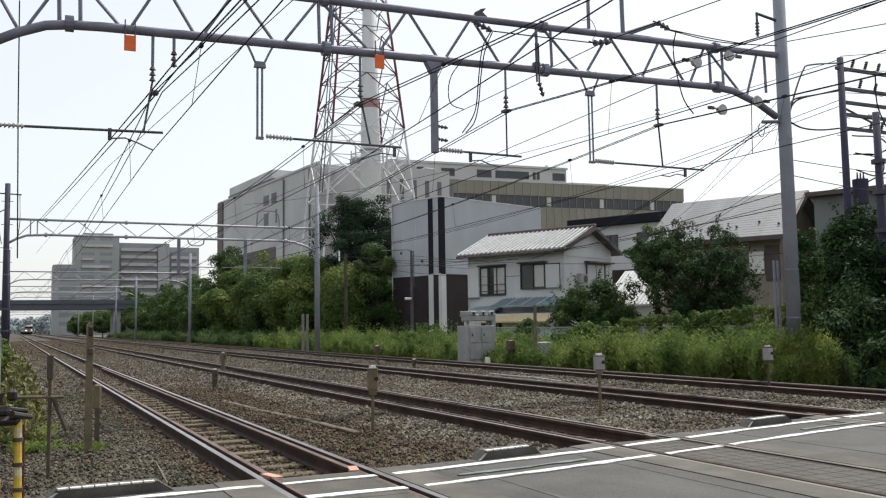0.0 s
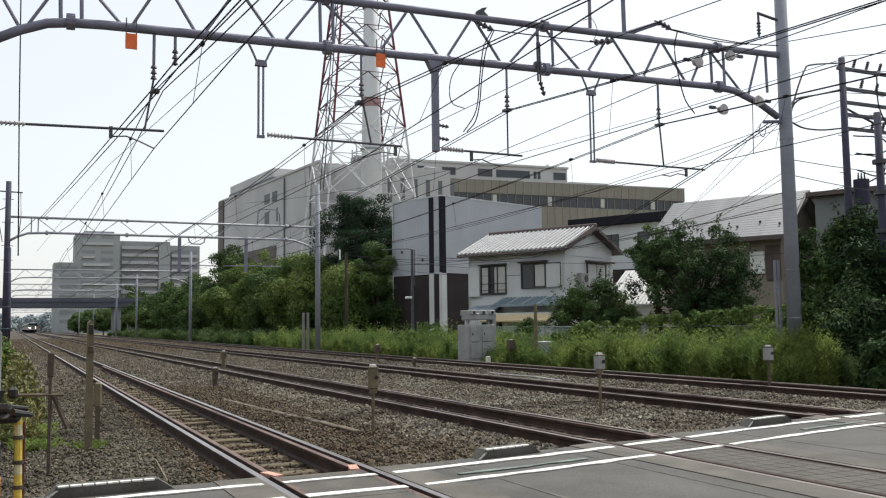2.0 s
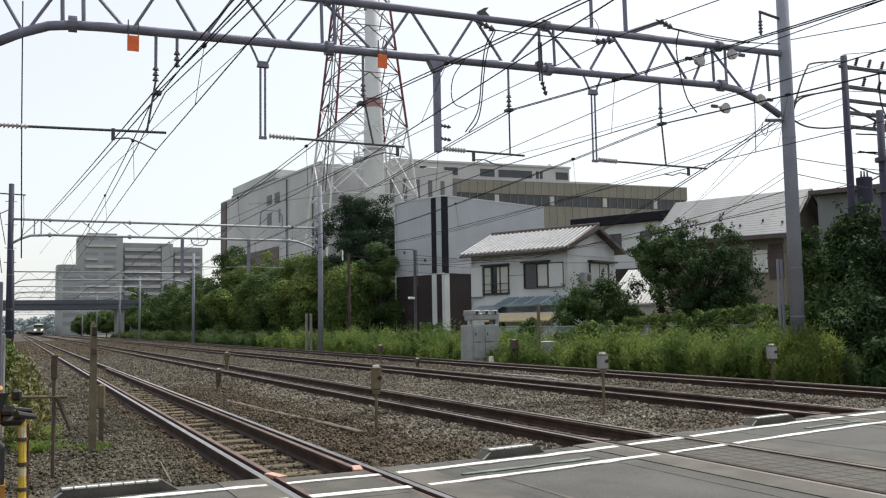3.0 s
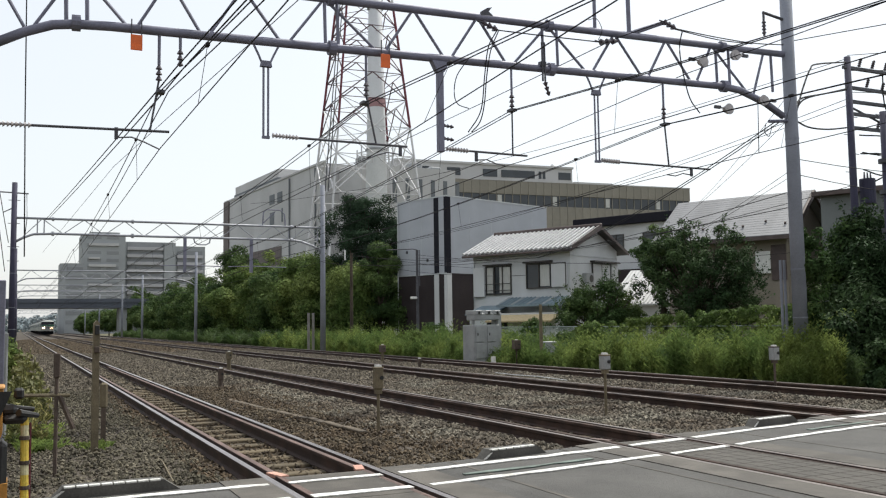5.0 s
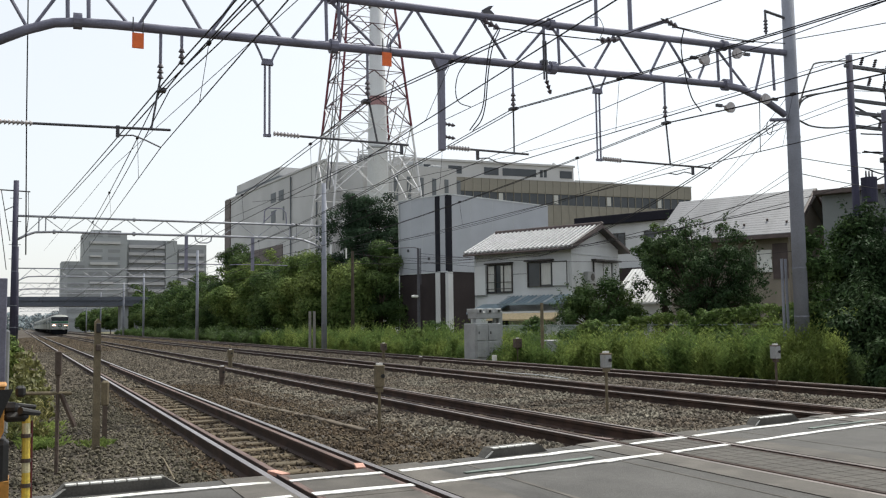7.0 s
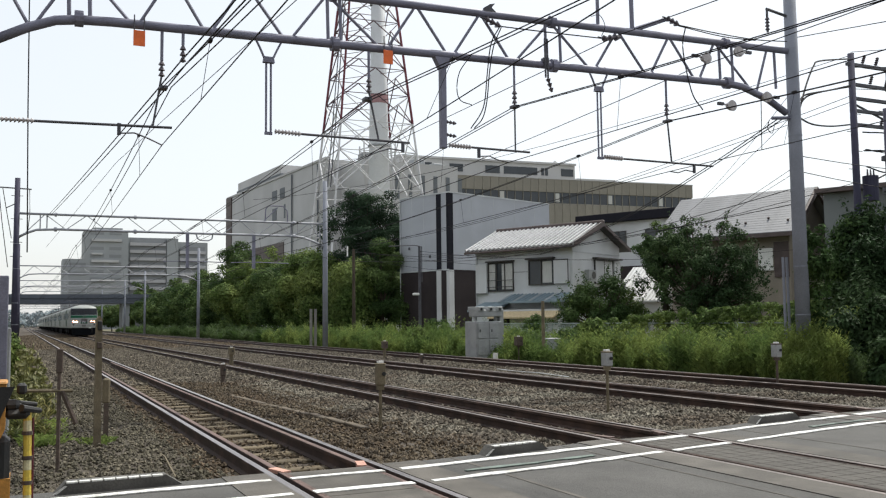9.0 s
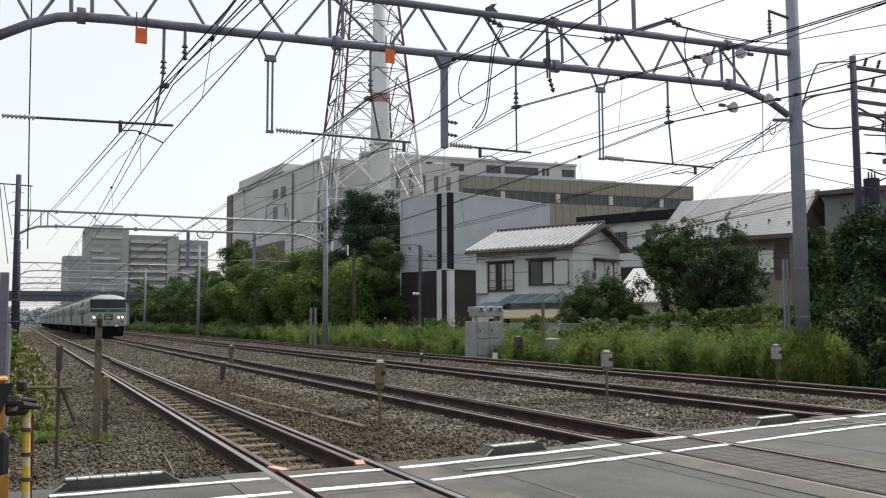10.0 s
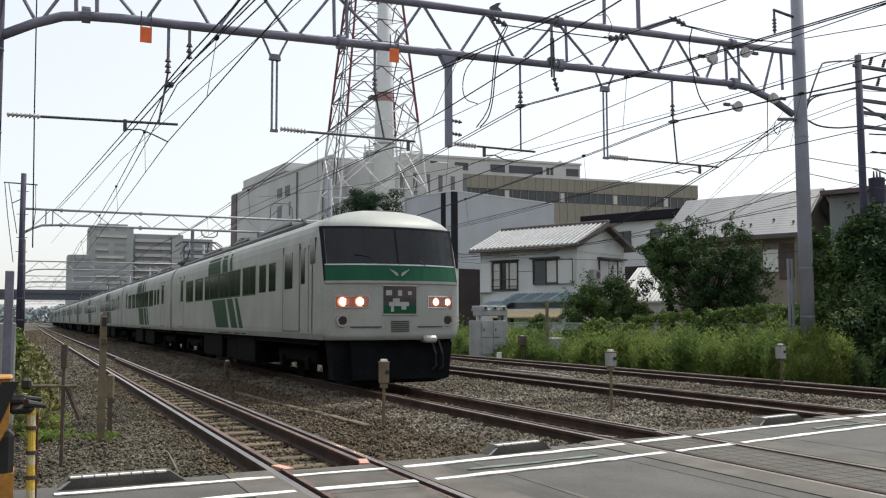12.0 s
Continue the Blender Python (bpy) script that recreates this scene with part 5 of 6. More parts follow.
for x, y, w, h, mat in ((22.5, 19.5, 1.7, 4.7, "leaf_mid"), (23.2, 19.2, 2.9, 5.4, "leaf_dark"), (21.9, 18.2, 1.9, 3.9, "leaf_dark"), (23.9, 17.6, 3.2, 5.2, "leaf_dark"), (22.6, 16.9, 2.6, 4.6, "leaf_dark"), (24.6, 19.8, 2.6, 5.0, "leaf_dark"), (21.8, 15.6, 2.4, 4.0, "leaf_dark"), (20.4, 17.2, 1.8, 2.4, "leaf_dark"), (20.6, 15.4, 2.0, 2.8, "leaf_dark"), (19.6, 15.9, 1.6, 1.9, "leaf_dark"), (19.4, 14.6, 1.6, 1.7, "leaf_dark"), (22.6, 14.6, 2.6, 4.8, "leaf_dark"), (24.2, 15.6, 3.0, 5.6, "leaf_dark"), (24.9, 17.0, 3.4, 5.5, "leaf_dark"), (25.8, 18.8, 3.2, 5.8, "leaf_dark"), (26.2, 16.4, 3.6, 6.2, "leaf_dark"), (20.6, 13.8, 1.8, 2.2, "leaf_dark"), (19.3, 18.0, 1.3, 1.7, "leaf_mid")):
    tree("tree", x, y, -0.6, w, w, h + 0.6, 0.1, "dense dark trackside tree overgrown with vines", mat, n=75, leaves=11000, size=0.07, rmin=0.18, rmax=0.5, top=0.7, trunk=0.1, shoots=28)
for x, y, w, h in ((22.2, 48.8, 2.2, 1.9), (20.6, 31.5, 1.6, 1.5), (20.4, 29.8, 1.4, 1.9), (22.2, 38.0, 2.4, 1.9), (19.8, 33.5, 1.8, 1.2), (18.4, 16.2, 1.4, 1.7), (18.2, 14.6, 1.4, 1.5)):
    tree("shrub", x, y, -0.55, w, w, h + 0.5, 0.05, "self-sown green shrub among the weeds", "leaf_mid" if w > 1.5 else ("leaf_dark" if x > 18 and y < 17 else "weed" if y < 17 else "leaf"), n=26, leaves=3600, size=0.075, rmin=0.15, rmax=0.4, trunk=0.05)
for i in range(10):
    x, y, w = 17.6 + 4.4 * RNG.random(), 19.0 + 26 * RNG.random() ** 1.2, RNG.uniform(0.7, 1.3)
    tree("shrub", x, y, -0.5, w, w, RNG.uniform(1.0, 1.75), 0.05, "low dark green shrub among tall weeds", "leaf_mid" if i % 3 else "leaf", n=22, leaves=1500, size=0.07, rmin=0.1, rmax=0.3, trunk=0.03)
# ivy on the near pole and vines on the fence
c = [(17.82 + RNG.uniform(0.0, 0.45), GY + RNG.uniform(-0.3, 0.3), RNG.uniform(-0.3, 3.6)) for _ in range(60)]
ivy = thing("ivy", "dark ivy climbing the foot of a concrete pole", "ivy", pose(0, 0, 0))
leaf_cloud("leaves", c, [RNG.uniform(0.12, 0.26) for _ in c], 4200, 0.06, "leaf_mid", ivy)
c, r = [], []
for y in np.arange(17.5, 33.0, 0.16):
    zt = np.interp(y, [18, 22, 27, 30.5, 33], [1.75, 1.65, 1.45, 1.25, 0.9])
    for _ in range(3):
        c.append((22.5 + RNG.uniform(-0.25, 0.25), y + RNG.uniform(-0.1, 0.1), zt - RNG.random() ** 2 * 1.6 + 0.1))
        r.append(RNG.uniform(0.12, 0.24))
vine = thing("vine_hedge", "green vines covering a chain-link fence", "hedge", pose(0, 0, 0))
leaf_cloud("leaves", c, r, 22000, 0.06, "leaf", vine)

def weeds(name, x0, x1, y0, y1, count, h0, h1, mat, label, ground=-0.5, leaf=0.16, per=7):
    """Tall stalks with narrow leaves."""
    v, f = [], []
    tufts = max(1, count // 13)
    cx, cy = RNG.uniform(x0, x1, tufts), RNG.uniform(0, 1, tufts) ** 1.3 * (y1 - y0) + y0
    ch = RNG.uniform(h0, h1, tufts) * (0.82 + 0.3 * np.sin(cx * 2.1 + cy * 0.9) * np.sin(cy * 0.61 + cx))
    pick = RNG.integers(0, tufts, count)
    bx, by = cx[pick] + RNG.normal(0, 0.085, count), cy[pick] + RNG.normal(0, 0.085, count)
    hh = ch[pick] * RNG.uniform(0.72, 1.08, count)
    if x0 > 10:
        hh = hh * np.interp(by, [14, 18, 24], [1.2, 1.15, 1.0])
    for x, y, h in zip(bx, by, hh):
        a = RNG.uniform(0, 6.28)
        tx, ty = x + math.cos(a) * h * 0.09, y + math.sin(a) * h * 0.09
        k = len(v)
        v += [(x - 0.008, y, ground), (x + 0.008, y, ground), (tx, ty, ground + h)]
        f.append((k, k + 1, k + 2))
        for j in range(per):
            t = 0.25 + 0.75 * (j + RNG.random()) / per
            b = RNG.uniform(0, 6.28)
            l = leaf * (1.25 - 0.6 * t)
            px, py, pz = x + (tx - x) * t, y + (ty - y) * t, ground + h * t
            dx, dy = math.cos(b), math.sin(b)
            k = len(v)
            v += [(px, py, pz), (px + dx * l * 0.5 - dy * l * 0.14, py + dy * l * 0.5 + dx * l * 0.14, pz + l * 0.6),
                  (px + dx * l, py + dy * l, pz + l * 0.75), (px + dx * l * 0.5 + dy * l * 0.14, py + dy * l * 0.5 - dx * l * 0.14, pz + l * 0.5)]
            f.append((k, k + 1, k + 2, k + 3))
    return tagged(mesh_part(name, v, f, mat), label, "weeds", kind="stuff")


weeds("weeds", 16.85, 22.3, 16.2, 40.0, 13500, 0.75, 1.6, "weed", "tall yellow-green weeds along the track side", -0.45, leaf=0.18, per=9)
weeds("weeds", 17.6, 22.3, 16.2, 40.0, 5500, 0.5, 1.35, "weed_dull", "darker broad-leaved weeds among the tall ones", -0.45, leaf=0.2, per=11)
weeds("weeds", 16.5, 17.75, 15.6, 17.0, 1500, 0.95, 1.38, "weed", "tall green weeds round the foot of a pole", -0.45, leaf=0.13, per=13)
weeds("weeds", 17.6, 20.4, 14.2, 16.3, 1500, 0.55, 0.95, "weed_dull", "dull green weeds in the shade of trackside trees", -0.45, leaf=0.13, per=12)
weeds("weeds", 18.0, 23.5, 38.0, 75.0, 9000, 1.0, 1.9, "weed", "tall yellow-green weeds along the track side", leaf=0.21, per=8)
weeds("weeds", 18.2, 23.5, 70.0, 200.0, 9000, 0.8, 1.7, "weed_dull", "tall green weeds along the track side", leaf=0.42, per=4)
weeds("weeds", -0.6, 0.3, 14.5, 34.0, 420, 0.12, 0.5, "dry_weed", "low yellowing weeds beside the track", -0.34, leaf=0.12, per=5)
weeds("weeds", -0.3, 0.38, 14.5, 22.0, 280, 0.2, 0.6, "dry_weed", "yellowing grass beside the track", -0.33, leaf=0.13, per=6)
weeds("weeds", 0.2, 0.62, 13.3, 16.3, 260, 0.08, 0.2, "weed", "small tufts of green grass in the ballast", -0.30, leaf=0.12, per=5)
weeds("weeds", 0.95, 1.15, 12.4, 12.9, 30, 0.1, 0.22, "weed", "small tuft of green grass at a post", -0.2, leaf=0.1, per=5)

# ---------------------------------------------------------------- lineside things
def trackside_box(x, y, ztop, zbox, w, name, label, mat, leg="post_grey", ground=-0.16, lean=0.0, r=0.025):
    """A small case on a slim post beside the rails."""
    t = thing(name, label, "detector", pose(x, y, ground, lean, 0, 0), group="trackside detectors")
    part("post", rod((0, 0, -0.1), (0, 0, zbox - ground), r, None, 8), leg, t)
    part("case", box(-w / 2, w / 2, -w / 2, w / 2, zbox - ground, ztop - ground - 0.03, bevel=0.012), mat, t)
    part("cap", box(-w / 2 - 0.004, w / 2 + 0.004, -w / 2 - 0.004, w / 2 + 0.004, ztop - ground - 0.035, ztop - ground - 0.01, bevel=0.006), leg, t)
    part("clip", box(-0.04, 0.04, -0.04, 0.04, ztop - ground - 0.01, ztop - ground + 0.02), "sign_white", t)
    part("eye", rod((0.03, -w / 2 - 0.02, (zbox + ztop) / 2 - ground), (0.03, -w / 2 + 0.02, (zbox + ztop) / 2 - ground), 0.03, None, 10), "black", t, "dark round lens")
    part("collar", box(-0.045, 0.045, -0.045, 0.045, zbox - ground - 0.07, zbox - ground), leg, t)
    return t


trackside_box(4.79, 12.47, 0.78, 0.45, 0.125, "obstacle_detector", "grey obstacle detector case on a slim post", "post_grey")
trackside_box(8.99, 12.76, 0.84, 0.58, 0.145, "obstacle_detector", "dull grey detector case on a slim post", "cabinet")
trackside_box(14.54, 14.49, 0.82, 0.52, 0.16, "obstacle_detector", "dull grey detector case on a slim post", "cabinet", "rust_box")
trackside_box(6.85, 32.58, 0.51, 0.25, 0.2, "obstacle_detector", "weathered detector case on a short post", "post_grey", r=0.07)
trackside_box(13.76, 35.3, 0.55, 0.25, 0.22, "obstacle_detector", "weathered detector case on a short post", "rust_box", r=0.07)
trackside_box(16.9, 29.6, 0.75, 0.4, 0.25, "obstacle_detector", "brown detector case on a slim post", "rust_box", "rust_box", -0.3)
trackside_box(4.8, 23.84, 0.32, 0.02, 0.13, "marker_stub", "short brown trackside stub", "rust_box", "rust_box", r=0.058)
trackside_box(12.9, 29.5, 0.18, -0.02, 0.13, "marker_stub", "short brown trackside stub", "rust_box", "rust_box", r=0.058)

# concrete post with its short neighbour
t = thing("concrete_post", "weathered square concrete post with a dark lens near its top", "post", pose(0.91, 12.31, -0.25, 0, 0, 8))
part("shaft", prism([(-0.042, -0.1), (0.042, -0.1), (0.036, 1.7), (0.0, 1.74), (-0.036, 1.7)], "y", -0.03, 0.03), "post_grey", t)
part("lens", box(-0.025, 0.03, -0.05, -0.03, 1.56, 1.68, bevel=0.008), "black", t)
part("lower_lens", box(-0.03, 0.035, -0.05, -0.03, 1.33, 1.41, bevel=0.008), "rust_box", t)
part("foot", box(-0.17, 0.15, -0.12, 0.1, -0.1, 0.09, bevel=0.04), "rust_box", t, "dark foot block")
t = thing("marker_post", "short rusty marker post with a pale cap", "post", pose(1.06, 12.9, -0.25))
part("shaft", box(-0.03, 0.03, -0.02, 0.02, -0.1, 0.62), "rust_box", t)
part("cap", box(-0.05, 0.05, -0.03, 0.03, 0.58, 0.92, bevel=0.025), "post_grey", t)
# thin stake with a lever
t = thing("lever_stake", "thin rusty stake with a bar and a bent foot", "stake", pose(0.41, 11.0, -0.3))
part("stake", rod((0, 0, -0.1), (0.0, 0, 1.4), 0.022, 0.02, 6), "rust_box", t)
part("head", box(-0.035, 0.035, -0.03, 0.03, 1.15, 1.42, bevel=0.01), "rust_box", t)
part("bar", rod((-0.4, 0, 0.97), (0.14, 0, 0.95), 0.022, None, 6), "post_grey", t, "pale wooden bar")
part("foot", rod((0.03, 0, 0.95), (0.18, 0, 0.58), 0.03, None, 6), "rust_box", t)
# cable trough beside the second track
for i in range(9):
    t = thing("cable_duct", "brownish concrete cable duct lid lying in ballast", "cable duct", pose(4.52 - i * 0.055, 12.3 + i * 0.78, -0.165, random.uniform(-1, 1), 0, 3 + random.uniform(-3, 3)), group="cable duct lids")
    part("lid", box(-0.06, 0.06, 0, 0.76, 0, 0.04, bevel=0.01), "wood_worn", t)
cable([(1.42, 9.3, -0.12), (1.45, 9.9, -0.1), (1.5, 10.6, -0.1), (1.52, 11.2, -0.13)], 0.009, "pale signalling cable lying in the ballast", "post_grey", "track cables", name="track_cable")
cable([(12.9, 20.0, -0.12), (12.95, 21.5, -0.09), (13.0, 23.0, -0.11), (12.95, 24.0, -0.09)], 0.012, "pale signalling cable lying in the ballast", "galvanised", "track cables", name="track_cable")

# crossing gate machine and guy wire cover in the foreground
t = thing("crossing_gate", "yellow and black striped crossing gate machine", "crossing gate", pose(-0.2, 6.35, -0.25))
part("column", box(-0.16, 0.16, -0.12, 0.12, -0.13, 0.95, bevel=0.03), "black", t)
hd = part("housing", prism([(-0.34, 0.85), (0.06, 0.85), (0.13, 1.0), (0.13, 1.27), (-0.34, 1.27)], "y", -0.16, 0.16), "gate_orange", t, "dull orange housing")
for a in (-0.3, -0.08):
    bm = bmesh.new()
    for y in (-0.165, ):
        vs = [bm.verts.new(p) for p in ((a, y, 0.86), (a + 0.1, y, 0.86), (a + 0.26, y, 1.26), (a + 0.16, y, 1.26))]
        bm.faces.new(vs)
    part("black_stripe", bm, "black", hd, "black diagonal stripe")
part("lid", box(-0.36, 0.14, -0.17, 0.17, 1.27, 1.29, bevel=0.01), "gate_orange", t)
part("latch_block", box(0.19, 0.25, -0.03, 0.03, 1.2, 1.27, bevel=0.015), "black", t, "black latch block")
part("latch_arm", rod((0.1, 0, 1.16), (0.31, 0.03, 1.13), 0.022, 0.014, 8), "black", t)
part("cable_grip", box(0.12, 0.27, -0.07, 0.0, 1.05, 1.11, bevel=0.025), "black", t)
part("hinge", box(0.11, 0.22, -0.05, 0.05, 1.09, 1.17, bevel=0.03), "black", t)
part("clamp", rod((0.22, -0.08, 1.12), (0.33, 0.03, 1.09), 0.024, 0.016, 8), "black", t)
part("column_band", box(-0.165, 0.165, -0.125, 0.125, 0.5, 0.7), "gate_orange", t, "dull orange band")
g = thing("guy_wire_cover", "yellow and cream banded guy wire cover", "guy wire", pose(0, 0, 0))
p0, p1 = Vector((0.07, 6.25, -0.2)), Vector((0.055, 6.35, 0.86))
for i in range(14):
    a, b = p0.lerp(p1, i / 14), p0.lerp(p1, (i + 1) / 14)
    part("sleeve", rod(a, b, 0.025, 0.024, 10), "cream" if i % 3 == 0 else "yellow", g, "cream sleeve" if i % 3 == 0 else "yellow sleeve")
    if i % 2 == 1:
        part("ring", rod(b - Vector((0, 0, 0.012)), b + Vector((0, 0, 0.012)), 0.031, None, 10), "rust_box", g)
part("stay", rod((0.095, 6.3, -0.2), (0.09, 6.36, 0.8), 0.007, None, 5), "tower_red", g, "thin red cable")
# fence and cases by the far foot of the near gantry
t = thing("relay_box", "grey steel relay box beside a pole", "cabinet", pose(-0.62, 15.4, -0.4))
part("body", box(-0.5, 0.5, -0.25, 0.25, 0, 1.75, bevel=0.02), "cabinet", t)
part("door_seam", box(-0.01, 0.01, -0.256, -0.25, 0.1, 1.65), "dark_steel", t)
t = thing("steel_post", "plain grey steel post beside the track", "post", pose(-0.22, 14.5, -0.4))
part("shaft", box(-0.06, 0.06, -0.06, 0.06, 0, 2.5, bevel=0.01), "steel", t)
tree("shrub", -0.3, 30.0, -0.4, 0.9, 3.0, 1.7, 0.05, "leafy green trackside bush", "leaf", n=26, leaves=3000, size=0.1, rmin=0.25, rmax=0.5, trunk=0.04)
for i, (x, y, h) in enumerate(((-0.02, 17.6, 1.15), (0.1, 18.4, 1.25), (0.28, 19.6, 1.15), (-0.1, 16.3, 0.95), (0.2, 17.0, 0.9), (0.35, 21.0, 1.0), (0.05, 16.8, 1.3), (0.15, 19.0, 1.2), (0.3, 18.0, 0.85), (0.0, 19.4, 1.35), (0.42, 20.2, 0.9), (0.22, 21.6, 1.3), (0.45, 17.4, 0.7))):
    t = thing("weed_stalk", "tall dry yellow weed stalk with a pale head", "weed", pose(x, y, -0.35), group="dry weed stalks")
    part("stem", tube([(0, 0, 0), (0.02, 0, h * 0.6), (0.05, 0, h)], 0.012, 5), "dry_weed", t)
    leaf_cloud("leaves", [(0.02, 0, h * k) for k in (0.3, 0.5, 0.7, 0.9)], [0.12, 0.13, 0.11, 0.08], 130, 0.06, "dry_weed", t)
    part("flower_head", rod((0.05, 0, h), (0.06, 0, h + 0.05), 0.018, 0.012, 6), "cream", t, "pale seed head")

# signalling cabinets
t = thing("signal_cabinet", "tall grey steel signalling cabinet on a concrete base", "cabinet", pose(16.9, 32.2, -0.3, 0, 0, 12))
part("base", box(-0.85, 0.85, -0.4, 0.4, -0.2, 0.12), "concrete", t)
part("body", box(-0.8, 0.55, -0.35, 0.35, 0.12, 1.62, bevel=0.02), "cabinet", t)
for x in (-0.72, -0.12):
    d = part("door", box(x, x + 0.42, -0.385, -0.35, 0.95, 1.55, bevel=0.01), "cabinet", t)
    part("handle", box(x + 0.08, x + 0.12, -0.40, -0.385, 1.2, 1.3), "black", d)
    part("door", box(x, x + 0.42, -0.385, -0.35, 0.3, 0.9, bevel=0.01), "cabinet", t)
part("top_frame", box(-0.65, 0.6, -0.3, 0.3, 1.8, 2.08, bevel=0.03), "cabinet", t)
for x in (-0.5, 0.0, 0.45):
    part("terminal", box(x - 0.16, x + 0.16, -0.34, 0.34, 2.02, 2.2, bevel=0.02), "cabinet", t)
    part("terminal_hole", rod((x, -0.35, 2.1), (x, -0.33, 2.1), 0.06, None, 8), "black", t)
for x in (-0.55, 0.5):
    part("leg", box(x - 0.05, x + 0.05, -0.05, 0.05, 1.6, 1.85), "cabinet", t)
part("side_post", box(0.6, 0.82, -0.15, 0.15, 0.0, 2.1, bevel=0.02), "cabinet", t)
t = thing("white_marker", "short white round-topped marker post", "post", pose(16.45, 30.6, -0.35))
part("shaft", rod((0, 0, -0.1), (0, 0, 0.46), 0.1, 0.09, 12), "sign_white", t)
t = thing("junction_box", "small grey junction box on legs", "cabinet", pose(18.6, 30.0, -0.5))
part("body", box(-0.3, 0.3, -0.2, 0.2, 0.5, 1.15, bevel=0.02), "cabinet", t)
for s in (-0.22, 0.22):
    part("leg", box(s - 0.03, s + 0.03, -0.03, 0.03, 0, 0.5), "galvanised", t)
t = thing("steel_post", "plain brown-grey post beside the weeds", "post", pose(17.5, 28.8, -0.5))
part("shaft", rod((0, 0, 0), (0, 0, 2.55), 0.07, 0.06, 10), "post_grey", t)
t = thing("steel_post", "pair of pale posts beside the gantry pole", "post", pose(17.2, 56.8, -0.4))
for s in (-0.15, 0.15):
    part("shaft", box(s - 0.07, s + 0.07, -0.07, 0.07, 0, 2.6), "concrete", t)
# poles by the tree belt
t = thing("utility_pole", "slim dark wooden pole with a small white fitting", "pole", pose(21.0, 59.7, -0.5))
part("shaft", rod((0, 0, 0), (0, 0, 6.9), 0.13, 0.1, 10), "bark", t)
part("fitting", box(-0.5, -0.42, -0.05, 0.05, 6.4, 7.1), "sign_white", t)
t = thing("street_lamp", "slim grey lamp post with a short arm", "street lamp", pose(22.0, 50.5, -0.5))
part("shaft", rod((0, 0, 0), (0, 0, 6.4), 0.1, 0.08, 10), "dark_steel", t)
part("arm", tube([(0, 0, 6.4), (-0.3, 0, 6.45), (-2.0, 0, 6.35)], 0.03, 6), "dark_steel", t)
part("brace", rod((0.15, 0, 6.4), (0.15, 0, 4.2), 0.03, None, 6), "dark_steel", t)
part("lamp_head", box(-0.45, -0.05, -0.1, 0.1, 3.4, 3.55, bevel=0.03), "sign_white", t)
# chain-link fence
fence = thing("chain_link_fence", "grey-green chain-link fence with steel posts", "fence", pose(22.5, 0, -0.55))
for i in range(12):
    part("post", rod((0, 17 + i * 2.4, 0), (0, 17 + i * 2.4, 1.75), 0.035, None, 8), "mesh_wire", fence)
part("top_rail", rod((0, 17, 1.72), (0, 43.4, 1.72), 0.025, None, 6), "mesh_wire", fence)
bm = bmesh.new()
for i in range(220):
    for s in (-1, 1):
        y = 30.5 + i * 0.058
        rod((0, y, 0.1), (0, y + s * 1.6, 1.7), 0.004, None, 3, bm, False)
tagged(part("wire_mesh", bm, "mesh_wire", fence), kind="stuff")
t = thing("steel_conduit", "pair of grey conduits beside a pole", "conduit", pose(17.32, GY + 0.3, -0.5))
for s in (0, 0.14):
    part("pipe", rod((s, 0, 0), (s * 0.9, 0, 3.36), 0.035, None, 8), "pole_concrete", t)

# utility poles behind the foliage
def utility_pole(x, y, top, label):
    t = thing("utility_pole", label, "pole", pose(x, y, -0.6))
    part("shaft", rod((0, 0, 0), (0, 0, top + 0.6), 0.13, 0.10, 14), "dark_pole", t, smooth=True)
    for k in range(10):
        s = 1 if k % 2 else -1
        part("step_bolt", rod((0, 0, 3 + k * 0.6), (s * 0.32, 0, 3 + k * 0.6), 0.012, None, 4), "dark_steel", t)
    return t


u = utility_pole(23.95, 20.2, 9.75, "dark concrete utility pole with crossarms and transformer")
for z, a, b in ((9.4, -0.2, 2.3), (8.75, -0.1, 2.1), (8.3, -0.1, 2.4), (7.9, -0.1, 2.5), (7.45, -0.1, 2.0)):
    part("crossarm", box(a, b, -0.05, 0.05, z + 0.55, z + 0.65), "dark_steel", u)
part("arm_strut", rod((0.1, 0, 8.7), (1.6, 0, 8.25), 0.035, None, 6), "dark_steel", u)
for x, z in ((0.5, 10.1), (1.1, 10.1), (1.7, 10.1), (0.8, 9.45), (1.5, 9.4), (1.2, 8.1), (1.7, 8.1)):
    bm = bmesh.new()
    for j in range(4):
        rod((x + 0.03 * j, -0.02, z + 0.07 * j), (x + 0.03 * j + 0.02, -0.02, z + 0.07 * j + 0.05), 0.06, 0.03, 8, bm)
    part("pin_insulator", bm, "dark_insulator", u)
tr = part("transformer", rod((0.5, -0.1, 5.6), (0.5, -0.1, 6.4), 0.24, None, 16), "dark_pole", u, "dark cylindrical transformer")
for s in (-0.12, 0.02, 0.16):
    part("bushing", rod((0.5 + s, -0.1, 6.4), (0.5 + s, -0.1, 6.62), 0.035, 0.02, 6), "dark_insulator", tr)
u2 = utility_pole(22.45, 17.8, 7.3, "thick grey concrete utility pole with black cables")
for z0 in (4.4, 5.5, 6.4):
    part("band", rod((0, 0, z0), (0, 0, z0 + 0.12), 0.2, None, 14), "dark_steel", u2)
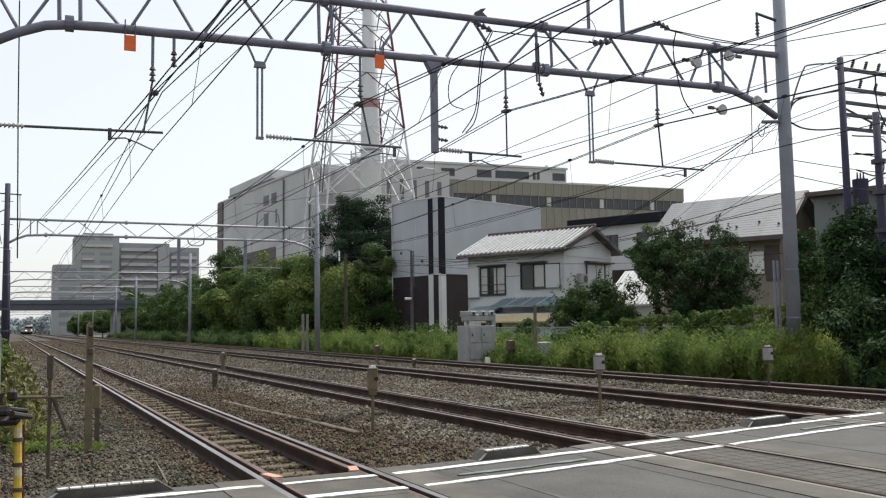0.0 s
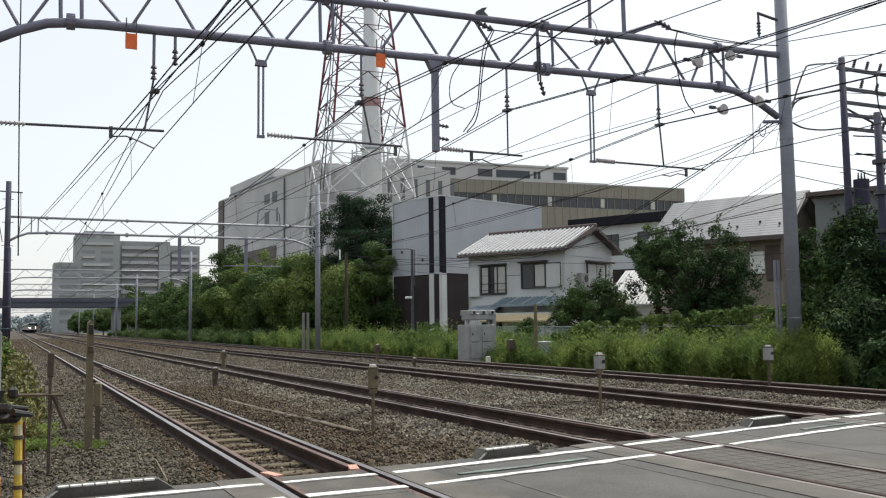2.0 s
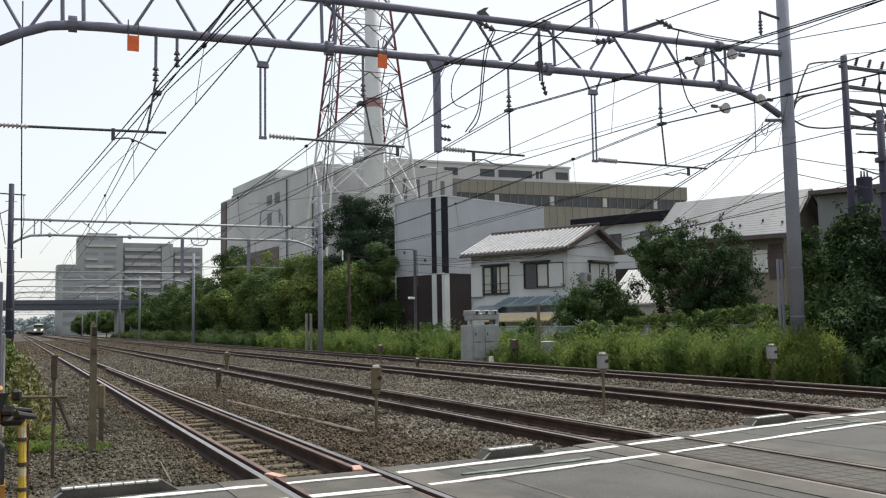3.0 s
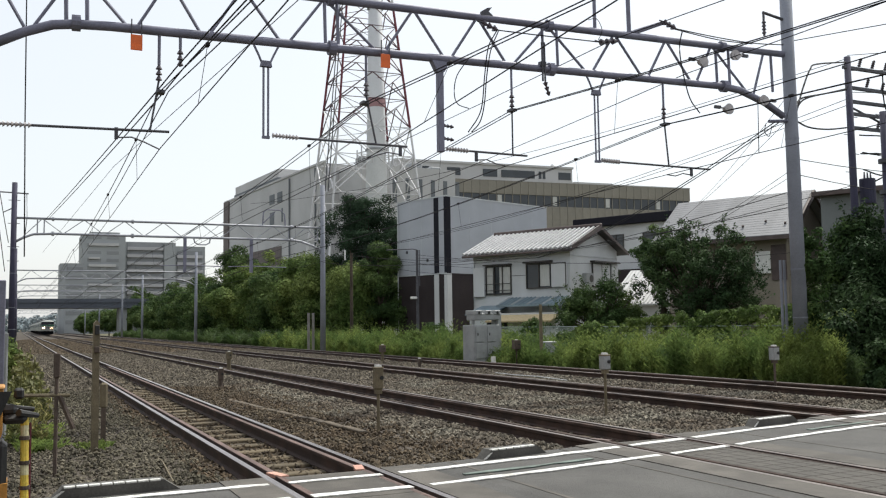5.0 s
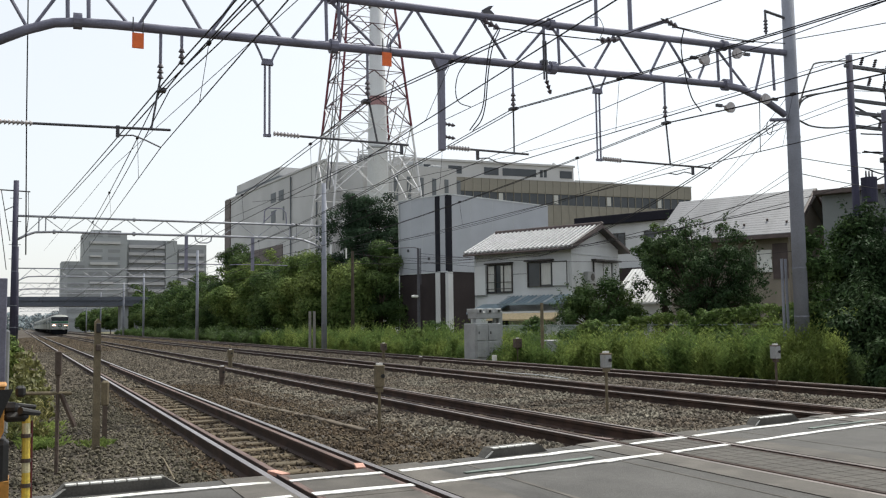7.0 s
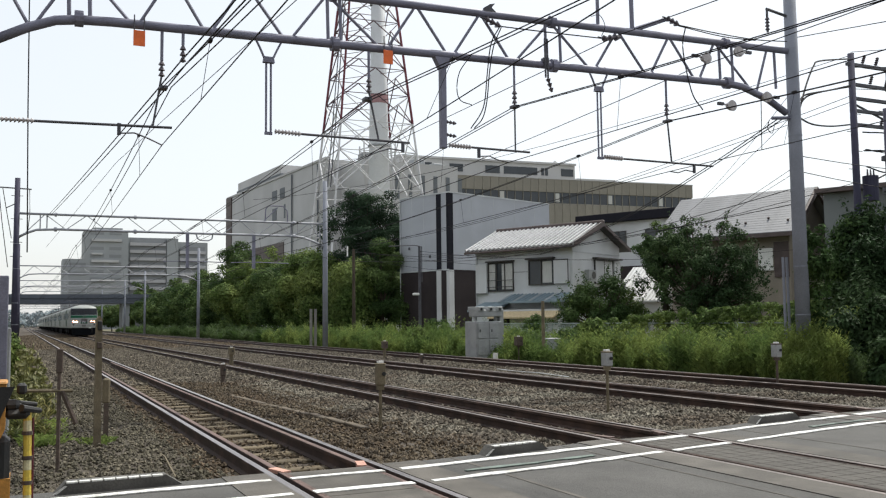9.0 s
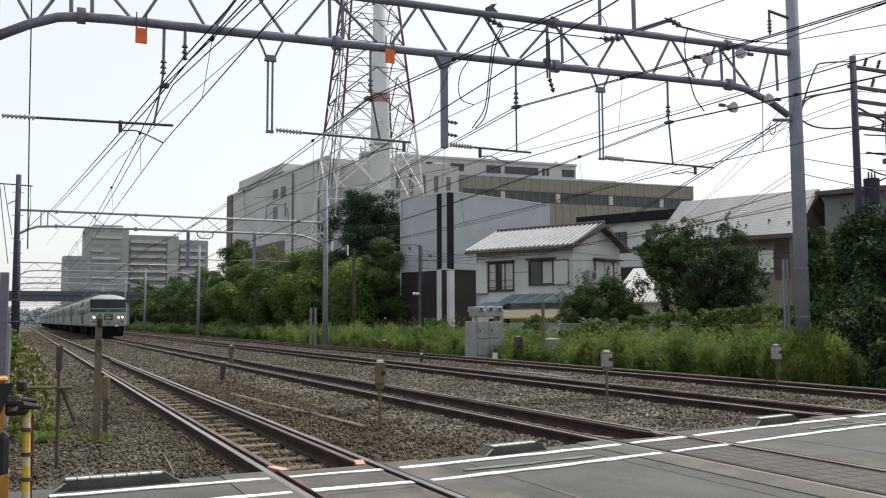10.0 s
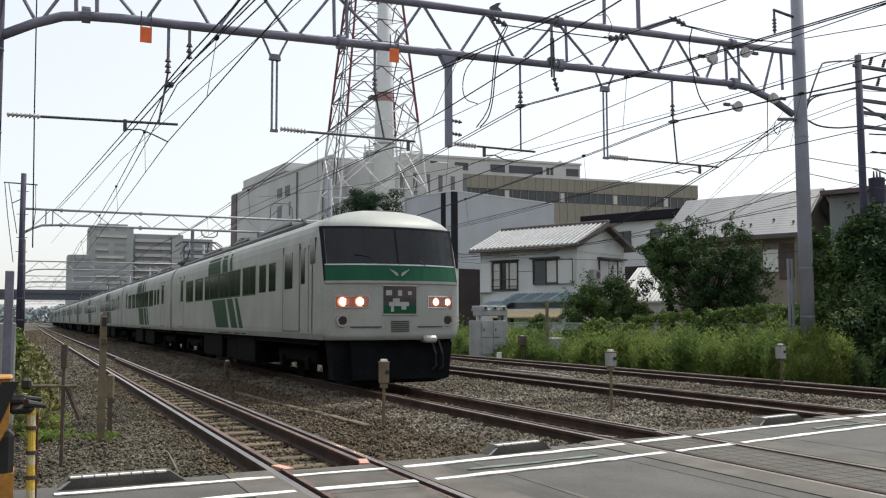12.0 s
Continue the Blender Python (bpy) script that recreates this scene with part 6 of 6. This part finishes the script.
for pts in ([(17.79, 16.62, 6.61), (18.57, 17.09, 7.43), (19.37, 17.55, 8.14), (20.15, 18.02, 8.50), (23.64, 20.00, 9.49)],
            [(17.80, 16.62, 6.82), (18.55, 17.09, 7.17), (21.02, 18.56, 7.87), (23.72, 20.08, 8.66)],
            [(17.74, 16.62, 6.47), (18.23, 16.89, 6.96), (19.77, 17.83, 7.51), (23.71, 20.08, 8.62)],
            [(17.89, 16.70, 6.40), (18.88, 17.32, 6.48), (19.96, 17.98, 6.64), (21.61, 18.95, 6.95), (23.62, 20.08, 7.39)],
            [(24.2, 20.1, 7.2), (25.2, 19.8, 7.1), (25.5, 19.6, 6.3), (24.9, 19.8, 5.9), (24.3, 20.1, 6.1)],
            [(24.2, 20.1, 6.6), (24.7, 19.6, 6.5), (24.9, 19.6, 6.0), (24.4, 20, 5.6)],
            [(25.3, 20, 9.3), (25.2, 19.9, 8.2), (25.5, 19.7, 7.0), (24.9, 19.9, 6.6), (24.3, 20.1, 6.65)]):
    cable(smooth_line(pts), 0.024, "thick black cable between poles", group="pole cables", name="pole_cable")
for a, b, d in (((17.8, GY, 5.4), (40, 22, 7.6), 0.5), ((17.8, GY, 5.0), (40, 24, 6.6), 0.4), ((23.95, 20.2, 9.8), (40, 5, 11), 0.5), ((23.95, 20.2, 9.3), (44, 7, 10), 0.5), ((23.95, 20.2, 8.6), (44, 9, 9), 0.5),
                ((23.95, 20.2, 9.7), (14, 60, 9.6), 0.8), ((23.95, 20.2, 8.4), (22, 62, 7.0), 0.8), ((23.95, 20.2, 8.2), (21, 59.7, 6.6), 0.7), ((21, 59.7, 6.3), (36, 46, 4.6), 0.5), ((21, 59.7, 5.9), (28, 45, 4.2), 0.5),
                ((22, 50.5, 5.6), (34, 30, 4.6), 0.6), ((22, 50.5, 5.4), (24, 20.2, 5.6), 0.8), ((17.6, GY, 4.6), (22, 50.5, 5.0), 0.6), ((17.6, GY, 4.2), (17.6, 55.5, 5.4), 0.7)):
    cable(sag(a, b, d, 12), 0.011, "thin dark service wire between poles", group="service wires", name="service_wire")
t = thing("splice_case", "dark cable splice case hung on a wire", "splice case", pose(29.5, 18.8, 6.2))
part("case", box(-0.4, 0.4, -0.06, 0.06, -0.07, 0.07, bevel=0.02), "dark_steel", t)

# ---------------------------------------------------------------- train
TRAIN_X = TRACKS[1] + 0.03
train = thing("express_train", "cream express train with green stripes and lit headlights", "train", pose(TRAIN_X, 400, 0))
HWD, LONG = 1.473, 20.0
HALF = [(0.98, 1.42), (1.10, 1.465), (1.2, HWD), (2.75, HWD), (3.0, 1.452), (3.15, 1.42), (3.28, 1.36), (3.38, 1.26), (3.48, 1.05), (3.56, 0.78), (3.62, 0.45), (3.65, 0.0)]
SECTION = [(-w, z) for z, w in HALF] + [(w, z) for z, w in HALF[-2::-1]]


def half_at(z):
    return float(np.interp(z, [a for a, _ in HALF], [b for _, b in HALF]))


def nose(x, z):
    """How far the front stands back, at a place across it and a height."""
    bulge = -0.42 * (1 - min(1.0, abs(x) / 1.46) ** 2.4)
    lean = 0.0 if z < 2.13 else 0.33 * (z - 2.13) / 1.1
    crown = 0.0 if z < 3.22 else 0.9 * (z - 3.22) ** 1.5 * 2.4
    return bulge + lean + crown


def front_patch(name, x0, x1, z0, z1, proud, mat, parent, label="", nx=14, nz=4, thick=0.04):
    """A curved panel that lies in the front."""
    bm = bmesh.new()
    rows = []
    for d in (-proud, thick):
        rows.append([[bm.verts.new((x, nose(x, z) + d, z)) for x in np.linspace(x0, x1, nx)] for z in np.linspace(z0, z1, nz)])
    f, b = rows
    for j in range(nz - 1):
        for i in range(nx - 1):
            bm.faces.new((f[j][i], f[j][i + 1], f[j + 1][i + 1], f[j + 1][i]))
            bm.faces.new((b[j][i], b[j + 1][i], b[j + 1][i + 1], b[j][i + 1]))
    for i in range(nx - 1):
        bm.faces.new((f[0][i], b[0][i], b[0][i + 1], f[0][i + 1]))
        bm.faces.new((f[-1][i], f[-1][i + 1], b[-1][i + 1], b[-1][i]))
    for j in range(nz - 1):
        bm.faces.new((f[j][0], f[j + 1][0], b[j + 1][0], b[j][0]))
        bm.faces.new((f[j][-1], b[j][-1], b[j + 1][-1], f[j + 1][-1]))
    return part(name, bm, mat, parent, label)


def side_stripe(car, y0, sgn, ylo0, ylo1, yhi0, yhi1, zlo, zhi, mat="train_stripe"):
    """A slanting painted band that follows the side of the body."""
    bm = bmesh.new()
    prev = None
    for t in np.linspace(0, 1, 6):
        z = zlo + (zhi - zlo) * t
        x = sgn * (half_at(z) + 0.005)
        a, b = bm.verts.new((x, y0 + ylo0 + (yhi0 - ylo0) * t, z)), bm.verts.new((x, y0 + ylo1 + (yhi1 - ylo1) * t, z))
        if prev:
            bm.faces.new((prev[0], prev[1], b, a) if sgn < 0 else (prev[0], a, b, prev[1]))
        prev = (a, b)
    return part("stripe", bm, mat, car, "green slanting stripe")


def side_box(name, car, y0, y1, z0, z1, mat, label="", proud=0.006, bevel=0.0):
    for s in (-1, 1):
        part(name, box(s * (HWD - 0.08), s * (HWD + proud), y0, y1, z0, z1, bevel=bevel), mat, car, label)


PANES = [(3.59, 4.21), (4.51, 5.18), (5.63, 6.25), (6.33, 7.03), (7.41, 8.05), (8.12, 8.75), (8.9, 9.5), (9.58, 10.2), (10.36, 11.0), (11.08, 11.7), (11.85, 12.6), (13.05, 13.7), (13.78, 14.41), (14.92, 15.6), (15.68, 16.32)]
for c in range(10):
    y0 = c * LONG
    car = part("carriage", prism(SECTION, "y", y0 + (0.62 if c == 0 else 0.25), y0 + LONG - 0.25), "train_cream", train, "cream painted carriage body")
    part("gangway", box(-0.55, 0.55, y0 + LONG - 0.3, y0 + LONG + 0.3, 1.1, 3.2), "train_under", train, "dark gangway bellows")
    for a, b in PANES:
        side_box("window", car, y0 + a, y0 + b, 2.04, 2.70, "train_glass", bevel=0.0)
    for a, b in ((7.35, 12.66), (13.0, 14.46), (14.87, 16.37), (5.58, 7.08)):
        side_box("window_surround", car, y0 + a, y0 + b, 2.0, 2.74, "train_band", "dull green window surround", 0.003)
    for d in (((2.92, 1.6), (2.77, 2.13)) if c == 0 else ((2.92, 2.0), (2.77, 2.2)), ((17.85, 16.9), (17.6, 17.1))):
        (a, b), (p, q) = d
        for y in (a, b):
            side_box("door_edge", car, y0 + y - 0.018, y0 + y + 0.018, 1.12, 2.98, "train_seam", "dark door seam", 0.004)
        side_box("door_edge", car, y0 + min(a, b), y0 + max(a, b), 1.12, 1.15, "train_seam", "dark door seam", 0.004)
        side_box("door_window", car, y0 + min(p, q), y0 + max(p, q), 2.05, 2.83, "train_glass", "", 0.007)
    for sgn in (-1, 1):
        for lo0, lo1, hi0, hi1 in ((8.67, 10.48, 9.37, 11.38), (7.48, 8.29, 8.35, 9.13), (6.79, 7.27, 7.68, 8.05)):
            side_stripe(car, y0, sgn, lo0, lo1, hi0, hi1, 1.0, 1.97)
            side_stripe(car, y0, sgn, hi0 + 0.68, hi1 + 0.68, hi0 + 1.12, hi1 + 0.95, 2.75, 3.36)
    # roof equipment
    for a, b in ((4.4, 7.4), (9.0, 11.0), (13.0, 16.0)):
        part("roof_unit", box(-0.95, 0.95, y0 + a, y0 + b, 3.5, 3.76, bevel=0.08), "train_roof_dark", car, "dark grey roof equipment")
    part("roof_duct", box(-1.12, 1.12, y0 + 2.5, y0 + LONG - 0.6, 3.40, 3.58, bevel=0.06), "train_roof_dark", car, "dark grey roof sheet")
    # underfloor equipment and bogies
    for a, b, w in ((6.2, 8.4, 1.32), (8.7, 10.1, 1.25), (10.4, 13.4, 1.34), (13.6, 14.2, 1.2)):
        part("equipment_box", box(-w, w, y0 + a, y0 + b, 0.28, 0.96, bevel=0.03), "train_under", train, "dark underfloor equipment box")
    part("floor_frame", box(-1.3, 1.3, y0 + 0.7, y0 + LONG - 0.3, 0.86, 0.99), "train_under", train)
    for yb in (3.3, 17.0):
        bogie = part("bogie", box(-1.05, 1.05, y0 + yb - 1.6, y0 + yb + 1.6, 0.42, 0.72, bevel=0.06), "train_under", train, "dark bogie frame")
        for yw in (-1.05, 1.05):
            for s in (-1, 1):
                part("wheel", rod((s * 0.50, y0 + yb + yw, 0.43), (s * 0.63, y0 + yb + yw, 0.43), 0.43, 0.41, 18), "train_under", bogie)
                part("axle_box", box(s * 0.9, s * 1.12, y0 + yb + yw - 0.14, y0 + yb + yw + 0.14, 0.28, 0.58, bevel=0.03), "train_under", bogie)

# raised current collectors
for base in (22.6, 62.6, 102.6):
    pan = part("pantograph", box(-0.75, 0.75, base - 0.9, base + 0.9, 3.78, 3.86), "train_roof_dark", train, "grey folding current collector")
    for x in (-0.55, 0.55):
        for s in (-1, 1):
            part("lower_arm", rod((x, base + s * 0.35, 3.86), (x * 1.05, base + s * 1.25, 4.28), 0.03, None, 6), "dark_steel", pan)
            part("upper_arm", rod((x * 1.05, base + s * 1.25, 4.28), (x * 0.8, base + s * 0.2, 4.68), 0.022, None, 6), "dark_steel", pan)
    for s in (-1, 1):
        part("pan_head", tube([(-0.95, base + s * 0.2, 4.52), (-0.7, base + s * 0.2, 4.7), (0.7, base + s * 0.2, 4.7), (0.95, base + s * 0.2, 4.52)], 0.028, 6), "dark_steel", pan)
        part("cross_tube", rod((-0.6, base + s * 1.25, 4.28), (0.6, base + s * 1.25, 4.28), 0.022, None, 6), "dark_steel", pan)
    for x in (-0.6, 0.6):
        for s in (-1, 1):
            part("insulator", rod((x, base + s * 0.8, 3.6), (x, base + s * 0.8, 3.8), 0.07, 0.05, 8), "insulator", pan)

# the driving end
bm = bmesh.new()
zs = [0.98, 1.1, 1.2, 1.6, 2.0, 2.13, 2.4, 2.7, 3.0, 3.15, 3.28, 3.38, 3.48, 3.56, 3.62]
cols = []
for z in zs:
    w = half_at(z)
    xs_ = np.linspace(-w * 0.965, w * 0.965, 19)
    ring = [bm.verts.new((-w, 0.68, z)), bm.verts.new((-w, max(nose(w, z), 0) * 0.9 + 0.05, z))]
    ring += [bm.verts.new((x, min(nose(x, z), 0.66), z)) for x in xs_]
    ring += [bm.verts.new((w, max(nose(w, z), 0) * 0.9 + 0.05, z)), bm.verts.new((w, 0.68, z))]
    cols.append(ring)
for a, b in zip(cols, cols[1:]):
    for i in range(len(a) - 1):
        bm.faces.new((a[i], a[i + 1], b[i + 1], b[i]))
bm.faces.new(cols[-1]), bm.faces.new(cols[0][::-1])
bmesh.ops.recalc_face_normals(bm, faces=bm.faces)
front = part("cab_front", bm, "train_cream", train, "cream painted driving end", smooth=False)
front.data.shade_smooth()
for p in front.data.polygons:
    p.use_smooth = abs(p.normal.y) > 0.3 or p.normal.z > 0.4
front_patch("windscreen", -1.36, -0.015, 2.47, 3.20, 0.006, "cab_glass", front, "dark windscreen glass", 9)
front_patch("windscreen", 0.015, 1.36, 2.47, 3.20, 0.006, "cab_glass", front, "dark windscreen glass", 9)
front_patch("windscreen_frame", -1.41, 1.41, 3.19, 3.235, 0.014, "black_trim", front)
front_patch("windscreen_frame", -0.02, 0.02, 2.46, 3.2, 0.012, "black_trim", front, nx=3)
for s in (-1, 1):
    front_patch("windscreen_frame", s * 1.40 - 0.035, s * 1.40 + 0.03, 2.12, 3.23, 0.008, "black_trim", front, nx=3)
front_patch("green_band", -1.405, 1.405, 2.14, 2.44, 0.010, "train_green", front, "deep green painted band")
front_patch("band_edge", -1.40, 1.40, 2.445, 2.47, 0.016, "galvanised", front, "pale metal strip")
front_patch("lower_lip", -1.43, 1.43, 2.085, 2.135, 0.03, "train_cream", front)
# winged mark, a plain shape
for s in (-1, 1):
    bm = bmesh.new()
    y = nose(0, 2.26) - 0.018
    vs = [bm.verts.new(p) for p in ((s * 0.01, y, 2.20), (s * 0.05, y, 2.30), (s * 0.22, y + 0.01, 2.375), (s * 0.12, y, 2.285))]
    bm.faces.new(vs)
    part("emblem", bm, "chrome", front, "bright metal wing shape")
# headlight boxes
for s in (-1, 1):
    h = front_patch("headlight_box", min(s * 0.62, s * 1.26), max(s * 0.62, s * 1.26), 1.60, 1.85, 0.012, "chrome", front, "chrome edged headlight box", 6, 3)
    front_patch("reflector", min(s * 0.645, s * 1.235), max(s * 0.645, s * 1.235), 1.625, 1.825, 0.018, "lit_reflector" , h, "", 6, 3)
    for x in (0.80, 1.11):
        y = nose(s * x, 1.72)
        part("lamp", rod((s * x, y - 0.035, 1.725), (s * x, y + 0.02, 1.725), 0.066 if s < 0 else 0.054, 0.072 if s < 0 else 0.06, 16), "lamp_glow" if (s < 0 or x < 1) else "lamp_dim", h, "lit headlamp")
        # emissive ring added as the lamp's orange halo
        part("lamp_ring", rod((s * x, y - 0.025, 1.725), (s * x, y + 0.02, 1.725), 0.094 if s < 0 else 0.078, 0.1 if s < 0 else 0.084, 16), "lamp_rim", h, "orange ring standing for the glare round the lamp")
    y = nose(s * 1.11, 1.35)
    part("horn_ring", rod((s * 1.12, y - 0.03, 1.36), (s * 1.12, y + 0.05, 1.36), 0.125, 0.125, 20), "chrome", front, "round chrome ring")
    part("horn", rod((s * 1.12, y - 0.036, 1.36), (s * 1.12, y + 0.04, 1.36), 0.085, 0.085, 20), "black", front)
    front_patch("step_bar", min(s * 0.38, s * 0.98), max(s * 0.38, s * 0.98), 1.225, 1.245, 0.02, "sign_dark", front, "", 5, 2)
# head sign: plain shapes only
sign = front_patch("head_sign", -0.345, 0.345, 1.49, 2.03, 0.016, "sign_dark", front, "dark illuminated sign panel", 6, 4)
front_patch("sign_frame", -0.37, 0.37, 2.03, 2.055, 0.022, "chrome", sign, "", 6, 2)
front_patch("sign_frame", -0.37, 0.37, 1.465, 1.49, 0.022, "chrome", sign, "", 6, 2)
front_patch("sign_field", -0.34, 0.34, 1.495, 1.66, 0.02, "train_green", sign, "dark green lower field", 6, 2)
front_patch("sign_field", -0.1, 0.34, 1.8, 2.025, 0.02, "roof_brown", sign, "dull red-brown upper field", 4, 2)
for x0, x1, z0, z1 in ((-0.30, -0.18, 1.85, 1.95), (-0.05, 0.03, 1.84, 1.95), (0.16, 0.24, 1.86, 1.93), (-0.24, 0.18, 1.64, 1.72), (-0.16, -0.02, 1.72, 1.79), (-0.20, -0.14, 1.53, 1.64), (0.02, 0.12, 1.57, 1.64)):
    front_patch("sign_bar", x0, x1, z0, z1, 0.024, "far_pale", sign, "", 3, 2)
for i in range(6):
    front_patch("vent_slat", -0.19, 0.19, 1.14 + i * 0.038, 1.16 + i * 0.038, 0.014, "sign_dark", front, "", 4, 2, 0.02)
for s in (-1, 1):
    y = nose(0.5, 2.5) - 0.03
    part("wiper", tube([(s * 0.5 + 0.1, y + 0.01, 2.46), (s * 0.5 - 0.1, y + 0.07, 2.62), (s * 0.5 - 0.36, y + 0.13, 2.66)], 0.012, 5), "black", front)
part("roof_horn", rod((0.1, 0.85, 3.6), (0.1, 1.1, 3.74), 0.08, 0.05, 8), "dark_steel", front)
part("coupler", box(0.5, 0.78, -0.5, 0.1, 0.92, 1.06, bevel=0.04), "galvanised", front, "pale folded coupling")
part("skirt", prism([(-1.30, 0.92), (-1.22, 0.2), (-0.9, 0.12), (0.9, 0.12), (1.22, 0.2), (1.30, 0.92)], "y", -0.05, 0.3), "train_skirt", front, "dark blue-grey skirt")
part("skirt_plate", prism([(-0.95, 0.96), (-0.9, 0.2), (0.9, 0.2), (0.95, 0.96)], "y", -0.22, 0.0), "train_skirt", front)
for x in (0.75, 0.9):
    part("hose", tube([(x, -0.26, 0.95), (x + 0.05, -0.34, 0.7), (x + 0.08, -0.3, 0.45), (x + 0.02, -0.24, 0.38)], 0.022, 6), "black", front)
part("buffer_beam", box(-1.28, 1.28, -0.04, 0.4, 0.86, 0.99), "train_under", front)
for s in (-1, 1):
    for a, b, z0, z1, m in ((0.44, 0.80, 2.50, 3.02, "train_glass"), (1.18, 1.46, 2.12, 2.86, "train_glass"), (0.90, 0.93, 1.14, 2.9, "train_seam"), (1.52, 1.55, 1.14, 2.9, "train_seam")):
        part("cab_window" if m == "train_glass" else "door_edge", box(s * (HWD - 0.1), s * (HWD + 0.006), a, b, z0, z1), m, front)


def motions():
    rows = [(t * 0.5, pose(TRAIN_X, 16.95 + 32.0 * (12 - t * 0.5), 0)) for t in range(25)]
    walk(train, rows)


motions()
